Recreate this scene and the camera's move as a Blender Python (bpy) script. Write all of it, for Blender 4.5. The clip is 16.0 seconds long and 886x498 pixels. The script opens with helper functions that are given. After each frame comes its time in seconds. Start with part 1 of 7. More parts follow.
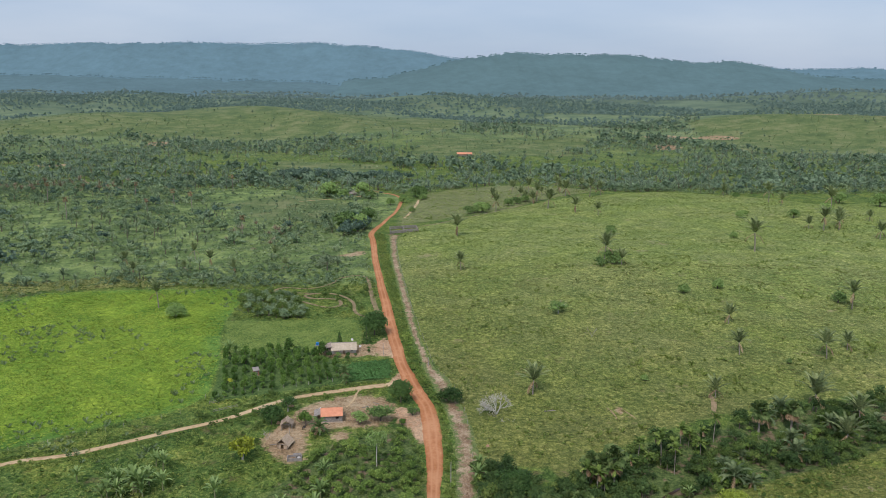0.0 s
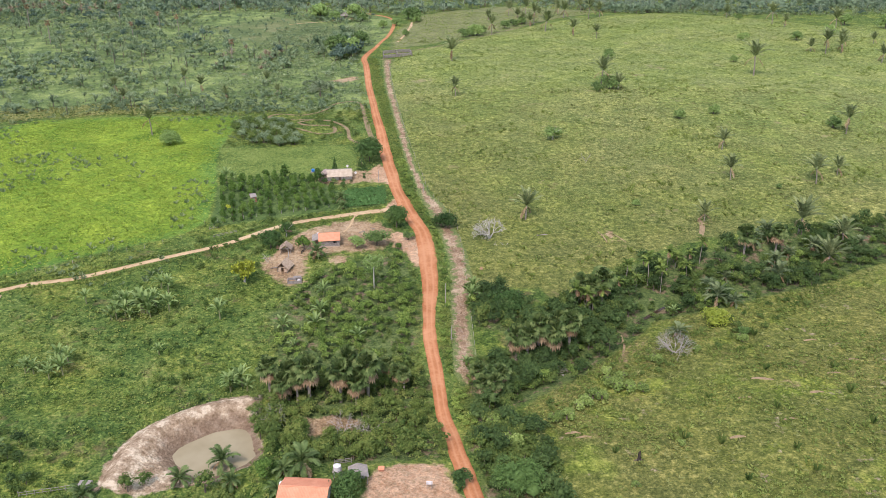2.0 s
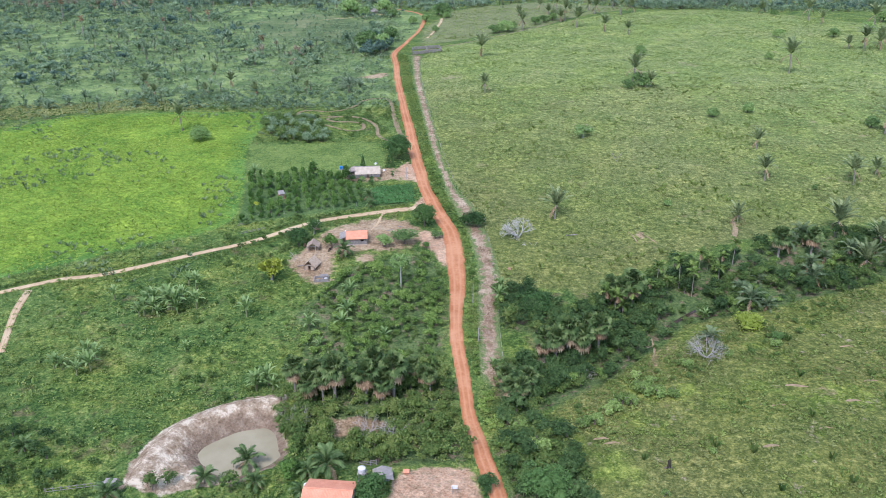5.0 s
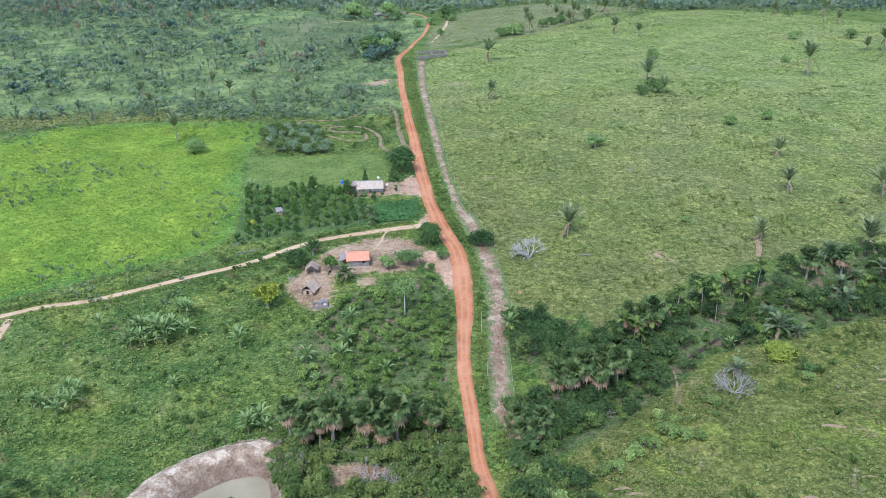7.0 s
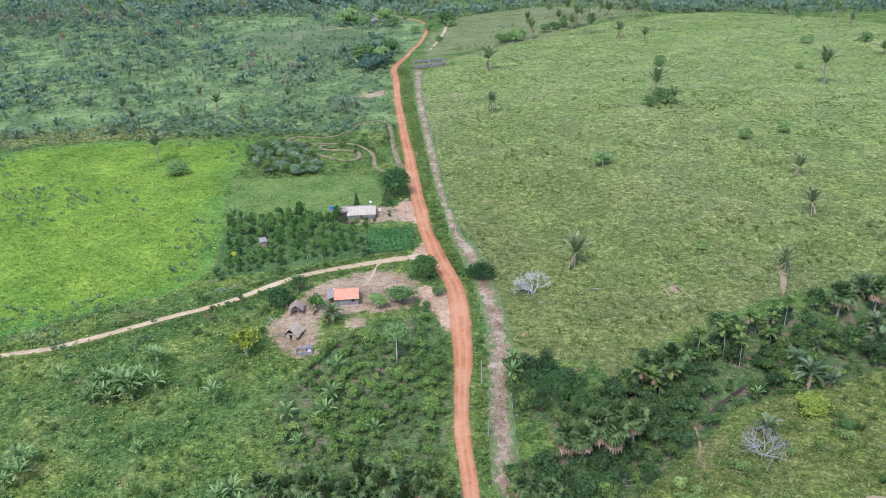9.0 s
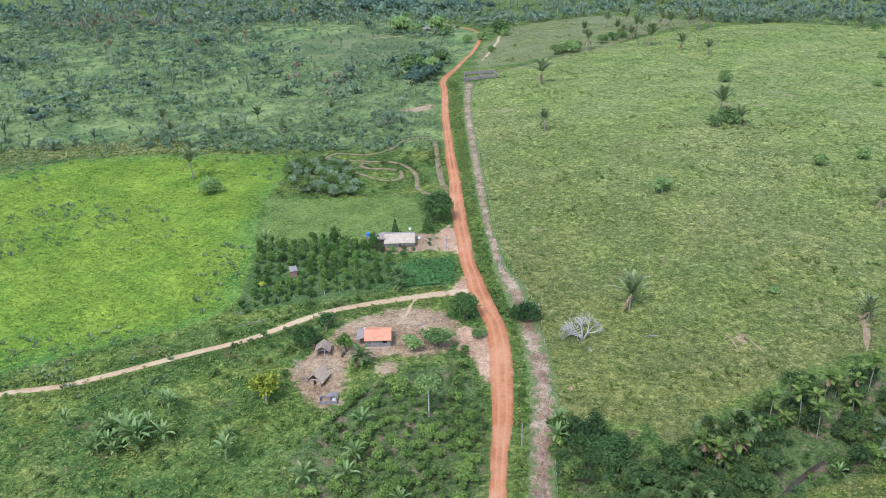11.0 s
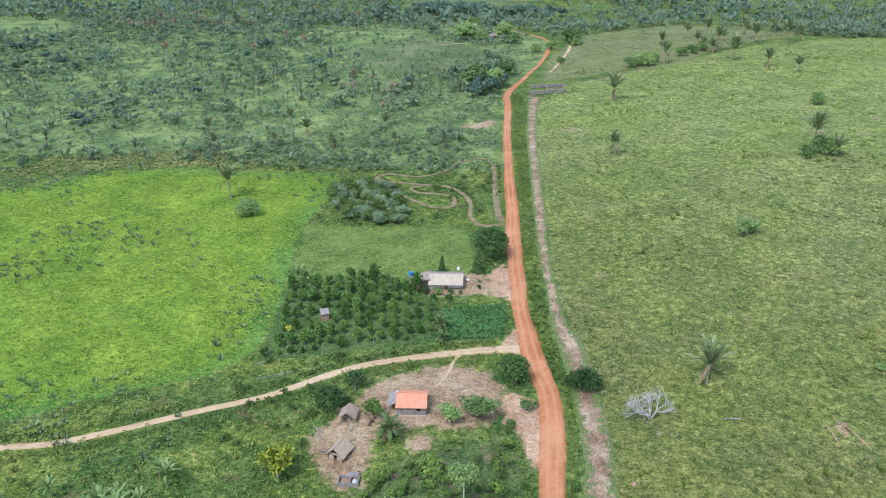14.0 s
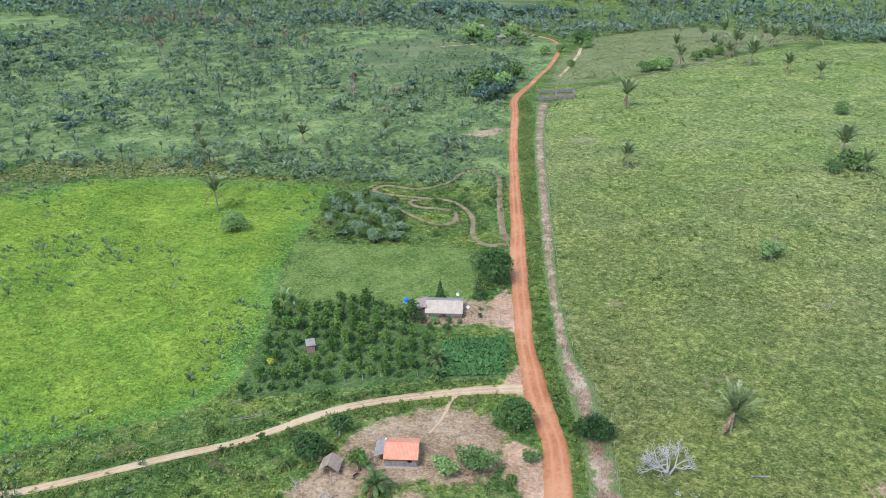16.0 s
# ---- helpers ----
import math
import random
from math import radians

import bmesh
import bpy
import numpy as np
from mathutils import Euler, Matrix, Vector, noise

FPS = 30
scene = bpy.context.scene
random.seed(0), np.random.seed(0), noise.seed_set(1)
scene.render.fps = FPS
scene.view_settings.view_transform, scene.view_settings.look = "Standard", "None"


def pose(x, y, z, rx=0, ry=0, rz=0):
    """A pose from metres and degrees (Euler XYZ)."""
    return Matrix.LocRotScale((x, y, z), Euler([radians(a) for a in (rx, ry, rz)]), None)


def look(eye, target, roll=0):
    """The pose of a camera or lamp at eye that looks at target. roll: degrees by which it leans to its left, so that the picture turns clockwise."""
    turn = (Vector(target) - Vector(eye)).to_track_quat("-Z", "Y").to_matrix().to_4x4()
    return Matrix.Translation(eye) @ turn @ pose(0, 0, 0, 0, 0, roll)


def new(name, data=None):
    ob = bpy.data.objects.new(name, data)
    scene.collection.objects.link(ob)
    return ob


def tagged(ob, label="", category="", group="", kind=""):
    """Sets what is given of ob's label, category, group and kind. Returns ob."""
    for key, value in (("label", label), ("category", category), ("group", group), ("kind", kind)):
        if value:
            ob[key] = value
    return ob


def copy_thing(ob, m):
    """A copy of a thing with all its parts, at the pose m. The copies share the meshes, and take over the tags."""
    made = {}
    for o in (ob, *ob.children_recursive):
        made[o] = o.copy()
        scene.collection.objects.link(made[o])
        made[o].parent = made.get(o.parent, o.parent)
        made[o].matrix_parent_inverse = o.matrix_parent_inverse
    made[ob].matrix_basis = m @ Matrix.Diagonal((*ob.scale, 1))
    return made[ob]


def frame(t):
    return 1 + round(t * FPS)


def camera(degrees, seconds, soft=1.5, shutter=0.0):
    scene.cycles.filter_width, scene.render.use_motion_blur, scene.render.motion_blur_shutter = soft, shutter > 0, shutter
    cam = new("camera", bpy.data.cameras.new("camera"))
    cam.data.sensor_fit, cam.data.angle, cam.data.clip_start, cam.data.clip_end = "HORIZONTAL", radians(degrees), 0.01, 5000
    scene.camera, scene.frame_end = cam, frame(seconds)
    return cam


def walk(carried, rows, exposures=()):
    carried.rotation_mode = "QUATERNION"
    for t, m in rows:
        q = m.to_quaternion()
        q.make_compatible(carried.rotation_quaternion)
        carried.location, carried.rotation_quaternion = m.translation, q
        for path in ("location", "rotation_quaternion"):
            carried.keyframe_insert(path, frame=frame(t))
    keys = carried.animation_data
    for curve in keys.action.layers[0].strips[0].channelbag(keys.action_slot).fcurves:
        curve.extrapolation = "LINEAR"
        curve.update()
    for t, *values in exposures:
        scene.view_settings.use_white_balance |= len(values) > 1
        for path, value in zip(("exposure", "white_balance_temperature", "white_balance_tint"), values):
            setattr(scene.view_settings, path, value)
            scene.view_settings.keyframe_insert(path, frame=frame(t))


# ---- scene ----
cam = camera(54.94, 16.0, soft=0.8)
# seconds, x, y, z, yaw, pitch, roll
PATH = [
    (0.0, 0.00, 0.00, 99.30, 0.008, -11.703, 0.286), (0.5, 0.04, -0.51, 99.34, -0.071, -14.162, 0.296),
    (1.0, 0.09, -1.06, 99.40, -0.193, -17.396, 0.289), (1.5, 0.17, -1.61, 99.56, -0.295, -20.636, 0.230),
    (2.0, 0.14, -1.83, 99.73, -0.393, -23.315, 0.214), (2.5, 0.21, -1.83, 99.81, -0.515, -23.479, 0.196),
    (3.0, 0.21, -1.99, 100.00, -0.536, -23.514, 0.139), (3.1, 0.21, -2.00, 100.00, -0.200, -23.520, 0.134), (3.2, 0.22, -2.01, 100.00, 0.550, -23.526, 0.129), (3.3, 0.22, -2.01, 99.99, 1.110, -23.531, 0.124), (3.4, 0.23, -2.02, 99.99, 1.200, -23.537, 0.119),
    (3.5, 0.23, -2.03, 99.99, 1.228, -23.543, 0.114),
    (3.8, 0.22, -2.02, 99.98, 1.32, -23.55, 0.10), (4.5, 0.15, -1.10, 99.94, 1.50, -23.59, 0.05),
    (5.0, 0.08, 0.66, 99.90, 1.63, -23.62, 0.0), (5.5, 0.0, 3.33, 99.85, 1.77, -23.66, -0.05),
    (6.0, -0.07, 6.96, 99.81, 1.902, -23.687, -0.112), (6.5, -0.18, 11.46, 99.91, 2.026, -23.660, -0.278),
    (7.0, -0.24, 16.55, 99.99, 2.121, -23.655, -0.489), (7.5, -0.11, 22.03, 100.14, 2.204, -23.661, -0.714),
    (8.0, 0.11, 27.59, 100.40, 2.263, -23.676, -0.848), (8.5, 0.64, 33.45, 100.58, 2.330, -23.685, -1.038),
    (9.0, 0.98, 39.23, 100.61, 2.360, -23.660, -1.100), (9.3, 1.26, 42.64, 100.62, 2.45, -23.60, -1.16),
    (9.8, 1.66, 48.00, 100.56, 2.95, -23.52, -1.18), (10.3, 2.00, 53.40, 100.48, 4.30, -23.43, -1.20),
    (10.8, 2.38, 58.70, 100.39, 5.75, -23.35, -1.20), (11.3, 2.71, 64.02, 100.30, 6.347, -23.268, -1.207),
    (11.5, 2.98, 66.10, 100.33, 6.366, -23.271, -1.178), (11.6, 3.00, 67.13, 100.32, 6.390, -23.264, -1.116), (11.7, 3.03, 68.15, 100.31, 6.620, -23.257, -1.054), (11.8, 3.05, 69.18, 100.31, 7.300, -23.250, -0.993), (11.9, 3.08, 70.20, 100.30, 8.220, -23.243, -0.931),
    (12.0, 3.10, 71.23, 100.29, 8.868, -23.236, -0.869),
    (12.5, 3.22, 76.42, 100.10, 10.197, -23.181, -1.054), (13.0, 2.79, 81.43, 99.94, 10.329, -23.184, -0.921),
    (13.5, 2.46, 86.33, 100.01, 10.523, -23.217, -0.784), (14.0, 2.27, 91.37, 99.97, 10.737, -23.220, -0.703),
    (14.5, 2.06, 96.40, 99.99, 10.902, -23.267, -0.568), (15.0, 1.51, 101.35, 99.77, 10.971, -23.285, -0.469),
    (15.5, 1.18, 106.37, 99.39, 11.106, -23.340, -0.366), (16.0, 0.77, 111.37, 98.63, 11.262, -23.346, -0.267),
]
EXPOSURES = [(0.0, -0.12, 6250, 20), (0.5, -0.15, 6380, 21), (1.0, 0.19, 6580, 26), (2.0, 0.45, 6400, 28), (3.5, 0.46, 5950, 27), (6.0, 0.49, 5270, 25), (9.0, 0.48, 5320, 24), (12.0, 0.43, 5500, 22), (16.0, 0.42, 5520, 20)]
walk(cam, [(t, pose(x, y, z, 90 + pitch, 0, yaw) @ pose(0, 0, 0, 0, 0, roll)) for t, x, y, z, yaw, pitch, roll in PATH], EXPOSURES)

# ---- world and light ----
world = bpy.data.worlds.new("sky")
scene.world = world
world.use_nodes = True
wn = world.node_tree
sky = wn.nodes.new("ShaderNodeTexSky")
sky.sky_type, sky.sun_disc = "NISHITA", False
sky.sun_elevation, sky.sun_rotation = radians(52), radians(200)
sky.air_density, sky.dust_density, sky.ozone_density = 1.0, 1.0, 2.0
veil = wn.nodes.new("ShaderNodeMix")
veil.data_type = "RGBA"
veil.inputs[0].default_value = 0.72
wn.links.new(sky.outputs[0], veil.inputs[6])
puffs = wn.nodes.new("ShaderNodeTexNoise")
puffs.inputs["Scale"].default_value, puffs.inputs["Detail"].default_value = 2.2, 6
where = wn.nodes.new("ShaderNodeMapping")
where.inputs["Scale"].default_value = (1, 1, 5)
wn.links.new(wn.nodes.new("ShaderNodeTexCoord").outputs["Generated"], where.inputs[0])
wn.links.new(where.outputs[0], puffs.inputs[0])
shade = wn.nodes.new("ShaderNodeValToRGB")
shade.color_ramp.elements[0].position, shade.color_ramp.elements[1].position = 0.35, 0.68
shade.color_ramp.elements[0].color, shade.color_ramp.elements[1].color = (0.35, 0.482, 0.612, 1), (0.50, 0.607, 0.69, 1)
wn.links.new(puffs.outputs[0], shade.inputs[0])
bright = wn.nodes.new("ShaderNodeVectorMath")
bright.operation = "SCALE"
bright.inputs["Scale"].default_value = 12.5
wn.links.new(shade.outputs[0], bright.inputs[0])
wn.links.new(bright.outputs[0], veil.inputs[7])
wn.links.new(veil.outputs[2], wn.nodes["Background"].inputs[0])
wn.nodes["Background"].inputs[1].default_value = 0.10
sun = new("sun", bpy.data.lights.new("sun", "SUN"))
sun.data.energy, sun.data.angle, sun.data.color = 2.7, radians(16), (1.0, 0.96, 0.90)
sun.matrix_world = look((0, 0, 300), (math.sin(radians(200)) * -100, math.cos(radians(200)) * -100, 300 - 100 * math.tan(radians(52))))


# ---- materials ----
class Nodes:
    """A few short ways to write a node material."""

    def __init__(self, name, rough=0.85, spec=0.2):
        self.m = bpy.data.materials.new(name)
        self.m.use_nodes = True
        self.t = self.m.node_tree
        self.b = self.t.nodes["Principled BSDF"]
        self.b.inputs["Roughness"].default_value = rough
        self.b.inputs["Specular IOR Level"].default_value = spec
        self.pos = self.t.nodes.new("ShaderNodeTexCoord").outputs["Object"]

    def put(self, socket, v):
        if isinstance(v, bpy.types.NodeSocket):
            self.t.links.new(v, socket)
        elif v is not None:
            socket.default_value = v

    def noise(self, scale, detail=4.0, rough=0.55, dist=0.0, at=None, out="Fac"):
        n = self.t.nodes.new("ShaderNodeTexNoise")
        self.t.links.new(at or self.pos, n.inputs["Vector"])
        n.inputs["Scale"].default_value, n.inputs["Detail"].default_value = scale, detail
        n.inputs["Roughness"].default_value, n.inputs["Distortion"].default_value = rough, dist
        return n.outputs[out]

    def voronoi(self, scale, out="Distance", at=None):
        n = self.t.nodes.new("ShaderNodeTexVoronoi")
        self.t.links.new(at or self.pos, n.inputs["Vector"])
        n.inputs["Scale"].default_value = scale
        return n.outputs[out]

    def stretch(self, x, y, z):
        n = self.t.nodes.new("ShaderNodeMapping")
        self.t.links.new(self.pos, n.inputs["Vector"])
        n.inputs["Scale"].default_value = (x, y, z)
        return n.outputs[0]

    def math(self, op, a, b=0.0, c=0.0):
        n = self.t.nodes.new("ShaderNodeMath")
        n.operation = op
        for s, v in zip(n.inputs, (a, b, c)):
            self.put(s, v)
        return n.outputs[0]

    def span(self, v, a, b, c=0.0, d=1.0):
        n = self.t.nodes.new("ShaderNodeMapRange")
        for s, q in zip(n.inputs, (v, a, b, c, d)):
            self.put(s, q)
        return n.outputs[0]

    def ramp(self, v, *stops):
        n = self.t.nodes.new("ShaderNodeValToRGB")
        self.put(n.inputs[0], v)
        e = n.color_ramp.elements
        while len(e) < len(stops):
            e.new(0.5)
        for k, (p, c) in zip(e, stops):
            k.position, k.color = p, (*c, 1)
        return n.outputs[0]

    def mix(self, f, a, b, kind="MIX"):
        n = self.t.nodes.new("ShaderNodeMix")
        n.data_type, n.blend_type = "RGBA", kind
        self.put(n.inputs[0], f)
        for s, v in ((n.inputs[6], a), (n.inputs[7], b)):
            self.put(s, (*v, 1) if isinstance(v, tuple) else v)
        return n.outputs[2]

    def attr(self, name):
        n = self.t.nodes.new("ShaderNodeAttribute")
        n.attribute_name = name
        return n.outputs["Fac"]

    def island(self):
        return self.t.nodes.new("ShaderNodeNewGeometry").outputs["Random Per Island"]

    def own(self):
        return self.t.nodes.new("ShaderNodeObjectInfo").outputs["Random"]

    def bump(self, v, strength, distance):
        n = self.t.nodes.new("ShaderNodeBump")
        n.inputs["Strength"].default_value, n.inputs["Distance"].default_value = strength, distance
        self.put(n.inputs["Height"], v)
        self.put(self.b.inputs["Normal"], n.outputs[0])

    def done(self, colour):
        self.put(self.b.inputs["Base Color"], (*colour, 1) if isinstance(colour, tuple) else colour)
        return self.m


def leafy(name, dark, mid, light, tint=False, glow=0.25, rough=0.6):
    """Leaves: colour by plant and by leaf, with some light passing through."""
    n = Nodes(name, max(rough, 0.6), 0.12)
    v = n.math("MULTIPLY_ADD", n.island(), 0.45, n.math("MULTIPLY", n.attr("tint") if tint else n.own(), 0.55))
    c = n.ramp(v, (0.12, tuple(q * 0.72 for q in dark)), (0.5, mid), (0.88, tuple(q * 1.12 for q in light)))
    c = n.mix(n.span(n.noise(0.35, 2), 0.4, 0.7, 0, 0.35), c, light)
    tr = n.t.nodes.new("ShaderNodeBsdfTranslucent")
    n.put(tr.inputs[0], c)
    mx = n.t.nodes.new("ShaderNodeMixShader")
    mx.inputs[0].default_value = glow
    out = n.t.nodes["Material Output"]
    n.t.links.new(n.b.outputs[0], mx.inputs[1])
    n.t.links.new(tr.outputs[0], mx.inputs[2])
    n.t.links.new(mx.outputs[0], out.inputs[0])
    return n.done(c)


def plain(name, a, b, scale=2.0, rough=0.85, bump=0.3, dist=0.05, fine=12.0, metal=0.0, spec=0.2):
    """A worn surface between two colours, mottled at two sizes."""
    n = Nodes(name, rough, spec)
    n.b.inputs["Metallic"].default_value = metal
    big, small = n.noise(scale, 3), n.noise(scale * fine, 3)
    v = n.math("MULTIPLY_ADD", small, 0.5, n.math("MULTIPLY", big, 0.5))
    n.bump(small, bump, dist)
    return n.done(n.ramp(v, (0.35, a), (0.65, b)))


# Woods leaves paler and bluer than near ones: distance haze put into the colour.
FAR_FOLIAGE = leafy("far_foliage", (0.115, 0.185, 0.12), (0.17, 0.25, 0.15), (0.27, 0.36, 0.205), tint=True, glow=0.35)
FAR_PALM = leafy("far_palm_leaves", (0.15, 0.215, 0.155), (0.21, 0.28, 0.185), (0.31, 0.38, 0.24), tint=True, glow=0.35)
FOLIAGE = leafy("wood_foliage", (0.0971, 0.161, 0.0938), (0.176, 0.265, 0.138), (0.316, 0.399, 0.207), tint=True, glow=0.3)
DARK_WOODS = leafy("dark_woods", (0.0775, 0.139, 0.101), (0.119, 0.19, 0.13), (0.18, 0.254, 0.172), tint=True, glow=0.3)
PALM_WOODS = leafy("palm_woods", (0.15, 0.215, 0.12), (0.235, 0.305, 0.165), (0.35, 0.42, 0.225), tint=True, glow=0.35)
BUSH = leafy("bush_foliage", (0.0312, 0.0672, 0.0229), (0.064, 0.119, 0.0352), (0.135, 0.205, 0.0616), tint=True)
GARDEN_LEAF = leafy("garden_leaves", (0.0748, 0.143, 0.033), (0.163, 0.269, 0.055), (0.338, 0.43, 0.0986), tint=True)
GRASS_LUSH = leafy("lush_tuft", (0.14, 0.201, 0.0428), (0.223, 0.296, 0.0684), (0.334, 0.391, 0.107), tint=True)
SHRUB = leafy("shrub_leaves", (0.054, 0.104, 0.0256), (0.102, 0.173, 0.041), (0.216, 0.266, 0.0684), tint=True)
GRASS_DRY = leafy("pasture_tuft", (0.121, 0.148, 0.042), (0.191, 0.219, 0.0656), (0.29, 0.299, 0.103), tint=True)
GRASS_FIELD = leafy("field_tuft", (0.16, 0.25, 0.036), (0.25, 0.355, 0.05), (0.37, 0.44, 0.075), tint=True)
# Lighter and bluer than the meadow weeds, painting in haze over the woods.
UNDERGROWTH = leafy("undergrowth_leaves", (0.127, 0.196, 0.0958), (0.211, 0.294, 0.135), (0.35, 0.404, 0.2), tint=True)
WEED = leafy("weed_tuft", (0.101, 0.169, 0.0371), (0.168, 0.247, 0.053), (0.311, 0.337, 0.0954), tint=True)
BARK = plain("bark", (0.10, 0.075, 0.055), (0.22, 0.18, 0.14), 3)


def ground_material():
    n = Nodes("ground", 0.95, 0.1)
    big, mid, small = n.noise(0.012, 4), n.noise(0.09, 4), n.noise(0.55, 6, 0.7)
    fine = n.noise(1.9, 5, 0.75)
    knot, lump = n.noise(1.5, 2, 0.5, 0.6), n.noise(0.42, 3, 0.6, 0.8)
    mottle = n.math("MULTIPLY_ADD", knot, 0.55, n.math("MULTIPLY", lump, 0.45))
    uneven = n.ramp(mottle, (0.36, (0.52, 0.62, 0.55)), (0.5, (1.0, 1.0, 1.0)), (0.64, (1.38, 1.30, 1.22)))
    edge = n.math("SUBTRACT", n.math("MULTIPLY_ADD", n.noise(0.45, 4, 0.6), 5.0, n.math("MULTIPLY", mid, 3.0)), 4.0)

    def on(name, soft=0.5, rag=1.0):
        return n.span(n.math("MULTIPLY_ADD", edge, rag, n.attr(name)), -soft, soft)

    v = n.math("MULTIPLY_ADD", small, 0.55, n.math("MULTIPLY", mid, 0.45))
    v2 = n.math("MULTIPLY_ADD", fine, 0.45, n.math("MULTIPLY", v, 0.55))
    warp = n.mix(0.25, n.pos, n.noise(0.9, 3, 0.6, out="Color"), "ADD")
    # Gaps between grass tufts; their shade is painted in as darker colour.
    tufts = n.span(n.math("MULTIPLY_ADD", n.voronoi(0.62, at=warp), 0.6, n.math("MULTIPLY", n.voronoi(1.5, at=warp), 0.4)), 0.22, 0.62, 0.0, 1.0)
    c = n.ramp(v2, (0.42, (0.05, 0.10, 0.026)), (0.48, (0.115, 0.19, 0.045)), (0.53, (0.19, 0.26, 0.063)), (0.59, (0.30, 0.33, 0.105)))
    c = n.mix(n.span(n.noise(0.05, 4, 0.6), 0.46, 0.62, 0.0, 0.75), c, n.mix(1.0, c, (1.55, 1.30, 1.05), "MULTIPLY"))
    c = n.mix(n.span(n.noise(0.11, 5, 0.7), 0.58, 0.68, 0, 0.7), c, (0.23, 0.165, 0.09))
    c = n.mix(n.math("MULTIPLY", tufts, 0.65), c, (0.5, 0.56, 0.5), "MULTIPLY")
    c = n.mix(n.span(n.attr("glade"), -4.0, 4.0), c, n.ramp(n.math("MULTIPLY_ADD", n.noise(0.06, 5, 0.65), 0.6, n.math("MULTIPLY", v2, 0.4)), (0.42, (0.105, 0.16, 0.058)), (0.5, (0.175, 0.245, 0.082)), (0.58, (0.285, 0.35, 0.12))))
    c = n.mix(1.0, c, uneven, "MULTIPLY")
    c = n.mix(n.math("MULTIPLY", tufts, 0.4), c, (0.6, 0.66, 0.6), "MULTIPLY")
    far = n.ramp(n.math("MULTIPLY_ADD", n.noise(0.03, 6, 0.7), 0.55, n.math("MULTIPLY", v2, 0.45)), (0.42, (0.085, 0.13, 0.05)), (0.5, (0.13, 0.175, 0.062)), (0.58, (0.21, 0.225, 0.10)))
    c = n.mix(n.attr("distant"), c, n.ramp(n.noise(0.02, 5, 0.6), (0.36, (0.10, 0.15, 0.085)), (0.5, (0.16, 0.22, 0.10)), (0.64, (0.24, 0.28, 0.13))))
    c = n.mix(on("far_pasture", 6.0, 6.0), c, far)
    # Farthest ground turned bluish with range: air haze painted into its colour.
    c = n.mix(n.math("MULTIPLY", n.attr("haze_range"), 0.85), c, n.ramp(n.noise(0.008, 4, 0.6), (0.42, (0.09, 0.135, 0.10)), (0.6, (0.145, 0.20, 0.13))))
    v3 = n.math("MULTIPLY_ADD", fine, 0.5, n.math("MULTIPLY_ADD", small, 0.4, n.math("MULTIPLY", mid, 0.1)))
    past = n.ramp(v3, (0.42, (0.105, 0.125, 0.048)), (0.485, (0.172, 0.19, 0.072)), (0.525, (0.245, 0.25, 0.098)), (0.59, (0.38, 0.355, 0.165)))
    past = n.mix(0.65, n.mix(1.0, past, (1.07, 1.08, 0.97), "MULTIPLY"), uneven, "MULTIPLY")
    past = n.mix(n.span(n.noise(0.045, 5, 0.6), 0.44, 0.6, 0.0, 0.9), past, (1.16, 1.13, 1.03), "MULTIPLY")
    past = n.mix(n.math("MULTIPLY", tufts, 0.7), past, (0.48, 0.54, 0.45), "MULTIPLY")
    past = n.mix(n.span(n.noise(0.02, 4, 0.55), 0.40, 0.60, 0, 0.8), past, (0.86, 0.97, 0.78), "MULTIPLY")
    past = n.mix(n.span(n.noise(0.07, 6, 0.75), 0.60, 0.68, 0, 0.7), past, (0.27, 0.215, 0.12))
    # Upper pasture is greener; its paler, bluer lift also paints in distance haze.
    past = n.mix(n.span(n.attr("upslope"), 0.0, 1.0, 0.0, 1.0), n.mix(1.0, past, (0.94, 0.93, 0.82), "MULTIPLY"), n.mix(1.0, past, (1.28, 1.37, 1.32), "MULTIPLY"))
    lowland = n.mix(n.span(n.noise(0.075, 4, 0.6), 0.53, 0.62, 0.0, 0.8), n.mix(1.0, past, (1.0, 0.97, 0.92), "MULTIPLY"), n.mix(1.0, past, (1.08, 1.22, 0.8), "MULTIPLY"))
    lowland = n.mix(n.span(n.noise(0.16, 5, 0.7), 0.63, 0.68, 0.0, 0.7), lowland, n.ramp(fine, (0.4, (0.26, 0.19, 0.12)), (0.6, (0.47, 0.38, 0.26))))
    past = n.mix(on("low", 3.0, 2.0), past, lowland)
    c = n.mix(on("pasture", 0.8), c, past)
    brush = n.ramp(n.math("MULTIPLY_ADD", n.noise(0.16, 4, 0.6), 0.5, n.math("MULTIPLY", n.noise(1.3, 6, 0.8, 1.5), 0.5)), (0.42, (0.15, 0.10, 0.065)), (0.5, (0.27, 0.19, 0.13)), (0.58, (0.40, 0.30, 0.215)))
    c = n.mix(n.math("MULTIPLY", on("cleared", 0.9, 0.55), n.span(n.noise(0.6, 5, 0.7), 0.38, 0.5, 0.15, 0.9)), c, brush)
    c = n.mix(on("upper", 2.0), c, n.ramp(v2, (0.42, (0.12, 0.155, 0.055)), (0.58, (0.27, 0.27, 0.12))))
    fld = n.ramp(v2, (0.41, (0.10, 0.19, 0.024)), (0.48, (0.18, 0.285, 0.034)), (0.53, (0.25, 0.36, 0.042)), (0.60, (0.34, 0.43, 0.06)))
    fld = n.mix(0.8, fld, uneven, "MULTIPLY")
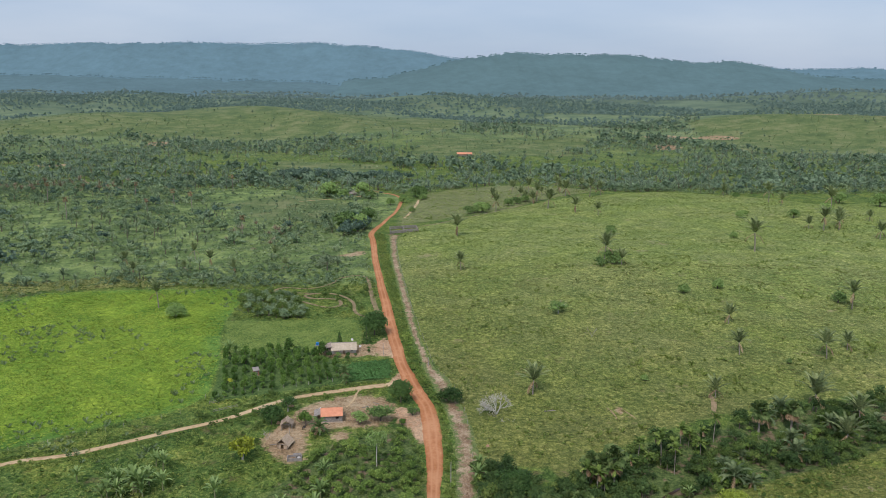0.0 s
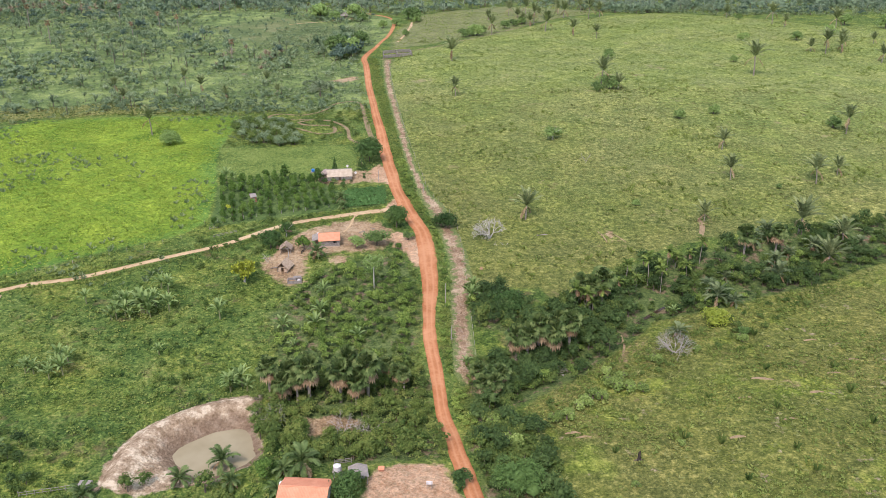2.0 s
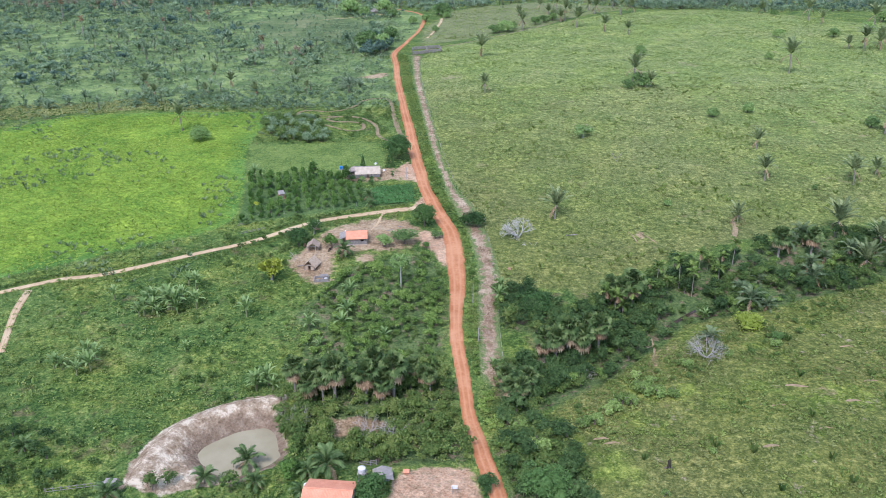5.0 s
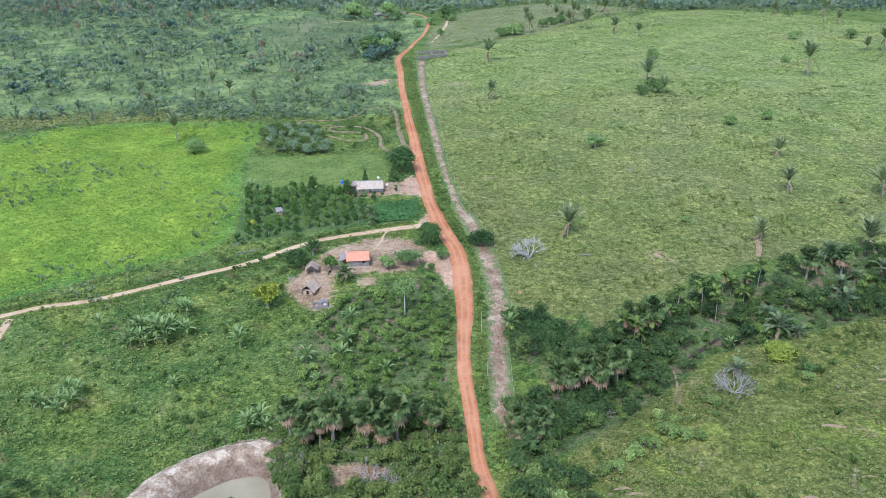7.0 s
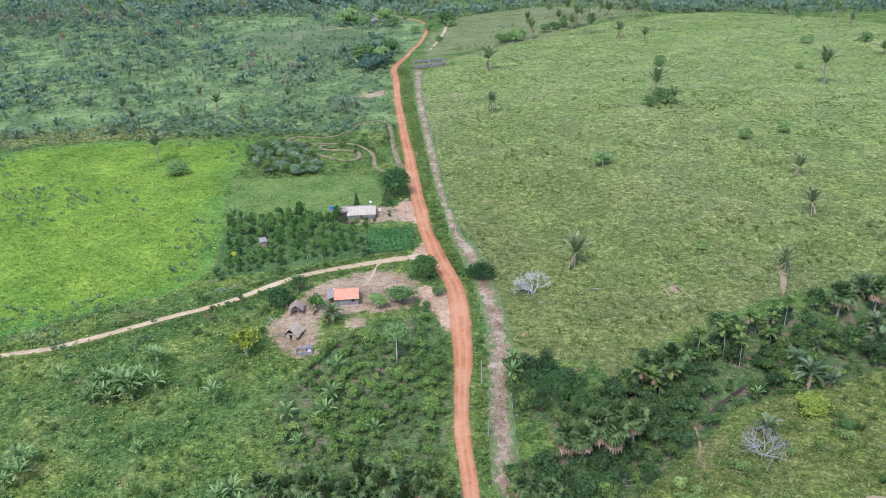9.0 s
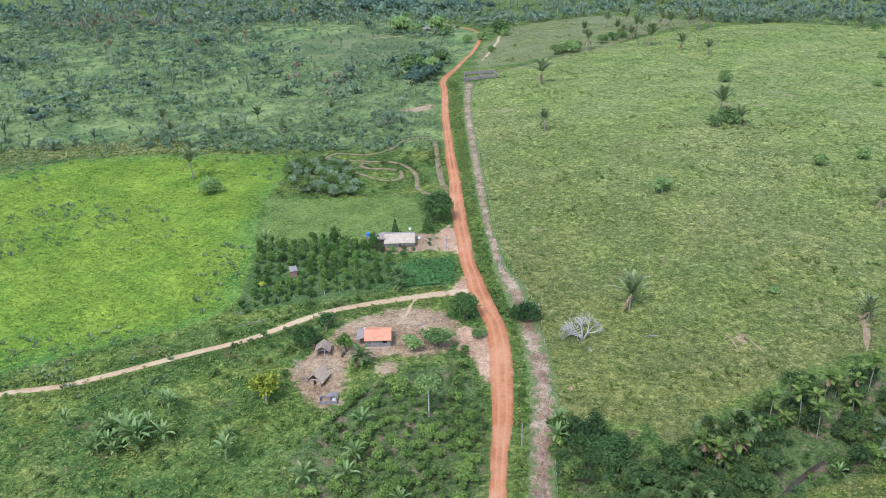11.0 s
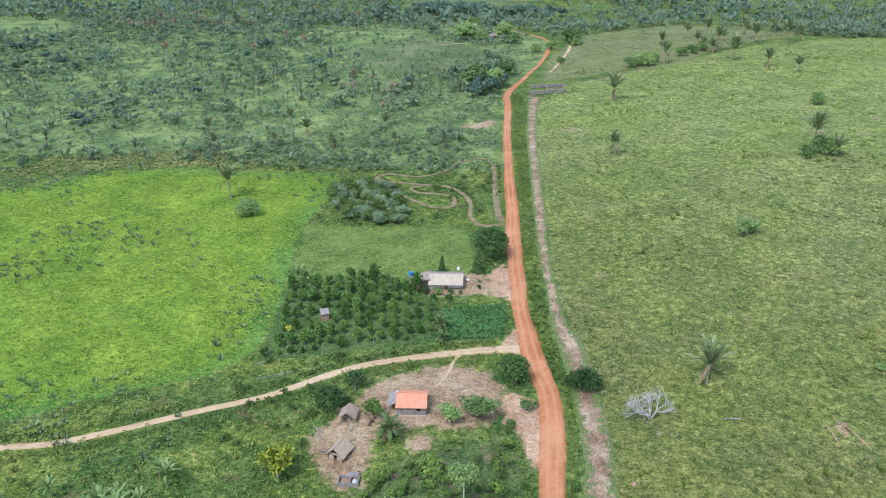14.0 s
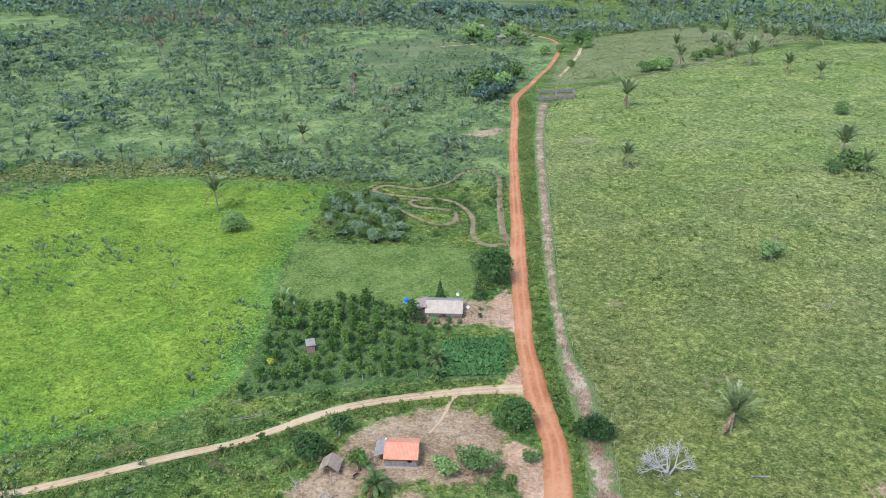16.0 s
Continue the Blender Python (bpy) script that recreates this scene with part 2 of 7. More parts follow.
    fld = n.mix(n.span(n.math("MULTIPLY_ADD", n.noise(0.06, 4, 0.6), 16.0, n.attr("field")), 9.0, 16.0, 0.75, 0.0), fld, n.mix(1.0, fld, (0.48, 0.70, 1.3), "MULTIPLY"))
    fld = n.mix(n.span(n.noise(0.035, 5, 0.65), 0.5, 0.62, 0, 0.55), fld, (0.55, 0.72, 0.7), "MULTIPLY")
    fld = n.mix(n.span(n.noise(0.05, 5, 0.6), 0.45, 0.6, 0.0, 0.8), fld, (1.16, 1.12, 1.08), "MULTIPLY")
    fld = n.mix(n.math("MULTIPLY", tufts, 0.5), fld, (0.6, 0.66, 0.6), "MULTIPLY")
    c = n.mix(on("field", 0.7, 0.7), c, fld)
    c = n.mix(on("mown", 0.5, 0.4), c, n.mix(0.8, n.ramp(v2, (0.42, (0.075, 0.135, 0.03)), (0.50, (0.14, 0.21, 0.048)), (0.58, (0.235, 0.295, 0.08))), uneven, "MULTIPLY"))
    c = n.mix(on("orchard", 0.6, 0.4), c, n.mix(1.0, n.ramp(v2, (0.42, (0.055, 0.105, 0.028)), (0.58, (0.125, 0.185, 0.058))), uneven, "MULTIPLY"))
    wild = n.ramp(v3, (0.42, (0.04, 0.07, 0.022)), (0.5, (0.09, 0.135, 0.04)), (0.58, (0.17, 0.215, 0.07)))
    wild = n.mix(n.span(n.noise(0.3, 5, 0.65), 0.54, 0.62, 0.0, 0.8), wild, n.ramp(fine, (0.4, (0.15, 0.10, 0.06)), (0.6, (0.30, 0.21, 0.14))))
    c = n.mix(on("thicket", 1.2, 1.0), c, wild)
    dirt = n.ramp(v2, (0.42, (0.215, 0.14, 0.075)), (0.5, (0.36, 0.25, 0.14)), (0.58, (0.50, 0.38, 0.235)))
    c = n.mix(on("dirt", 0.8, 1.5), c, n.mix(0.4, dirt, uneven, "MULTIPLY"))
    c = n.mix(on("apron", 0.5, 0.7), c, n.mix(0.6, n.ramp(v2, (0.42, (0.36, 0.205, 0.11)), (0.58, (0.58, 0.40, 0.25))), uneven, "MULTIPLY"))
    c = n.mix(on("bank", 0.4, 0.9), c, n.ramp(n.math("MULTIPLY_ADD", n.noise(0.35, 5, 0.65), 0.7, n.math("MULTIPLY", fine, 0.3)), (0.38, (0.20, 0.135, 0.075)), (0.5, (0.40, 0.30, 0.19)), (0.58, (0.66, 0.55, 0.38))))
    c = n.mix(n.math("MULTIPLY", on("bank", 0.4, 0.45), n.span(n.math("MULTIPLY_ADD", edge, 0.5, n.attr("damp")), -3.4, -2.0, 0.0, 0.8)), c, n.ramp(v3, (0.4, (0.12, 0.08, 0.05)), (0.6, (0.26, 0.18, 0.115))))
    c = n.mix(on("mud", 0.6, 0.6), c, n.ramp(v2, (0.35, (0.05, 0.038, 0.025)), (0.65, (0.13, 0.095, 0.06))))
    n.bump(n.math("MULTIPLY_ADD", tufts, -0.35, v2), 0.9, 0.6)
    return n.done(c)


GROUND = ground_material()


def dirt_road(name, dark, mid, light, rut):
    n = Nodes(name, 0.95, 0.1)
    a = n.attr("across")
    lane = n.noise(1.0, 3, 0.6, at=n.stretch(0.5, 0.12, 0.5))
    v = n.math("MULTIPLY_ADD", n.noise(0.12, 4), 0.4, n.math("MULTIPLY_ADD", n.noise(1.4, 5, 0.65), 0.3, n.math("MULTIPLY", lane, 0.3)))
    c = n.ramp(v, (0.36, dark), (0.5, mid), (0.64, light))
    wheel = n.math("ABSOLUTE", n.math("SUBTRACT", n.math("ABSOLUTE", n.math("ADD", a, n.span(n.noise(0.06, 2), 0, 1, -0.25, 0.25))), 0.38))
    c = n.mix(n.span(wheel, 0.02, 0.24, 0.65, 0.0), c, rut)
    c = n.mix(n.math("MULTIPLY", n.span(n.math("ABSOLUTE", a), 0.72, 1.0), n.span(n.noise(0.5, 4, 0.6), 0.4, 0.6, 0.15, 0.8)), c, dark)
    c = n.mix(n.span(n.noise(0.09, 4, 0.65), 0.52, 0.66, 0.0, 0.5), c, light)
    n.bump(n.noise(2.5, 5, 0.6), 0.5, 0.15)
    return n.done(c)


ROAD = dirt_road("laterite_road", (0.33, 0.125, 0.05), (0.465, 0.195, 0.082), (0.59, 0.30, 0.15), (0.56, 0.275, 0.14))
TRACK = dirt_road("sandy_track", (0.35, 0.23, 0.115), (0.49, 0.345, 0.185), (0.61, 0.465, 0.285), (0.60, 0.455, 0.28))


# ---- lie of the land ----
def dome(x, y, cx, cy, sx, sy, a):
    return a * np.exp(-(((x - cx) / sx) ** 2) - ((y - cy) / sy) ** 2)


def line_distance(pts, x, y):
    """Distance to a polyline, and the share of the way along it."""
    best, along = np.full(np.shape(x), 1e9), np.zeros(np.shape(x))
    for k, ((ax, ay), (bx, by)) in enumerate(zip(pts[:-1], pts[1:])):
        dx, dy = bx - ax, by - ay
        s = np.clip(((x - ax) * dx + (y - ay) * dy) / (dx * dx + dy * dy), 0, 1)
        d = np.hypot(x - ax - s * dx, y - ay - s * dy)
        along = np.where(d < best, k + s, along)
        best = np.minimum(best, d)
    return best, along


def inside(poly, x, y):
    """Signed distance to a polygon's edge, positive inside."""
    d, _ = line_distance(poly + poly[:1], x, y)
    odd = np.zeros(np.shape(x), bool)
    for (ax, ay), (bx, by) in zip(poly, poly[1:] + poly[:1]):
        if ay != by:
            odd ^= ((ay > y) != (by > y)) & (x < (bx - ax) * (y - ay) / (by - ay) + ax)
    return np.where(odd, d, -d)


CREEK = [(-30, 147), (-6, 150), (6.5, 160), (20, 173.7), (32, 178), (46, 190.6), (56, 202), (69, 210.7), (96, 223), (132, 244), (220, 290)]
POND = [(-54.4, 142), (-53.5, 145.5), (-47.3, 151), (-41.5, 152.2), (-39.5, 148.5), (-38.3, 145), (-37.5, 142.5), (-39, 139.5), (-44, 136.5), (-46, 135), (-48, 135.5), (-51.5, 138.5)]
POND_Z = -8.9


def height(x, y):
    x, y = np.asarray(x, float), np.asarray(y, float)
    z = np.interp(y, [-1500, 60, 120, 180, 240, 300, 400, 500, 700, 850, 1100, 1500, 2500, 5000], [-10, -8, -7.5, -7, -4, -1, 1, 2, 0, -5, -6, 0, 5, 10])
    z = z + dome(x, y, 110, 420, 90, 90, 5) + dome(x, y, 90, 130, 45, 40, 5)
    z = z + dome(x, y, 230, 620, 150, 90, 4) + dome(x, y, -400, 1550, 420, 260, 30) + dome(x, y, 680, 1450, 330, 240, 34)
    z = z + dome(x, y, 60, 2300, 600, 300, 25) + dome(x, y, -1100, 2200, 700, 300, 30) + dome(x, y, 1300, 2600, 600, 350, 40)
    far = np.clip((np.hypot(x, y) - 700) / 800, 0, 1)
    z = z + far * (7 * np.sin(x / 130 + 1.3) * np.sin(y / 170 + 0.4) + 4 * np.sin(x / 61 + y / 83))
    z = z + 0.35 * np.sin(x / 17 + 0.7) * np.sin(y / 23) + 0.2 * np.sin(x / 9 + y / 13)
    d, _ = line_distance(CREEK, x, y)
    z = z - 2.6 * np.exp(-((d / 9) ** 2))
    s = inside(POND, x, y)
    bank = np.exp(-((line_distance(RIDGE, x, y)[0] / 2.7) ** 2))
    near = np.clip((s + 14) / 8, 0, 1)
    z = z * (1 - near) + -7.2 * near + 2.3 * bank
    return z - 2.6 * np.clip((s + 3.2) / 4.5, 0, 1)


def h(x, y):
    return float(height(x, y))


# regions of the plan
FIELD = [(-330, 330), (-215, 345), (-193, 358), (-182, 373), (-162, 377), (-135, 379), (-92.5, 384), (-89, 360), (-88.5, 333), (-84, 307), (-78.5, 284), (-76.5, 264), (-77, 257), (-84, 248), (-108, 233), (-132, 217), (-200, 170), (-330, 150)]
MOWN = [(-88.5, 333), (-36.5, 338), (-31, 316), (-31, 306), (-64, 298), (-78.5, 294)]
ORCHARD = [(-79, 290), (-60, 304), (-42, 294), (-37, 287), (-32, 270), (-52, 262), (-74, 255)]
VEGETABLES = [(-35.7, 285), (-18.7, 289), (-17.3, 273), (-31, 269.7)]
PASTURE = [(6, 252), (8, 214), (28, 214), (36, 201), (47, 224), (72, 239), (107, 256), (170, 270), (420, 420), (420, 620), (330, 640), (281, 631), (238, 692), (177, 726), (110, 690), (34, 600), (-14, 545), (-29, 502), (-24, 446), (-19, 398), (-14, 357), (-6, 300)]
LOW_PASTURE = [(150, 238), (125, 227), (109, 217), (89, 210), (78, 205), (67, 203), (58, 200), (50, 189), (42, 182), (34, 172), (27, 166), (20, 158), (16, 150), (15, 135), (20, 100), (60, 60), (220, 60), (300, 240)]
UPPER = [(-30, 545), (30, 600), (80, 670), (137, 745), (60, 800), (-10, 720), (-30, 620)]
YARDS = [
    [(-44, 248.4), (-39, 252.7), (-31.4, 259.5), (-18, 258.6), (-15.3, 252.8), (-14.7, 240), (-29, 235.7), (-40, 234), (-38.7, 227), (-38.4, 217), (-43.3, 216), (-49.7, 223), (-52.5, 229), (-47.8, 238)],
    [(-32.8, 234), (-27.5, 234), (-26.5, 228), (-30.4, 228)],
    [(-47, 299), (-28.4, 306.5), (-22, 300), (-25, 294), (-42, 293)], [(-59, 451.6), (-43.7, 467), (-42.3, 458), (-53, 449)],
    [(86.5, 259), (88.5, 258.5), (86.5, 252), (84, 247), (83.5, 250)], [(53.5, 252), (54.5, 252), (58, 243), (57, 243)], [(79, 163), (82, 163), (82, 165), (79, 165)], [(51, 188), (52, 187), (44, 176), (43, 178)],
    [(-32, 152), (-29, 155), (-20, 156.5), (-16, 154.5), (-20, 150.5), (-29, 149)],
]
APRONS = [[(-15.3, 252.8), (-7.5, 249), (-4, 240), (-4.2, 228), (-6.2, 226), (-9.5, 237), (-14, 241)], [(-26, 305.6), (-21.4, 316), (-17.5, 300), (-16, 291), (-23, 294.6)], [(-14, 284), (-16, 276), (-18, 268), (-10, 266)], [(-13.1, 135), (-7.7, 139), (1.4, 138), (2.5, 132), (5.7, 126), (-4, 112), (-20, 116), (-14, 126)]]
BANK = [(-65.5, 128.5), (-66, 142), (-63, 149), (-56.5, 155), (-49, 160), (-42, 161.8), (-38.5, 160.5), (-39, 155), (-37.8, 148), (-35.2, 141.5), (-38, 136), (-43, 132), (-51, 130.5), (-58, 127.5)]
RIDGE = [(-61.5, 128), (-61.5, 140.5), (-59, 147.5), (-52.5, 154.2), (-45, 157.2), (-38, 159)]
SCRUB = [(-38, 164), (-30, 172), (-5, 176), (-2, 160), (2, 141), (-8, 140), (-18, 139.5), (-31, 140), (-34, 148)]
BELT = [(8.4, 212), (18.7, 212), (25, 203), (32, 203), (39, 208), (52, 223), (66, 233), (79, 235), (97, 245), (124, 255), (170, 272), (190, 262), (150, 238), (125, 227), (109, 217), (89, 210), (78, 205), (67, 203), (58, 200), (50, 189.5), (42, 182), (34, 172), (27, 166), (18, 158), (9, 152), (6, 165), (8, 178), (12.8, 178.5), (19.2, 186.4), (17, 190.5), (8, 195)]
GARDEN = [(-38, 216), (-30, 227), (-12, 236), (-8, 226), (-5.5, 210), (-5, 180), (-20, 174), (-39, 178), (-44, 200)]
EAST_SCRUB = [(9.5, 126), (6.5, 148), (12, 155), (20, 152), (24, 143), (25, 120), (16, 112)]
CLEARING = [(-29, 511, 3.6), (-29.4, 500, 3.2), (-28, 475, 2.3), (-25.9, 446, 2.2), (-20.6, 398, 2.06), (-15.6, 357.8, 1.93), (-11.8, 326, 1.65), (-8.5, 304, 1.51), (-6.2, 291, 1.65), (-4.1, 281, 2.03), (-0.7, 272, 3.24), (1.3, 262, 2.7), (4.1, 248, 2.97), (5.7, 238, 2.84), (6.7, 228, 2.97), (6.8, 216, 3.24), (6.4, 201, 2.84), (6.6, 187, 2.97), (7.3, 172, 3.24), (7.5, 169, 1.08)]
FENCE_PATH = [(-33, 512, 1.2), (-16, 540, 1.1), (6, 567, 1.0), (37, 604, 1.0), (75, 662, 1.0), (116, 717, 1.0), (137, 743, 1.0)]
FAR_PASTURES = [[(-900, 1300), (-300, 1250), (0, 1350), (50, 1600), (-200, 1800), (-800, 1750)], [(380, 1150), (560, 1050), (900, 1150), (1050, 1500), (700, 1600), (420, 1500)], [(-180, 880), (-90, 900), (-60, 1000), (-200, 1020)], [(-60, 1050), (160, 1080), (230, 1300), (-20, 1250)], [(-120, 560), (-85, 560), (-60, 640), (-130, 700), (-165, 640)]]


ROAD_LINE = [(90, -260, 1.7), (48, -60, 1.7), (20, 60, 1.7), (13, 100, 1.6), (7.5, 127, 1.6), (4.5, 140.7, 1.7), (3.3, 148.4, 1.6), (1.1, 161, 1.5), (-0.2, 173, 1.55), (-1.8, 187, 1.6), (-2.1, 201, 1.7), (-2.0, 216, 2.2), (-2.9, 234, 2.6), (-4.5, 250, 2.4), (-6.8, 258, 2.4), (-10, 267.4, 2.6), (-12.5, 278, 2.3)] + [(-15, 289, 2.1), (-17, 302.6, 2.1), (-19.4, 318, 2.2), (-21.9, 336, 2.3), (-24.4, 356.5, 2.1), (-28, 380, 1.8), (-31.8, 409, 1.7), (-36.3, 445, 1.6), (-41, 490, 1.7), (-44, 512, 1.7), (-43, 530, 1.7), (-39.6, 552, 1.3), (-37.5, 575, 1.1), (-35, 600, 1.1), (-33, 637, 1.3), (-34, 674, 1.2), (-41, 698, 1.1), (-54, 719, 1.3), (-66, 740, 1.6), (-79, 772, 1.3), (-84, 792, 1.0)]


SOIL_SPOTS = ((344, 1313, 45, 30), (420, 1318, 40, 25), (680, 1680, 70, 60), (690, 1460, 75, 40), (311, 1195, 25, 25), (-445, 967, 18, 20), (-401, 1205, 20, 25))
FAR_SOIL = [[(cx + rx * math.cos(a), cy + ry * math.sin(a)) for a in (0, 0.8, 1.6, 2.4, 3.1, 3.9, 4.7, 5.5)] for cx, cy, rx, ry in SOIL_SPOTS]


def land():
    def steps(lo, hi, fine_lo, fine_hi, d, grow):
        out = list(np.arange(fine_lo, fine_hi + 0.1, d))
        for end, sign in ((hi, 1), (lo, -1)):
            p, s = (out[-1], d) if sign > 0 else (out[0], d)
            more = []
            while (p - end) * sign < 0:
                s *= grow
                p += sign * min(s, 90)
                more.append(p)
            out = out + more if sign > 0 else more[::-1] + out
        return np.array(out)

    xs, ys = steps(-4600, 4600, -215, 290, 2.5, 1.06), steps(-1500, 4850, 100, 620, 2.5, 1.045)
    gx, gy = np.meshgrid(xs, ys)
    nx, ny = len(xs), len(ys)
    gx, gy = gx.ravel(), gy.ravel()
    co = np.stack([gx, gy, height(gx, gy)], 1)
    k = (np.arange(ny - 1)[:, None] * nx + np.arange(nx - 1)).ravel()
    me = bpy.data.meshes.new("ground")
    fill(me, co, np.stack([k, k + 1, k + nx + 1, k + nx], 1))
    me.polygons.foreach_set("use_smooth", np.ones(len(k), bool))

    def put(name, value, lim=12.0):
        me.attributes.new(name, "FLOAT", "POINT").data.foreach_set("value", np.clip(value, -lim, lim).astype(np.float32))

    def any_of(polys):
        return np.max([inside(p, gx, gy) for p in polys], axis=0)

    put("field", inside(FIELD, gx, gy))
    put("mown", inside(MOWN, gx, gy))
    put("orchard", any_of([ORCHARD, VEGETABLES]))
    put("thicket", any_of([BELT, SCRUB, EAST_SCRUB, GARDEN]))
    put("pasture", any_of([PASTURE, LOW_PASTURE]))
    put("dirt", any_of(YARDS + FAR_SOIL))
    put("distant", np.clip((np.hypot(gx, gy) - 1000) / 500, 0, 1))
    # Range mask for the haze painted on the farthest ground.
    put("haze_range", np.clip((np.hypot(gx, gy) - 1500) / 900, 0, 1))
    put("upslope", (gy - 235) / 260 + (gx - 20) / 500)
    put("glade", np.where((gy > 382) & (gx < np.interp(gy, [q[1] for q in ROAD_LINE], [q[0] for q in ROAD_LINE])), np.minimum(gy - 390, 760 - gy), -9))
    put("low", inside(LOW_PASTURE, gx, gy))
    cut = -99.0 * np.ones(len(gx))
    for line in (FENCE_PATH,):
        d, k = line_distance([p[:2] for p in line], gx, gy)
        cut = np.maximum(cut, np.interp(k, np.arange(len(line)), [p[2] for p in line]) - d)
    put("cleared", cut)
    put("upper", inside(UPPER, gx, gy))
    put("apron", any_of(APRONS))
    put("bank", inside(BANK, gx, gy))
    put("damp", inside(POND, gx, gy))
    put("mud", 0.15 - line_distance(CREEK, gx, gy)[0])
    put("far_pasture", any_of(FAR_PASTURES) , 60)
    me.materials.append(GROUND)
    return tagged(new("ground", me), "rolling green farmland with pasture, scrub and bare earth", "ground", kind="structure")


def fill(me, co, faces):
    """Fast mesh from an array of places and an array of faces of one size."""
    co, faces = np.asarray(co, np.float32), np.asarray(faces, np.int32)
    me.vertices.add(len(co))
    me.vertices.foreach_set("co", co.ravel())
    me.loops.add(faces.size)
    me.loops.foreach_set("vertex_index", faces.ravel())
    me.polygons.add(len(faces))
    me.polygons.foreach_set("loop_start", np.arange(len(faces), dtype=np.int32) * faces.shape[1])
    me.update(calc_edges=True)
    me.validate()


land()


def smooth_line(pts, step=2.0):
    """Points on a rounded line through the given ones (Catmull-Rom)."""
    p = [np.array(q, float) for q in pts]
    p = [2 * p[0] - p[1], *p, 2 * p[-1] - p[-2]]
    out = []
    for a, b, c, d in zip(p[:-3], p[1:-2], p[2:-1], p[3:]):
        n = max(2, int(np.linalg.norm(c[:2] - b[:2]) / step))
        for s in np.arange(n) / n:
            out.append(0.5 * (2 * b + (c - a) * s + (2 * a - 5 * b + 4 * c - d) * s * s + (3 * b - a - 3 * c + d) * s**3))
    out.append(p[-2])
    return np.array(out)


def strip(name, pts, material, label, category, ragged=0.25, lift=0.10, seed=1, crown=0.05):
    """A draped way: points are x, y, half width. Its edges dip under the ground."""
    rng = np.random.default_rng(seed)
    line = smooth_line(pts, 1.5)
    way = np.gradient(line[:, :2], axis=0)
    way /= np.linalg.norm(way, axis=1)[:, None]
    side = np.stack([way[:, 1], -way[:, 0]], 1)
    prof = np.array([-1.12, -1, -0.75, -0.5, -0.25, 0, 0.25, 0.5, 0.75, 1, 1.12])
    lift_at = np.array([-0.25, 0.0, 0.03, -0.03, 0.02, crown, 0.02, -0.03, 0.03, 0.0, -0.25])
    n = len(line)

    def wobble():
        w = rng.normal(size=n + 16)
        return np.convolve(w, np.ones(5) / 5, "same")[8:8 + n] + 0.5 * rng.normal(size=n) * 0.6

    left, right = line[:, 2] * (1 + ragged * wobble() * 0.5), line[:, 2] * (1 + ragged * wobble() * 0.5)
    w = np.where(prof[None] < 0, left[:, None], right[:, None]) * prof[None]
    x, y = line[:, 0, None] + side[:, 0, None] * w, line[:, 1, None] + side[:, 1, None] * w
    z = height(x, y) + lift + lift_at[None]
    m = len(prof)
    k = (np.arange(n - 1)[:, None] * m + np.arange(m - 1)).ravel()
    me = bpy.data.meshes.new(name)
    fill(me, np.stack([x, y, z], -1).reshape(-1, 3), np.stack([k, k + 1, k + m + 1, k + m], 1))
    me.attributes.new("across", "FLOAT", "POINT").data.foreach_set("value", np.tile(prof, n).astype(np.float32))
    me.polygons.foreach_set("use_smooth", np.ones(len(k), bool))
    me.materials.append(material)
    return tagged(new(name, me), label, category, kind="structure")


TRACK_LINE = [(-230, 140, 1.0), (-160, 188, 1.0), (-128, 208.2, 1.0), (-115, 216.3, 1.0), (-104, 219.8, 1.0), (-91.5, 226.6, 1.0), (-78.5, 235, 1.0), (-66.4, 242.3, 1.0), (-60, 247.4, 1.05), (-50, 255, 1.1), (-39.5, 260.5, 1.15), (-28, 265.3, 1.3), (-19, 268, 1.5), (-12.5, 269, 1.9)]
strip("road", ROAD_LINE, ROAD, "rutted orange laterite dirt road across the farmland", "road", 0.16, seed=2)
strip("track", TRACK_LINE, TRACK, "narrow pale sandy farm track along the green field", "track", 0.2, 0.07, seed=3)
strip("pasture_track", [(-27, 575, 0.8), (-24, 600, 0.9), (-20.5, 640, 1.0), (-19.5, 668, 0.9)], TRACK, "pale worn track beside the far road", "track", 0.25, 0.06, seed=5)
strip("homestead_path", [(-112, 655, 0.5), (-96, 668, 0.8), (-82, 679, 1.0), (-70, 684, 1.0), (-58, 712, 0.8)], TRACK, "worn earth path to the far farmhouse", "path", 0.25, 0.06, seed=6)
strip("yard_path", [(-26.5, 265.5, 0.6), (-27.8, 262, 0.4), (-28, 258.6, 0.4), (-28.6, 254.5, 0.35), (-30, 250.5, 0.2)], TRACK, "trodden sandy path from the track into the yard", "path", 0.2, 0.06, seed=8)
strip("side_path", [(-121, 209.5, 1.0), (-119.5, 200, 1.0), (-117.5, 192, 0.9), (-113, 178, 0.8)], TRACK, "short sandy path off the farm track", "path", 0.15, 0.06, seed=4)


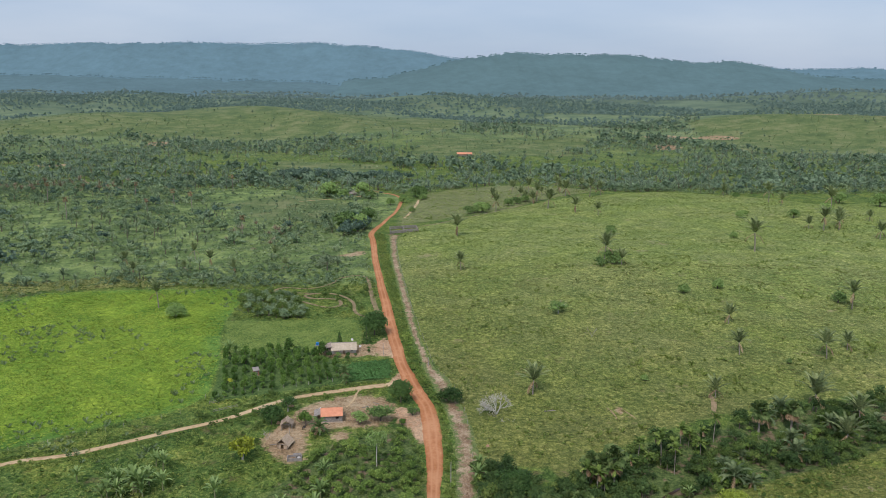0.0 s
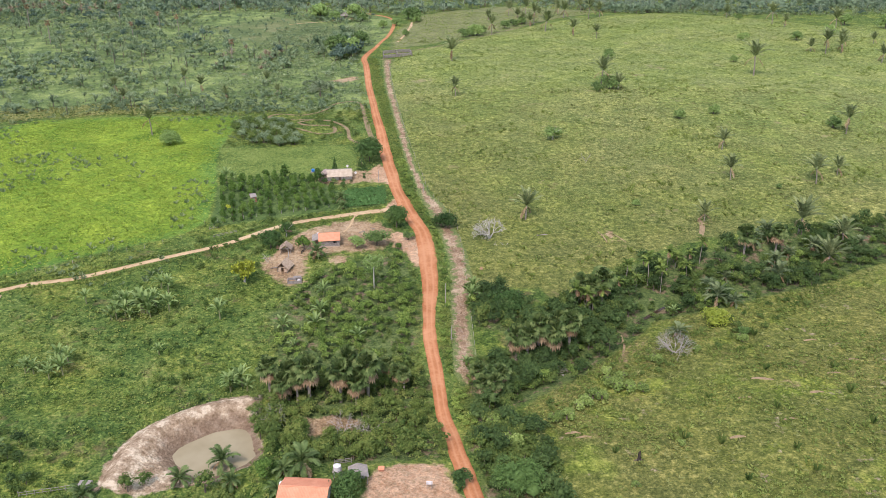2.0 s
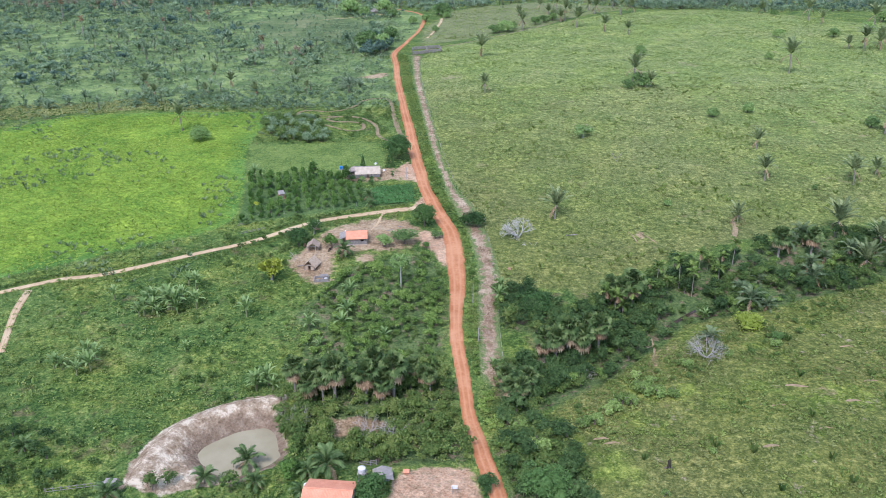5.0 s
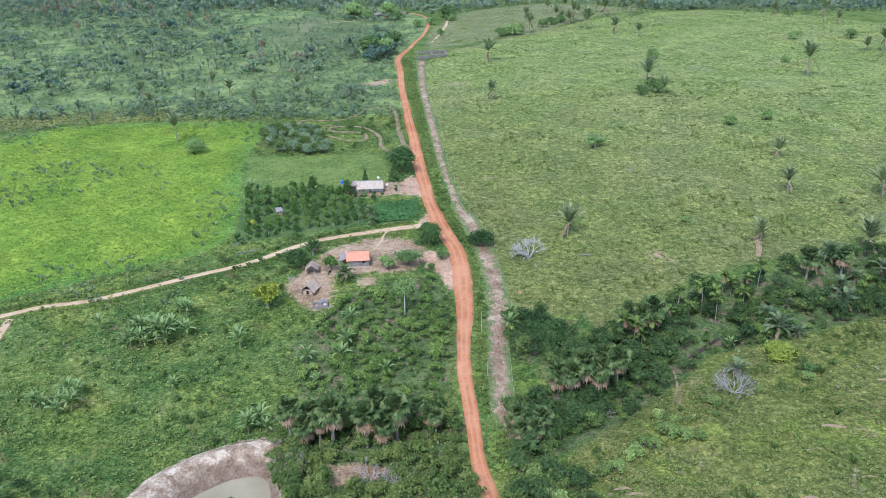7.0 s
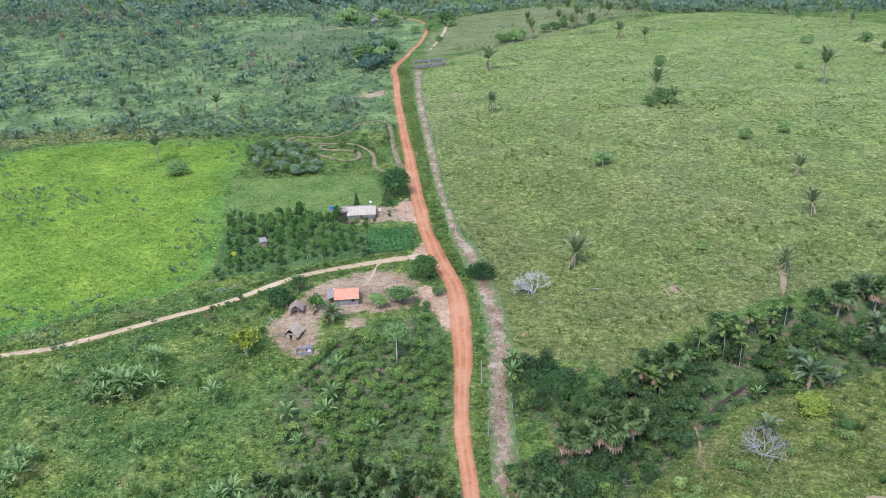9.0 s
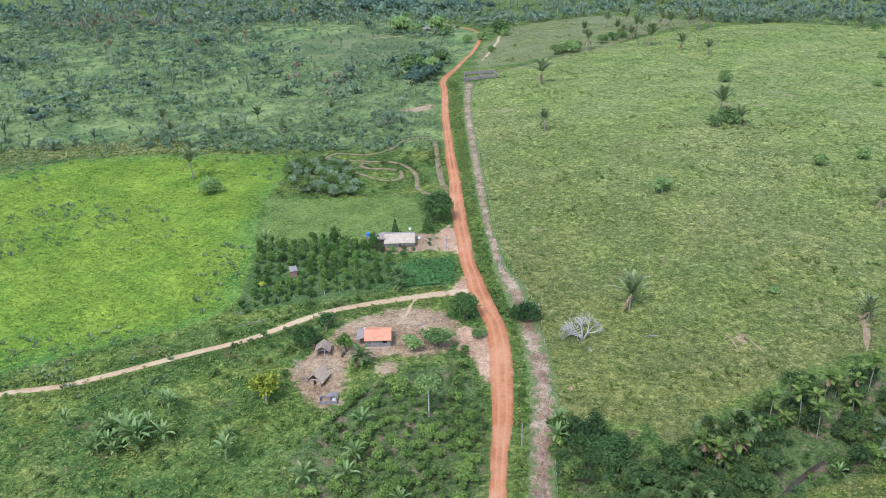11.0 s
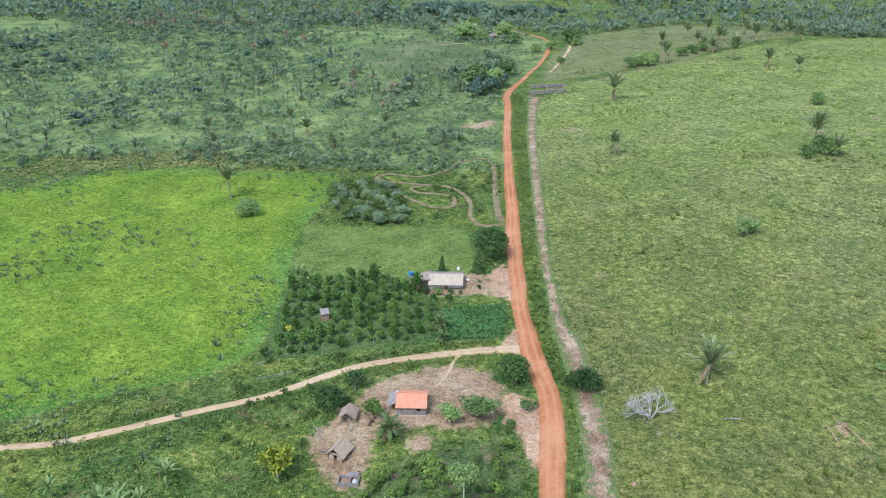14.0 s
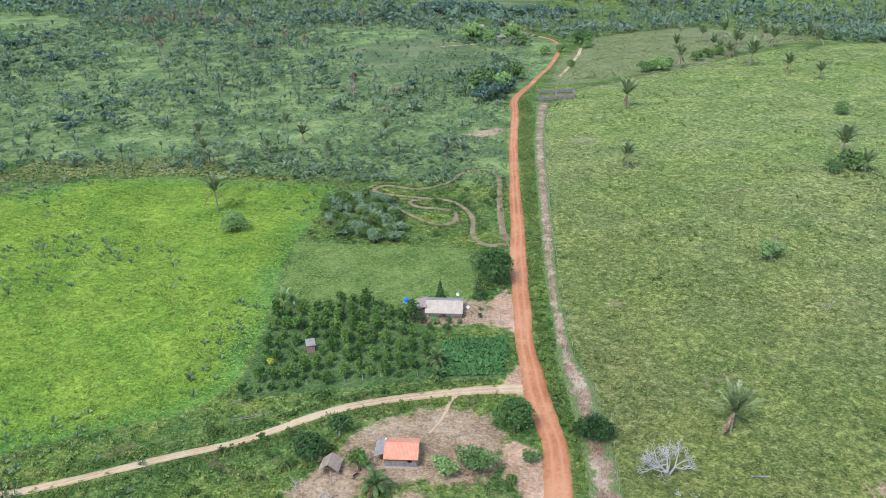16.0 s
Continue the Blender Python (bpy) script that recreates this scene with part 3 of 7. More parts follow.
def brushwood():
    """Cleared ground strewn with dry stalks, with some green left."""
    n = Nodes("cleared_ground", 0.95, 0.1)
    fine = n.noise(1.0, 5, 0.75, 1.2, at=n.stretch(2.2, 0.9, 1.0))
    v = n.math("MULTIPLY_ADD", n.noise(0.2, 4, 0.6), 0.45, n.math("MULTIPLY", fine, 0.55))
    c = n.ramp(v, (0.40, (0.165, 0.10, 0.056)), (0.5, (0.315, 0.215, 0.128)), (0.60, (0.51, 0.39, 0.255)))
    side = n.math("ABSOLUTE", n.attr("across"))
    green = n.ramp(fine, (0.4, (0.085, 0.14, 0.04)), (0.6, (0.19, 0.235, 0.075)))
    c = n.mix(n.span(n.math("MULTIPLY_ADD", side, 0.34, n.noise(0.45, 5, 0.7)), 0.62, 0.74, 0.0, 0.95), c, green)
    n.bump(fine, 0.8, 0.2)
    return n.done(c)


strip("cleared_strip", CLEARING, brushwood(), "cleared strip of dry stalks and pinkish earth along the fence", "cleared ground", 0.25, 0.04, seed=7, crown=0.03)


# ---- planting ----
class Plant:
    """Places, faces (quads, a triangle repeats its last corner) and the material number of each face."""

    def __init__(self):
        self.v, self.f, self.m, self.n = [], [], [], 0

    def add(self, co, faces, mat=0):
        co, faces = np.asarray(co, float).reshape(-1, 3), np.asarray(faces, int).reshape(-1, 4)
        self.v.append(co)
        self.f.append(faces + self.n)
        self.m.append(np.full(len(faces), mat))
        self.n += len(co)
        return self

    def arrays(self):
        return np.concatenate(self.v), np.concatenate(self.f), np.concatenate(self.m)


def unit(v):
    return v / np.maximum(np.linalg.norm(v, axis=-1, keepdims=True), 1e-9)


def leaves(plant, rng, at, out, size, long=1.5, mat=0):
    """A leaf blade at each place, its face turned about the outward way."""
    n = len(at)
    nor = unit(out + rng.normal(size=(n, 3)) * 0.75)
    t = unit(np.cross(nor, rng.normal(size=(n, 3))))
    b = np.cross(nor, t)
    s = size * rng.uniform(0.65, 1.35, (n, 1))
    co = np.stack([at - t * s * long * 0.5, at - b * s * 0.5 - nor * s * 0.12, at + t * s * long * 0.5 - nor * s * 0.2, at + b * s * 0.5 - nor * s * 0.1], 1)
    plant.add(co, np.arange(4 * n).reshape(-1, 4), mat)


def crown(plant, rng, centre, radii, n, size, lobes=7, mat=0, core=True):
    """A lumpy crown: leaves set on a bunch of lobes, with gaps between."""
    centre, radii = np.array(centre, float), np.array(radii, float)
    way = unit(rng.normal(size=(lobes, 3)))
    way[:, 2] = np.abs(way[:, 2]) * 0.9 - 0.25
    mid = centre + way * radii * rng.uniform(0.35, 0.7, (lobes, 1))
    rad = radii * rng.uniform(0.36, 0.6, (lobes, 1))
    pick = rng.integers(0, lobes, n)
    d = unit(rng.normal(size=(n, 3)))
    d[:, 2] = np.where(d[:, 2] < -0.5, -d[:, 2], d[:, 2])
    at = mid[pick] + d * rad[pick] * rng.uniform(0.75, 1.08, (n, 1))
    leaves(plant, rng, at, unit(d + (0, 0, 0.7)), size, 1.4, mat)
    if core:
        for c, r in zip(mid, rad):
            o = np.array([(1, 0, 0), (0, 1, 0), (-1, 0, 0), (0, -1, 0), (0, 0, 1), (0, 0, -1)]) * r * 0.6 + c
            plant.add(o, [(0, 1, 4, 4), (1, 2, 4, 4), (2, 3, 4, 4), (3, 0, 4, 4), (1, 0, 5, 5), (2, 1, 5, 5), (3, 2, 5, 5), (0, 3, 5, 5)], mat)


def limb(plant, a, b, ra, rb, sides=5, mat=1):
    a, b = np.array(a, float), np.array(b, float)
    ax = unit(b - a)
    u = unit(np.cross(ax, (0.31, 0.87, 0.2)))
    w = np.cross(ax, u)
    ang = np.arange(sides) / sides * 2 * np.pi
    ring = np.cos(ang)[:, None] * u + np.sin(ang)[:, None] * w
    k = np.arange(sides)
    plant.add(np.concatenate([a + ring * ra, b + ring * rb]), np.stack([k, (k + 1) % sides, (k + 1) % sides + sides, k + sides], 1), mat)


def frond_strip(plant, rng, base, yaw, rise, length, width, parts=4, mat=0, droop=1.2):
    """A far palm leaf: an arching blade folded along its rib."""
    s = np.linspace(0, 1, parts + 1)
    el = rise - droop * s * s
    step = length / parts
    r = np.concatenate([[0], np.cumsum(np.cos(el[:-1]) * step)])
    z = np.concatenate([[0], np.cumsum(np.sin(el[:-1]) * step)])
    out, side = np.array([np.cos(yaw), np.sin(yaw), 0]), np.array([-np.sin(yaw), np.cos(yaw), 0])
    rib = base + r[:, None] * out + z[:, None] * np.array([0, 0, 1])
    w = width * np.sin(np.pi * (0.08 + 0.86 * s)) ** 0.7
    fall = np.array([0, 0, -0.45]) * w[:, None]
    a, b = rib + side * w[:, None] + fall, rib - side * w[:, None] + fall
    k = np.arange(parts)
    m = parts + 1
    plant.add(np.concatenate([rib, a, b]), np.concatenate([np.stack([k, k + 1, k + 1 + m, k + m], 1), np.stack([k + 1, k, k + 2 * m, k + 1 + 2 * m], 1)]), mat)


def far_palm(seed, fronds=11, tall=3.5, length=4.2, parts=3):
    rng, p = np.random.default_rng(seed), Plant()
    if tall > 0.5:
        limb(p, (0, 0, -0.5), (0, 0, tall), 0.22, 0.16, 4, 1)
    for k in range(fronds):
        frond_strip(p, rng, np.array([0, 0, tall]), k * 2.4 + rng.uniform(-0.3, 0.3), rng.uniform(0.55, 1.45), length * rng.uniform(0.8, 1.15), 0.34, parts, 0, rng.uniform(0.9, 1.6))
    return p.arrays()


def far_tree(seed, n=60, size=0.8, r=(2.6, 2.6, 2.2), tall=2.6, lobes=5, trunk=True, core=True):
    rng, p = np.random.default_rng(seed), Plant()
    if trunk:
        limb(p, (0, 0, -0.5), (0, 0, tall), 0.2, 0.12, 4, 1)
    crown(p, rng, (0, 0, tall + r[2] * 0.5), r, n, size, lobes, 0, core)
    return p.arrays()


def tuft(seed, blades=6, tall=0.3, spread=0.5, width=0.13):
    rng, p = np.random.default_rng(seed), Plant()
    for k in range(blades):
        a = k * 2.4 + rng.uniform(-0.5, 0.5)
        o, s = np.array([np.cos(a), np.sin(a), 0]), np.array([-np.sin(a), np.cos(a), 0]) * width
        q, t = tall * rng.uniform(0.6, 1.2), spread * rng.uniform(0.6, 1.3)
        b = o * t * 0.2
        p.add([b - s, b + s, o * t * 0.7 + s * 0.9 + (0, 0, q * 0.8), o * t * 1.3 + (0, 0, q * 0.75)], [(0, 1, 2, 3)])
    return p.arrays()


def planted(name, kinds, xy, size, material, label, category, seed=0, sink=0.05, squash=0.25, which=None):
    """Many plants in one mesh of kind stuff. kinds: plant arrays; xy: their places; size: their scales."""
    rng = np.random.default_rng(seed)
    xy, size = np.asarray(xy, float), np.broadcast_to(size, len(xy))
    z = height(xy[:, 0], xy[:, 1]) - sink
    pick = rng.integers(0, len(kinds), len(xy)) if which is None else which
    turn, flat = rng.uniform(0, 2 * np.pi, len(xy)), rng.uniform(1 - squash, 1 + squash, len(xy))
    tints = np.clip(0.55 * rng.beta(2, 2, len(xy)) + 0.225 + 0.22 * patchy(xy[:, 0], xy[:, 1], 6.5, seed) + 0.2 * patchy(xy[:, 0], xy[:, 1], 25, seed + 0.5), 0, 1)
    cos, fcs, mts, tin, n = [], [], [], [], 0
    for k, (v, f, m) in enumerate(kinds):
        i = np.where(pick == k)[0]
        if not len(i):
            continue
        c, s = np.cos(turn[i])[:, None], np.sin(turn[i])[:, None]
        q = size[i][:, None]
        co = np.stack([(v[:, 0] * c - v[:, 1] * s) * q + xy[i, 0, None], (v[:, 0] * s + v[:, 1] * c) * q + xy[i, 1, None], v[:, 2] * q * flat[i, None] + z[i, None]], -1)
        cos.append(co.reshape(-1, 3))
        fcs.append((f[None] + (np.arange(len(i)) * len(v))[:, None, None] + n).reshape(-1, 4))
        mts.append(np.tile(m, len(i)))
        tin.append(np.repeat(tints[i], len(v)))
        n += len(i) * len(v)
    me = bpy.data.meshes.new(name)
    quads(me, np.concatenate(cos), np.concatenate(fcs), np.concatenate(mts))
    me.attributes.new("tint", "FLOAT", "POINT").data.foreach_set("value", np.concatenate(tin).astype(np.float32))
    for mt in material if isinstance(material, tuple) else (material, BARK):
        me.materials.append(mt)
    return tagged(new(name, me), label, category, kind="stuff")


def quads(me, co, faces, mats):
    """Fast mesh from quads, of which those with a repeated last corner are triangles."""
    tri = faces[:, 2] == faces[:, 3]
    total = np.where(tri, 3, 4).astype(np.int32)
    start = np.concatenate([[0], np.cumsum(total)[:-1]]).astype(np.int32)
    keep = np.ones(faces.shape, bool)
    keep[tri, 3] = False
    me.vertices.add(len(co))
    me.vertices.foreach_set("co", co.astype(np.float32).ravel())
    me.loops.add(int(total.sum()))
    me.loops.foreach_set("vertex_index", faces[keep].astype(np.int32))
    me.polygons.add(len(faces))
    me.polygons.foreach_set("loop_start", start)
    me.polygons.foreach_set("material_index", mats.astype(np.int32))
    me.update(calc_edges=True)


def spread(rng, n, box, test):
    """n places in a box that pass the test."""
    x, y = rng.uniform(box[0], box[2], n), rng.uniform(box[1], box[3], n)
    ok = test(x, y)
    return np.stack([x[ok], y[ok]], 1)


def clear_of_ways(x, y, m=0.0):
    r, _ = line_distance([p[:2] for p in ROAD_LINE], x, y)
    t, _ = line_distance([p[:2] for p in TRACK_LINE], x, y)
    return (r > 3.2 + m) & (t > 1.8 + m)


def patchy(x, y, s, k=0.0):
    """Slow waves from -1 to 1, for uneven density."""
    return (np.sin(x / s + 1.7 * np.sin(y / s * 0.8 + k)) + np.sin(y / s * 1.1 + 1.3 * np.sin(x / s * 0.7 + 2 * k))) / 2


def in_view(x, y):
    return (np.abs(x) < 90 + y * 0.62)


rng = np.random.default_rng(11)
CANOPY = [far_tree(20 + k, 62, 0.58, (2.7, 2.7, 2.3), 1.2, 4) for k in range(5)]
PALMS = [far_palm(40 + k, 14, t, 3.9) for k, t in enumerate((0.3, 1.0, 2.2, 3.6, 5.2))]
FAR_CANOPY = [far_tree(60 + k, 16, 1.25, (3.0, 3.0, 2.6), 1.2, 2) for k in range(5)]
FAR_PALMS = [far_palm(80 + k, 8, t, 4.5, 2) for k, t in enumerate((1.0, 3.0, 5.0))]


# mixed palm woods left of the road
def woods_near(x, y):
    left = (x < -46 - 0.02 * (y - 400)) & (inside(FIELD, x, y) < -3) & (y > 384) & (inside(YARDS[3], x, y) < -4)
    left &= ~((x > -95) & (y < 412))
    left &= inside(FAR_PASTURES[4], x, y) < -2
    left |= (x < -215) & (y > 330) & (inside(FIELD, x, y) < -3)
    right = (y > 700) & (inside(PASTURE, x, y) < -4) & (inside(UPPER, x, y) < -2)
    return (left | right) & (y < 760 + 95 * patchy(x, y, 31, 0.8)) & clear_of_ways(x, y, 3)


GLADES = [[(-211, 391), (-206, 416), (-197, 438), (-157, 433), (-150, 452), (-104, 467), (-80, 450), (-94, 407), (-116, 395), (-145, 408), (-197, 397)], [(-222, 748), (-147, 760), (-112, 679), (-137, 595), (-160, 628)], [(-298, 588), (-270, 601), (-232, 520), (-259, 510)], [(-100, 410), (-88, 480), (-60, 540), (-46, 480), (-46, 410)], [(-205, 470), (-180, 485), (-165, 470), (-185, 455)]]


def open_share(x, y):
    """1 in the glades, 0 outside them."""
    return np.clip((np.max([inside(q, x, y) for q in GLADES], axis=0) + 4 * patchy(x, y, 7, 0.9)) / 10 + 0.5, 0, 1)


def crowded(x, y):
    """How closely the woods stand: open by the field, closing in beyond, with glades."""
    clump = np.clip(0.5 + 1.6 * patchy(x, y, 19, 0.4) + 0.9 * patchy(x, y, 8, 1.4) + (y - 480) / 300, 0.02, 1)
    return clump * (1 - 0.94 * open_share(x, y))


WOODS = (-440, 330, 540, 860)
p = spread(rng, 15000, WOODS, woods_near)
p = p[rng.uniform(size=len(p)) < 0.85 * crowded(p[:, 0], p[:, 1])]
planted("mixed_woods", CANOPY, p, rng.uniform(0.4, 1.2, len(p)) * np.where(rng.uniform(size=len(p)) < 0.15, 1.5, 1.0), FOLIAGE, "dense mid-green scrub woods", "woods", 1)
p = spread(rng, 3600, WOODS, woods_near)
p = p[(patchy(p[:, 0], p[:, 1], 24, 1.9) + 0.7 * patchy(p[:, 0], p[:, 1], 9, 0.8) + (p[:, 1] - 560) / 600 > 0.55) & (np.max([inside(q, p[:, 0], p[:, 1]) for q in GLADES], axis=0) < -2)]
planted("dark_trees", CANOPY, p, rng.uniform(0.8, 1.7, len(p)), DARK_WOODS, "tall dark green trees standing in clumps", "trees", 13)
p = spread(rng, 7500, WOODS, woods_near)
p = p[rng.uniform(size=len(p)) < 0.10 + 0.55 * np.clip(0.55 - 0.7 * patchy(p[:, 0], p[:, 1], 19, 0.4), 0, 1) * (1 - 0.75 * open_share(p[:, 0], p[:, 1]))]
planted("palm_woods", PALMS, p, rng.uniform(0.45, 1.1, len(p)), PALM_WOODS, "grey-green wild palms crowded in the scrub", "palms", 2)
UNDER = [far_tree(95 + k, 13, 0.40, (1.0, 1.0, 0.6), 0.2, 3, False, False) for k in range(4)]
p = spread(rng, 30000, WOODS, woods_near)
p = p[rng.uniform(size=len(p)) < 0.95 - 0.55 * open_share(p[:, 0], p[:, 1])]
planted("undergrowth", UNDER, p, rng.uniform(0.6, 2.1, len(p)), UNDERGROWTH, "light green undergrowth in the woods", "undergrowth", 9)
p = spread(rng, 4200, (-115, 388, -28, 640), lambda x, y: clear_of_ways(x, y, 1.0) & (x < np.interp(y, [q[1] for q in ROAD_LINE], [q[0] for q in ROAD_LINE]) - 4) & (inside(FIELD, x, y) < -2) & (inside(YARDS[3], x, y) < -1))
p = p[rng.uniform(size=len(p)) < 0.6 + 0.5 * patchy(p[:, 0], p[:, 1], 8, 0.5)]
planted("roadside_growth", UNDER, p, rng.uniform(0.5, 1.7, len(p)), UNDERGROWTH, "light green scrub growth beside the far road", "undergrowth", 12)
p = np.concatenate([spread(rng, 420, (-175, 800, -20, 880), lambda x, y: (np.hypot((x + 130) / 32, (y - 842) / 22) < 1) | (np.hypot((x + 66) / 36, (y - 845) / 20) < 1)), spread(rng, 60, (-66, 495, -44, 556), lambda x, y: np.hypot((x + 56 - 0.14 * (y - 525)) / 7, (y - 525) / 27) < 1)])
planted("tall_trees", CANOPY, p, rng.uniform(1.1, 2.2, len(p)), DARK_WOODS, "stand of tall dark green trees by the far road", "trees", 15)
STRAW_GRASS = leafy("straw_tuft", (0.25, 0.29, 0.09), (0.36, 0.38, 0.13), (0.5, 0.48, 0.19), tint=True)
STRAW = [(-215, 362), (-172, 380), (-134, 381), (-118, 392), (-139, 397), (-180, 397), (-215, 385)]
p = spread(rng, 3200, (-216, 360, -110, 400), lambda x, y: (inside(FIELD, x, y) < -1.0) & (inside(STRAW, x, y) > -1 + 2 * patchy(x, y, 6, 0.2)))
planted("straw_grass", UNDER, p, rng.uniform(0.5, 1.1, len(p)), STRAW_GRASS, "tall yellowish grass along the field edge", "grass", 10)


def woods_far(x, y):
    return in_view(x, y) & (np.max([inside(q, x, y) for q in FAR_PASTURES], axis=0) + 22 * patchy(x, y, 34, 1.7) < -5) & (inside(UPPER, x, y) < 0)


p = spread(rng, 36000, (-1150, 730, 1150, 1560), woods_far)
dense = 0.70 + 1.1 * patchy(p[:, 0], p[:, 1], 62, 1.0) + 0.45 * patchy(p[:, 0], p[:, 1], 21, 0.3) + 0.25 * np.clip((950 - p[:, 1]) / 200, -0.6, 1) + 0.3 * (p[:, 0] > 260)
p = p[rng.uniform(size=len(p)) < np.clip(dense, 0.05, 0.85)]
half = rng.uniform(size=len(p)) < 0.62 - 0.2 * patchy(p[:, 0], p[:, 1], 90, 2.2)
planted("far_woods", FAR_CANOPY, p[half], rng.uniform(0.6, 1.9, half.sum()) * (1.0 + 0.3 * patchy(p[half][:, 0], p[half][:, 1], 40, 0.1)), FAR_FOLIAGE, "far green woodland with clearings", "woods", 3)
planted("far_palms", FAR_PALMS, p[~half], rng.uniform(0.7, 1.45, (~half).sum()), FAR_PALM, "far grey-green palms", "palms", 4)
p = spread(rng, 8000, (-1150, 740, 1150, 1500), in_view)
planted("far_scrub", [far_tree(86 + k, 8, 1.0, (1.8, 1.8, 0.9), 0.3, 2, False, False) for k in range(3)], p, rng.uniform(0.6, 1.5, len(p)), UNDERGROWTH, "light green low scrub in the far clearings", "scrub", 14)
DISTANT = [far_tree(90 + k, 8, 2.5, (3.0, 3.0, 2.4), 1.5, 1, False, False) for k in range(4)]


# Distant leaves with a bluish glow that stands in for air haze.
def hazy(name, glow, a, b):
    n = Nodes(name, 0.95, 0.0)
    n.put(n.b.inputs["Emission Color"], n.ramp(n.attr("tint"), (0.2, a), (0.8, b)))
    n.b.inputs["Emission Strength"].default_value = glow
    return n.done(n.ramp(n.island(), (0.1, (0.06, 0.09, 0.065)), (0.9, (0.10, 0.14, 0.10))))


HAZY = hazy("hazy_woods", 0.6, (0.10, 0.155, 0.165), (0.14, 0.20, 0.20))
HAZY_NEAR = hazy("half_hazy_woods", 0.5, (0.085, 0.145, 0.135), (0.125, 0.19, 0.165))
p = spread(rng, 22000, (-1500, 1480, 1500, 2300), woods_far)
p = p[rng.uniform(size=len(p)) < 0.6 + 0.7 * patchy(p[:, 0], p[:, 1], 110, 2.0) + 0.3 * patchy(p[:, 0], p[:, 1], 40, 0.4)]
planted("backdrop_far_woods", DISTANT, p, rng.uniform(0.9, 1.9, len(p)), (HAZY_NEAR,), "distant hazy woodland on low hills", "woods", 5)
p = spread(rng, 13000, (-2900, 2300, 2900, 4000), woods_far)
p = p[rng.uniform(size=len(p)) < 0.75 + 0.5 * patchy(p[:, 0], p[:, 1], 150, 2.0)]
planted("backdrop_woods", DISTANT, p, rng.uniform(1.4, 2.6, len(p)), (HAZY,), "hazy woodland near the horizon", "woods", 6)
p = spread(rng, 2600, (-900, 850, 1100, 2150), lambda x, y: np.max([inside(q, x, y) for q in FAR_PASTURES], axis=0) > 0)
p = p[patchy(p[:, 0], p[:, 1], 45, 0.7) + 0.5 * patchy(p[:, 0], p[:, 1], 15, 0.2) > 0.12]
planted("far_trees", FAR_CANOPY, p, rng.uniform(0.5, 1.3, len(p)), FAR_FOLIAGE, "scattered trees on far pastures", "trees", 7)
p = spread(rng, 1500, (-170, 555, -55, 705), lambda x, y: inside(FAR_PASTURES[4], x, y) > -4)
planted("clearing_shrubs", FAR_CANOPY, p[::5], rng.uniform(0.25, 0.6, len(p[::5])), FOLIAGE, "shrubs in a clearing of the woods", "shrubs", 8)


# ---- distance ----
def ridge(name, dist, line, seed, colour):
    """A wooded far ridge: crest given as x and height along the plane y = dist."""
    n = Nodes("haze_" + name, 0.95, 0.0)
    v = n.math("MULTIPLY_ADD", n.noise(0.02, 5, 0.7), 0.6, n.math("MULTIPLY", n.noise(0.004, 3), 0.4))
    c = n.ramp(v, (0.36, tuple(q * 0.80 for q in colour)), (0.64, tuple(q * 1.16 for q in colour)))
    # Blue emission paints in the air haze over the far slope.
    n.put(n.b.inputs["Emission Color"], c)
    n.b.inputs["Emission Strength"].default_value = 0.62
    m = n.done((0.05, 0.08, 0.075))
    r = np.random.default_rng(seed)
    x = np.arange(line[0][0], line[-1][0], 12.0)
    top = np.interp(x, [p[0] for p in line], [p[1] for p in line])
    top = top + 3 * np.sin(x / 90 + seed) + 2 * np.sin(x / 37)
    rows = np.array([(-900, -0.05), (-650, 0.05), (-450, 0.2), (-250, 0.5), (-100, 0.8), (0, 1.0), (150, 0.9), (300, 0.5)])
    lump = r.normal(size=(len(rows), len(x))) * 2.0
    gx = np.tile(x, (len(rows), 1)) + r.normal(size=lump.shape) * 3
    gy = dist + rows[:, :1] + 40 * np.sin(gx / 210 + rows[:, :1] / 300)
    gz = rows[:, 1:] * (top - 5)[None] + 5 + lump
    q = len(x)
    k = (np.arange(len(rows) - 1)[:, None] * q + np.arange(q - 1)).ravel()
    me = bpy.data.meshes.new(name)
    fill(me, np.stack([gx, gy, gz], -1).reshape(-1, 3), np.stack([k, k + 1, k + q + 1, k + q], 1))
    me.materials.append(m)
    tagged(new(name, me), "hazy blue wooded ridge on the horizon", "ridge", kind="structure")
    t = np.sort(r.uniform(x[0], x[-1], len(x) * 2))
    v0, f0, m0 = far_tree(seed, 10, 3.0, (3.4, 3.4, 3.0), 2.0, 1, False)
    s = r.uniform(0.8, 1.7, len(t))
    tz = np.interp(t, x, gz[5]) - 2
    co = v0[None] * s[:, None, None] + np.stack([t, np.full(len(t), dist) + r.uniform(-40, 40, len(t)), tz], 1)[:, None]
    me = bpy.data.meshes.new(name + "_trees")
    quads(me, co.reshape(-1, 3), (f0[None] + (np.arange(len(t)) * len(v0))[:, None, None]).reshape(-1, 4), np.zeros(len(t) * len(f0)))
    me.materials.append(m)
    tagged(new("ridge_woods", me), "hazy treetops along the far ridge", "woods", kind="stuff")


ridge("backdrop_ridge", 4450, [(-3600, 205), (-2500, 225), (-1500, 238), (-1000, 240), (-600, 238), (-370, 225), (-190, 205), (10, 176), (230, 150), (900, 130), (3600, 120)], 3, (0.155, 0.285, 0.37))
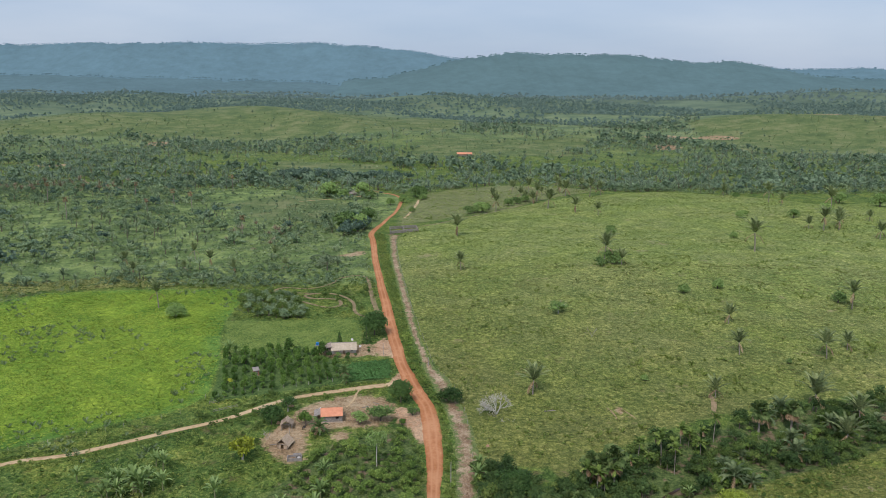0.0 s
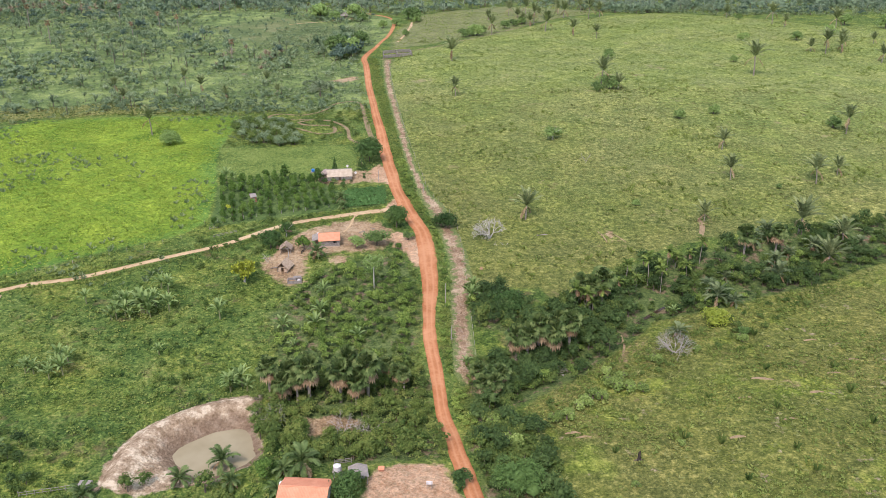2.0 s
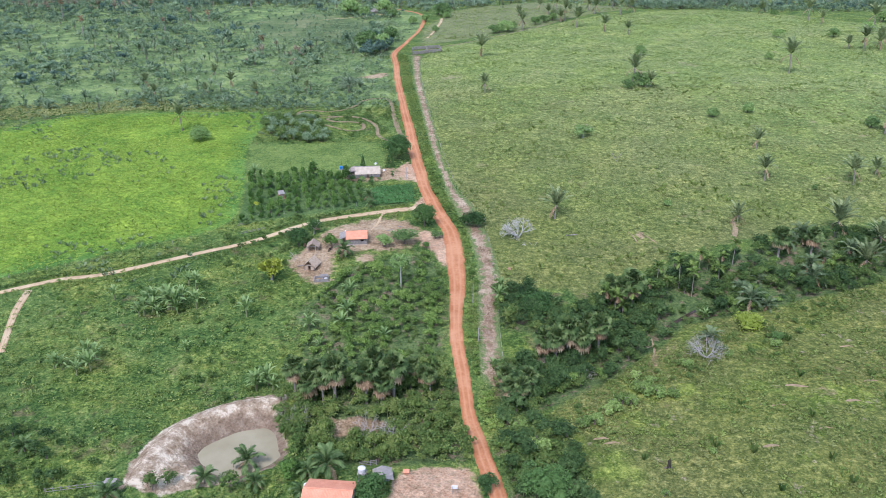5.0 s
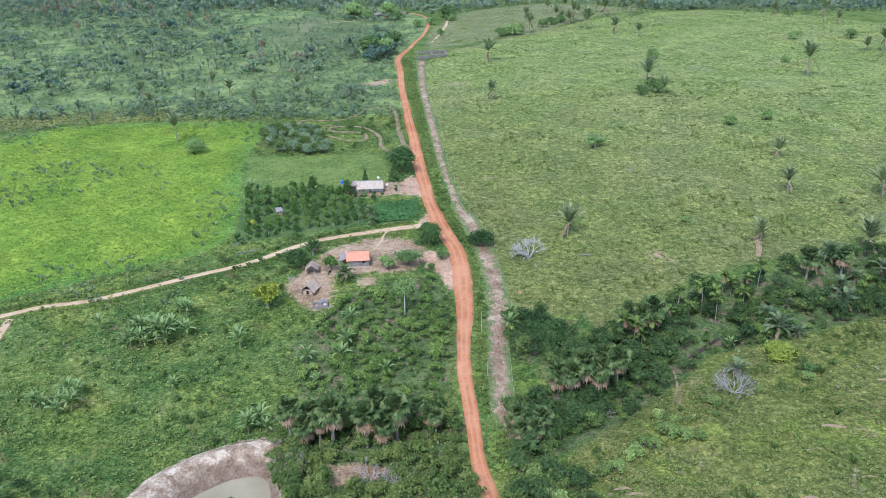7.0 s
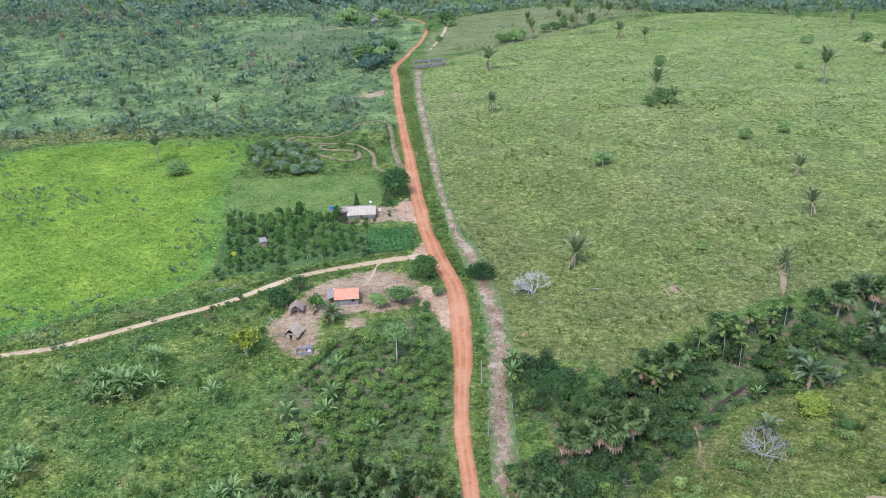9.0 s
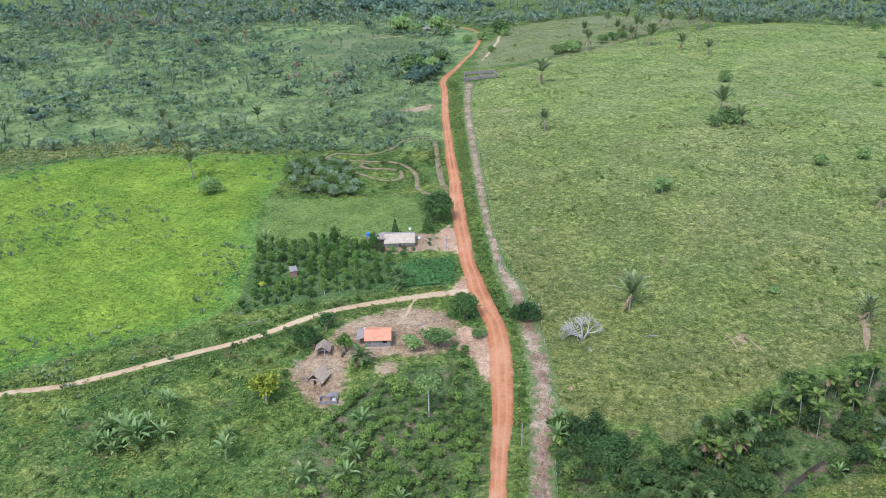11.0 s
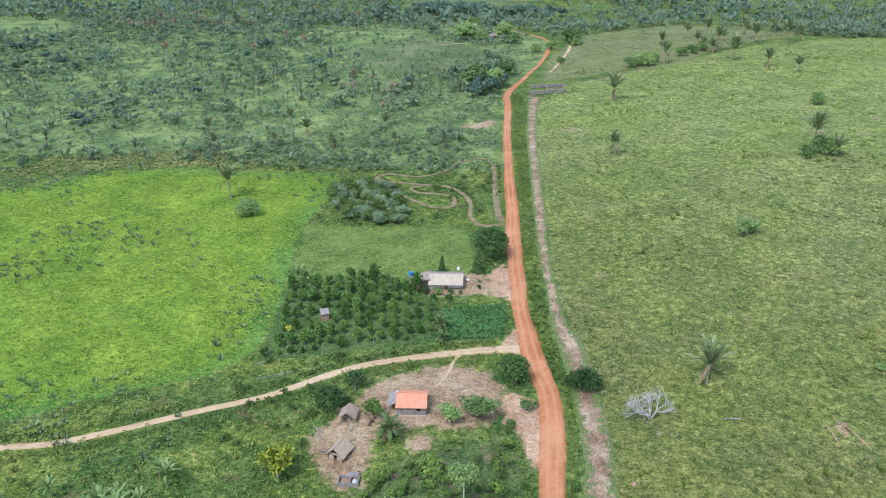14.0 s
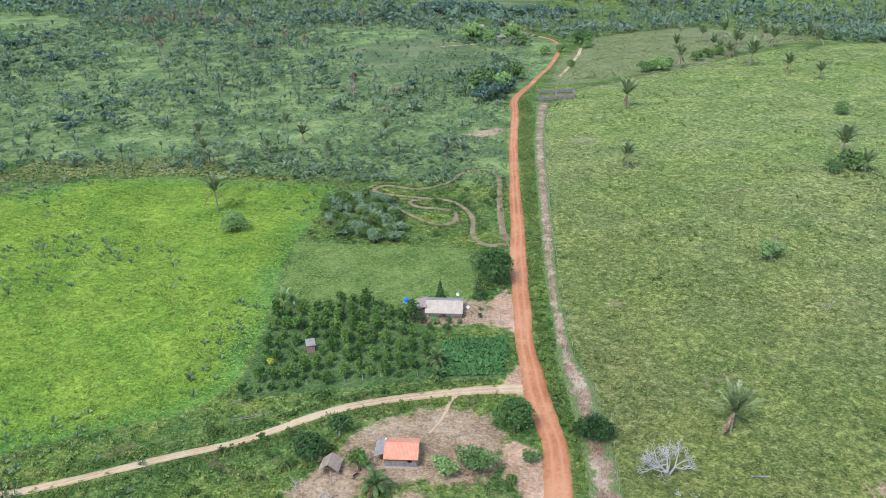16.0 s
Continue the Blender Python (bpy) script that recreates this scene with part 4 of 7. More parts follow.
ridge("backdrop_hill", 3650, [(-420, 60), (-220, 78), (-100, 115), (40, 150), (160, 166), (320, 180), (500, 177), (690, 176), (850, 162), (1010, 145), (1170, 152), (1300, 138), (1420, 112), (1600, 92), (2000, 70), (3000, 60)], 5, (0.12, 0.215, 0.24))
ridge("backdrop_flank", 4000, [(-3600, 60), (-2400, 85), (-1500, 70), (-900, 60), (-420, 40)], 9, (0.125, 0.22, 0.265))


# ---- helpers for things ----
def mesh_from(plant, name, mats):
    v, f, m = plant.arrays()
    me = bpy.data.meshes.new(name)
    quads(me, v, f, m)
    for k in mats if isinstance(mats, (tuple, list)) else [mats]:
        me.materials.append(k)
    return me


def part(name, shape, material, parent, label=""):
    """A mesh, bmesh or plant as one object under a thing or a part."""
    if isinstance(shape, Plant):
        shape = mesh_from(shape, name, material)
    elif isinstance(shape, bmesh.types.BMesh):
        me = bpy.data.meshes.new(name)
        shape.to_mesh(me)
        shape.free()
        me.materials.append(material)
        shape = me
    ob = new(name, shape)
    ob.parent = parent
    return tagged(ob, label)


def thing(name, x, y, label, category, group="", turn=0.0, dz=0.0):
    e = new(name)
    e.empty_display_size = 0.3
    e.matrix_basis = pose(x, y, h(x, y) + dz, 0, 0, turn)
    return tagged(e, label, category, group)


def box(bm, x0, y0, z0, x1, y1, z1, bevel=0.0):
    r = bmesh.ops.create_cube(bm, size=1.0)
    for v in r["verts"]:
        v.co = ((v.co.x + 0.5) * (x1 - x0) + x0, (v.co.y + 0.5) * (y1 - y0) + y0, (v.co.z + 0.5) * (z1 - z0) + z0)
    if bevel:
        bmesh.ops.bevel(bm, geom=list({e for v in r["verts"] for e in v.link_edges}), offset=bevel, segments=1, affect="EDGES")
    return bm


def tube(bm, a, b, ra, rb, sides=6):
    a, b = Vector(a), Vector(b)
    m = Matrix.Translation((a + b) / 2) @ (b - a).to_track_quat("Z", "Y").to_matrix().to_4x4()
    bmesh.ops.create_cone(bm, cap_ends=True, segments=sides, radius1=ra, radius2=rb, depth=(b - a).length, matrix=m)
    return bm


def beam(a, b, r, sides=5):
    return tube(bmesh.new(), a, b, r, r * 0.85, sides)


def at(x, y, turn=0.0, size=1.0, tall=1.0, dz=0.0):
    return pose(x, y, h(x, y) + dz, 0, 0, turn) @ Matrix.Diagonal((size, size, size * tall, 1))


# ---- more materials ----
TREE = leafy("tree_leaves", (0.0438, 0.0944, 0.029), (0.0782, 0.157, 0.0434), (0.133, 0.227, 0.0608))
ORCHARD_LEAF = leafy("orchard_leaves", (0.0569, 0.13, 0.0277), (0.104, 0.204, 0.0401), (0.19, 0.296, 0.0617))
YELLOW_LEAF = leafy("yellow_leaves", (0.22, 0.27, 0.03), (0.40, 0.45, 0.045), (0.56, 0.58, 0.08))
LIME_LEAF = leafy("lime_leaves", (0.149, 0.224, 0.0322), (0.239, 0.314, 0.0451), (0.344, 0.404, 0.0643))
BUSH_LEAF = leafy("bush_leaves", (0.119, 0.21, 0.0666), (0.204, 0.319, 0.0934), (0.31, 0.428, 0.133))
FROND = leafy("palm_frond", (0.132, 0.185, 0.0768), (0.221, 0.279, 0.112), (0.359, 0.395, 0.177), rough=0.5)
COCO = leafy("coconut_frond", (0.078, 0.143, 0.0429), (0.13, 0.208, 0.0644), (0.208, 0.273, 0.1), rough=0.45)
FAN = leafy("fan_leaf", (0.036, 0.074, 0.0231), (0.0864, 0.144, 0.0396), (0.194, 0.248, 0.0825), rough=0.5)
DRY = leafy("dry_frond", (0.19, 0.115, 0.055), (0.29, 0.19, 0.10), (0.42, 0.315, 0.185), rough=0.8)
BANANA = leafy("banana_leaf", (0.105, 0.19, 0.05), (0.19, 0.29, 0.085), (0.31, 0.40, 0.15), rough=0.4)
VEG = leafy("crop_leaf", (0.0737, 0.172, 0.0521), (0.111, 0.244, 0.0695), (0.166, 0.33, 0.104), tint=True)
RED_FROND = leafy("rusty_palms", (0.20, 0.16, 0.10), (0.30, 0.235, 0.15), (0.40, 0.325, 0.215), tint=True)
DEADWOOD = plain("bleached_wood", (0.28, 0.25, 0.21), (0.50, 0.46, 0.41), 3)
GREYWOOD = plain("weathered_wood", (0.17, 0.15, 0.13), (0.36, 0.33, 0.29), 1.5, bump=0.5)
PALETRUNK = plain("pale_trunk", (0.38, 0.35, 0.29), (0.60, 0.57, 0.50), 2)
PALMTRUNK = plain("palm_trunk", (0.208, 0.169, 0.13), (0.416, 0.364, 0.299), 2.5, bump=0.6)
ROOF = plain("orange_tiles", (0.62, 0.24, 0.125), (0.78, 0.36, 0.21), 0.8, rough=0.8)
SHEET = plain("grey_sheet_roof", (0.21, 0.185, 0.155), (0.37, 0.33, 0.28), 0.9, rough=0.7)
CREAM = plain("cream_sheet_roof", (0.40, 0.32, 0.22), (0.58, 0.48, 0.345), 0.7, rough=0.7)
BROWN_ROOF = plain("old_tile_roof", (0.24, 0.18, 0.14), (0.42, 0.34, 0.28), 1.0)
WHITE = plain("white_paint", (0.58, 0.56, 0.52), (0.76, 0.74, 0.70), 1.0, rough=0.6, bump=0.1)
BRICK = plain("red_brick", (0.34, 0.15, 0.09), (0.48, 0.24, 0.15), 3)
BLUE = plain("blue_plastic", (0.02, 0.17, 0.48), (0.04, 0.26, 0.62), 1.5, rough=0.4, bump=0.05, spec=0.4)
# Black of the motorbike; also painted darkness for unlit house interiors.
DARK = plain("black_and_unlit", (0.012, 0.011, 0.010), (0.02, 0.018, 0.016), 2)
THATCH = plain("thatch", (0.32, 0.235, 0.16), (0.58, 0.45, 0.33), 2.5, bump=0.8, dist=0.1, fine=8)
NEW_THATCH = plain("pale_thatch", (0.42, 0.30, 0.19), (0.66, 0.52, 0.37), 2.5, bump=0.8, dist=0.1, fine=8)
RED_EARTH = plain("red_earth", (0.30, 0.17, 0.09), (0.48, 0.30, 0.19), 0.8)


def water_material():
    n = Nodes("muddy_water", 0.3, 0.12)
    c = n.ramp(n.noise(0.15, 3), (0.35, (0.29, 0.245, 0.14)), (0.65, (0.36, 0.31, 0.19)))
    n.bump(n.noise(2.5, 3), 0.08, 0.03)
    return n.done(c)


def ring_sheet(name, poly, z, material, label, category):
    bm = bmesh.new()
    line = smooth_line([(*p, 0) for p in poly + poly[:1]], 1.2)[:-1]
    c = line.mean(axis=0)
    bm.faces.new([bm.verts.new((c[0] + (p[0] - c[0]) * 1.12, c[1] + (p[1] - c[1]) * 1.12, z)) for p in line])
    me = bpy.data.meshes.new(name)
    bm.to_mesh(me)
    bm.free()
    me.materials.append(material)
    return tagged(new(name, me), label, category, kind="structure")


ring_sheet("water", POND, POND_Z, water_material(), "still muddy brown pond water", "pond")
bm_creek = [(52, 197.2), (54.5, 200.4), (57, 203), (59.5, 205.4), (62, 207.6), (62.3, 207), (60, 204.8), (57.6, 202.3), (55, 199.6), (52.5, 196.7)]
ring_sheet("water_creek", bm_creek, min(h(*p) for p in bm_creek) + 0.35, plain("brown_creek", (0.035, 0.024, 0.015), (0.08, 0.05, 0.03), 0.6, rough=0.15, bump=0.05, spec=0.4), "shallow reddish-brown creek water", "creek")

LOOP = [(-25.5, 343.3, 1.30), (-32, 341.5, 0.80), (-37, 348, 0.72), (-40, 363, 0.72), (-48.8, 374, 0.72), (-61, 375.3, 0.72), (-68.5, 376, 0.80), (-74.5, 377.5, 0.80), (-77, 380.6, 0.87), (-73, 385.2, 0.80), (-62, 383.5, 0.72), (-53.5, 390.6, 0.65), (-49.4, 401, 0.65), (-41.7, 405.3, 0.65), (-36.4, 399, 0.72), (-31.7, 370, 0.94), (-28, 350, 1.16), (-25.5, 346, 1.74)]
LOOP_IN = [(-72, 377, 0.65), (-66, 366, 0.65), (-58.4, 359, 0.65), (-50, 353.6, 0.65), (-45, 356, 0.72), (-45.1, 362.6, 0.72), (-49, 366.6, 0.72), (-58.3, 367, 0.72), (-62, 371, 0.65), (-58, 374.2, 0.65)]
LOOPDIRT = plain("worn_loop", (0.13, 0.115, 0.05), (0.36, 0.255, 0.145), 0.3)
strip("loop_path", LOOP, LOOPDIRT, "winding worn dirt riding loop in the grass", "riding loop", 0.3, 0.06, seed=21)
strip("loop_path_inner", LOOP_IN, LOOPDIRT, "inner bend of the worn riding loop", "riding loop", 0.3, 0.06, seed=22)


# ---- palms ----
def frond_mesh(name, seed, rise, length, droop, material, pairs=15, leaflet=0.75, hang=0.5):
    """A feather palm leaf along +x from its base: rib and two combs of leaflets."""
    r, p = np.random.default_rng(seed), Plant()
    s = np.linspace(0, 1, pairs + 1)
    el = rise - droop * s**1.6
    step = length / pairs
    x = np.concatenate([[0], np.cumsum(np.cos(el[:-1]) * step)])
    z = np.concatenate([[0], np.cumsum(np.sin(el[:-1]) * step)])
    rib = np.stack([x, 0 * x, z], 1)
    up = np.stack([-np.sin(el), 0 * el, np.cos(el)], 1)
    k = np.arange(pairs)
    w = 0.05 * (1 - 0.8 * s)[:, None]
    p.add(np.concatenate([rib + w * (0, 1, 0), rib - w * (0, 1, 0)]), np.stack([k, k + 1, k + 2 + pairs, k + 1 + pairs], 1))
    for i in range(1, pairs + 1):
        big = leaflet * np.sin(np.pi * (0.12 + 0.8 * s[i])) ** 0.6
        ahead = rib[i] - rib[i - 1]
        ahead /= np.linalg.norm(ahead)
        for sgn in (-1, 1):
            tip = rib[i] + big * (np.array([0, sgn * 0.8, 0]) + ahead * 0.55 + up[i] * (0.25 - hang * r.uniform(0.6, 1.3)))
            b0, b1 = rib[i] - ahead * step * 0.48, rib[i] + ahead * step * 0.30
            mid = (rib[i] + tip) / 2 + up[i] * big * 0.12
            p.add([b0, b1, mid + ahead * 0.22, tip], [(0, 1, 2, 3)])
    return mesh_from(p, name, material)


def fan_mesh(name, seed, rise, stalk, radius, material):
    r, p = np.random.default_rng(seed), Plant()
    e = np.array([np.cos(rise), 0, np.sin(rise)])
    tip = e * stalk
    p.add([(0, 0.05, 0), (0, -0.05, 0), tip - (0, 0.04, 0), tip + (0, 0.04, 0)], [(0, 1, 2, 3)])
    up = np.array([-np.sin(rise), 0, np.cos(rise)])
    n = 12
    for i in range(n):
        a = (i / (n - 1) - 0.5) * 4.9
        d = e * np.cos(a) + np.array([0, 1, 0]) * np.sin(a)
        side = np.cross(up, d)
        ln = radius * r.uniform(0.8, 1.1)
        m = tip + d * ln * 0.6 + up * 0.1
        p.add([tip, m + side * ln * 0.17, tip + d * ln - np.array([0, 0, 0.4]) * ln * r.uniform(0.4, 1.3), m - side * ln * 0.17], [(0, 1, 2, 3)])
    return mesh_from(p, name, material)


def trunk_plant(tall, r0, r1, bend=0.0, sides=7, seed=0):
    g, p = np.random.default_rng(seed), Plant()
    n = max(3, int(tall / 0.8))
    c = [np.array([bend * (i / n) ** 2, 0.3 * bend * (i / n), tall * i / n - 0.3 * (i == 0)]) for i in range(n + 1)]
    for i in range(n):
        a, b = r0 + (r1 - r0) * i / n, r0 + (r1 - r0) * (i + 1) / n
        limb(p, c[i], c[i + 1], a * g.uniform(0.92, 1.0), b * 1.1, sides, 0)
    return p, c[-1]


def palm(name, seed, tall, fronds, length, label, category, leaf, dead=4, droop=1.3, lean=0.0, low=0.15, high=1.35, leaflet=0.75, trunk_r=0.2, fan=False):
    """A palm: trunk, living leaves, and a skirt of dead ones."""
    g = np.random.default_rng(seed)
    e = new(name)
    tagged(e, label, category)
    p, top = trunk_plant(tall, trunk_r * 1.25, trunk_r, lean, seed=seed)
    part("trunk", p, PALMTRUNK, e)
    if fan:
        kinds = [fan_mesh("fan_leaf", seed + k, rise, 1.5, length, leaf) for k, rise in enumerate((-0.85, -0.4, 0.05, 0.5, 0.95, 1.35))]
        dry = fan_mesh("dead_leaf", seed + 9, -0.95, 1.9, length * 0.95, DRY)
    else:
        kinds = [frond_mesh("frond", seed + k, rise, length * q, droop * (0.9 + 0.15 * k), leaf, leaflet=leaflet) for k, (rise, q) in enumerate(((high, 0.9), ((low * 0.4 + high * 0.6), 1.0), (low, 0.95)))]
        dry = frond_mesh("dead_frond", seed + 9, -0.5, length * 0.7, 0.9, DRY, pairs=9)
    for i in range(fronds):
        ob = part("fan_leaf" if fan else "frond", kinds[i * len(kinds) // fronds], leaf, e)
        ob.matrix_basis = Matrix.Translation(top) @ pose(0, 0, 0, 0, 0, math.degrees(i * 2.4) + g.uniform(-12, 12)) @ pose(0, 0, 0, g.uniform(-35, 35) if fan else 0, g.uniform(-10, 10), 0) @ Matrix.Diagonal((g.uniform(0.85, 1.12),) * 3 + (1,))
    for i in range(dead):
        ob = part("dead_leaf" if fan else "dead_frond", dry, DRY, e, "dry brown hanging leaf")
        ob.matrix_basis = Matrix.Translation(top) @ pose(0, 0, -0.15, 0, 0, i * 360 / dead + g.uniform(-25, 25))
    return e


def put_all(masters, places, group, seed=0, lo=0.85, hi=1.15):
    """First uses of the masters, then copies. A place is x, y and, if wanted, a size."""
    g = random.Random(seed)
    for i, q in enumerate(places):
        x, y, *s = q
        m = at(x, y, g.uniform(0, 360), (s[0] if s else 1.0) * g.uniform(lo, hi))
        ob = masters[i % len(masters)]
        if i < len(masters):
            ob.matrix_basis = m
            tagged(ob, group=group)
        else:
            copy_thing(ob, m)


PAS = [palm("palm", 100 + k, t, 20, 5.0, "wild pasture palm with upright grey-green fronds", "palm", FROND, 2, d * 0.85, l, 0.8, 1.52, 0.8, 0.15) for k, (t, d, l) in enumerate(((3.6, 0.95, 0.4), (4.2, 1.15, -0.5), (2.8, 0.9, 0.0), (5.2, 1.3, 0.3)))]
put_all(PAS, [(29.4, 262), (107.6, 295), (88, 259.5, 0.85), (174, 350, 1.1), (114, 327, 0.8), (138, 292), (149, 300), (171, 458, 1.15), (8.5, 504), (9, 415), (89, 415, 0.95), (81, 418, 1.1), (93.5, 595.6), (107, 581.5, 0.95), (233, 535), (240, 529, 1.1), (250, 530), (248, 620), (39.3, 672, 1.1), (37.7, 603), (76.7, 618, 1.15), (61, 662.5, 1.1), (68.4, 645, 1.1), (118, 681.5, 1.1), (99, 687, 1.1), (98, 716), (227, 685, 1.1), (245, 636), (262, 502), (256, 542, 1.1), (64, 656), (72, 651), (130, 700), (57, 704), (80.6, 694), (100, 740), (72.5, 723), (121, 740), (284, 560), (276, 600), (116, 251), (128, 245), (118, 232)] + [(-121.5, 351.5, 0.85), (-150, 402, 0.65), (-128, 412, 0.7), (-104, 413, 0.75), (-160, 418, 0.6), (-120, 428, 0.7), (-80, 420, 0.6), (-90, 446, 0.75), (-131, 440, 0.7)], "palms on the pasture", 1, 1.0, 1.35)
COC = [palm("coconut_palm", 120 + k, t, 15, 3.6, "young coconut palm with arching green fronds", "palm", COCO, 2, 1.7, l, 0.2, 1.3, 0.8, 0.16) for k, (t, l) in enumerate(((2.6, 0.4), (1.6, 0.0)))]
put_all(COC, [(-43.5, 138.5), (-49.5, 131.5), (-26.6, 134.7, 1.1), (-30, 134.5), (-35.5, 231.4, 0.9), (-89, 140.5, 1.1), (-39, 130, 0.7), (-32, 269.5, 0.7), (-33.5, 274, 0.8), (-30, 128), (-66, 125)], "coconut palms", 2)
FANS = [palm("fan_palm", 140 + k, t, 36, 1.2, "tall fan palm with a skirt of dry leaves", "palm", FAN, 11, trunk_r=0.22, fan=True) for k, t in enumerate((6.6, 5.4, 7.4))]
put_all(FANS, [(-37, 159.5), (-34, 158.5), (-31, 159.5), (-28.5, 160.5), (-33, 163), (-29.5, 164), (-21.5, 160.5), (-18, 160), (-20, 164.5), (-15.5, 162), (-9, 166, 0.72), (-7.5, 164, 0.66), (-11.5, 167.5, 0.75), (19.5, 180), (22, 178), (25, 181), (28.5, 181.5), (33, 184), (30.5, 187), (10.5, 163, 0.8), (13, 161, 0.8), (14.5, 165, 0.8), (9.5, 168, 0.75), (41, 201.5), (44, 203), (38.5, 203.5, 0.9), (92, 232), (104, 238)], "fan palms by the creek", 3, 0.95, 1.3)

BIG_FROND = leafy("creek_palm_frond", (0.085, 0.135, 0.06), (0.145, 0.205, 0.09), (0.25, 0.30, 0.14), rough=0.5)
BIG = [palm("creek_palm", 160 + k, t, 15, 5.2, "large wild palm with long arching fronds", "palm", BIG_FROND, 4, 1.5, l, 0.4, 1.4, 1.1, 0.22) for k, (t, l) in enumerate(((3.2, 0.4), (2.2, -0.3)))]
put_all(BIG, [(77, 207, 1.1), (81, 206, 0.7), (98.3, 221, 1.1), (108, 237), (116, 240), (61, 187.8, 1.25), (101, 230), (125, 243), (96, 240), (84, 222), (104, 246), (134, 246), (76, 214)], "large palms by the creek", 4, 0.85, 1.1)
SLIM_LEAF = leafy("slim_palm_leaf", (0.085, 0.15, 0.035), (0.155, 0.235, 0.05), (0.26, 0.33, 0.08))
SLIM = [palm("slender_palm", 170 + k, t, 9, 2.2, "slender palm with yellow-green feathery leaves", "palm", SLIM_LEAF, 1, 1.4, 0.3, 0.2, 1.2, 0.7, 0.08) for k, t in enumerate((6.5, 5.0))]
put_all(SLIM, [(39.2, 198.8), (41.3, 198.9), (43.7, 200.4), (39.6, 201.8), (60, 217), (64, 220), (67, 224), (72, 221), (63, 214), (70, 226), (36.5, 200), (50, 211), (53, 214), (74, 227), (61, 222), (56, 214), (78, 229)], "slender palms by the creek", 6, 0.85, 1.15)


# ---- broadleaf trees ----
def broadleaf(name, seed, tall, radii, n, size, label, category, leaf, lobes=9, trunk_r=0.18, bark=None, bare=0.32):
    g = np.random.default_rng(seed)
    e = new(name)
    tagged(e, label, category)
    p = Plant()
    fork = max(0.5, tall - radii[2] * 1.2)
    limb(p, (0, 0, -0.4), (0.1, 0, fork), trunk_r * 1.3, trunk_r, 7, 0)
    for k in range(6):
        a = k * 1.05 + g.uniform(-0.3, 0.3)
        d = np.array([np.cos(a) * radii[0], np.sin(a) * radii[1], radii[2]]) * g.uniform(0.45, 0.75)
        knee = np.array([0.1, 0, fork]) + d * 0.5 + (0, 0, 0.2)
        limb(p, (0.1, 0, fork - 0.1), knee, trunk_r * 0.7, trunk_r * 0.45, 5, 0)
        limb(p, knee, np.array([0.1, 0, fork]) + d * 1.1, trunk_r * 0.45, trunk_r * 0.2, 5, 0)
    part("trunk", p, bark or BARK, e)
    p = Plant()
    crown(p, g, (0, 0, tall - radii[2] * 0.95), radii, n, size, lobes)
    part("crown", p, leaf, e)
    return e


def one(ob, x, y, turn=0.0, size=1.0):
    ob.matrix_basis = at(x, y, turn, size)
    return ob


one(broadleaf("mango_tree", 200, 8.6, (3.8, 3.7, 5.0), 2900, 0.36, "dense dark green mango tree beside the road", "tree", TREE, 14), -13.2, 254.5)
one(broadleaf("round_tree", 201, 5.6, (4.4, 4.0, 3.4), 2340, 0.32, "low round dark green tree by the road", "tree", TREE, 12), 2.6, 255)
one(broadleaf("shade_tree", 202, 10.5, (6.2, 5.6, 5.5), 3420, 0.43, "large shade tree behind the farmhouse", "tree", TREE, 16), -26.5, 317)
one(broadleaf("yard_tree", 203, 6.5, (3.8, 3.6, 3.4), 1980, 0.32, "leafy green tree in the farmyard", "tree", TREE, 11), -51, 238.5)
one(broadleaf("yard_tree", 204, 5.6, (2.7, 2.6, 3.2), 760, 0.32, "half-bare tree with pale twigs by the track", "tree", TREE, 7, bark=DEADWOOD), -47.5, 246.5)
one(broadleaf("small_tree", 205, 4.2, (3.6, 2.6, 2.2), 1080, 0.30, "spreading small tree on bare yard earth", "tree", BUSH_LEAF, 9), -18.7, 241.6, 0, 1.35)
one(broadleaf("small_tree", 206, 3.3, (2.2, 2.0, 1.8), 648, 0.29, "small open-crowned tree on bare yard earth", "tree", BUSH_LEAF, 7), -24.6, 238.8, 0, 1.35)
one(broadleaf("small_tree", 207, 4.0, (2.0, 2.0, 2.2), 756, 0.30, "slender green tree beside the wooden house", "tree", ORCHARD_LEAF, 7), -40.6, 237, 0, 1.2)
one(broadleaf("clipped_bush", 208, 2.2, (1.2, 1.2, 1.3), 468, 0.25, "small round bright green bush in the yard", "bush", ORCHARD_LEAF, 5), -12.2, 239.4)
one(broadleaf("sparse_bush", 209, 3.0, (2.2, 2.0, 1.6), 432, 0.29, "sparse grey-green bush beside the road", "bush", BUSH_LEAF, 6), -9.2, 246)
one(broadleaf("yellow_tree", 210, 5.2, (2.8, 2.6, 2.6), 756, 0.36, "tree in bright yellow flower", "tree", YELLOW_LEAF, 8, bark=DEADWOOD), -54.8, 217.5, 0, 1.4)
one(broadleaf("field_tree", 211, 6.0, (5.2, 4.8, 3.9), 2100, 0.36, "round bushy tree standing in the green field", "tree", BUSH_LEAF, 10), -110, 338)
one(broadleaf("lime_bush", 212, 4.6, (4.2, 3.8, 3.2), 1620, 0.32, "yellow-green domed bush near the creek", "bush", LIME_LEAF, 10), 73, 196)
one(broadleaf("dark_bush", 213, 2.4, (1.8, 1.6, 1.4), 540, 0.29, "small dark green bush in the pasture", "bush", TREE, 5), 78.5, 189.5)
one(broadleaf("creek_tree", 214, 8.5, (6.5, 6.0, 5.0), 3240, 0.40, "broad green tree at the creek woods", "tree", TREE, 15), 19, 200.5, 0, 0.78)
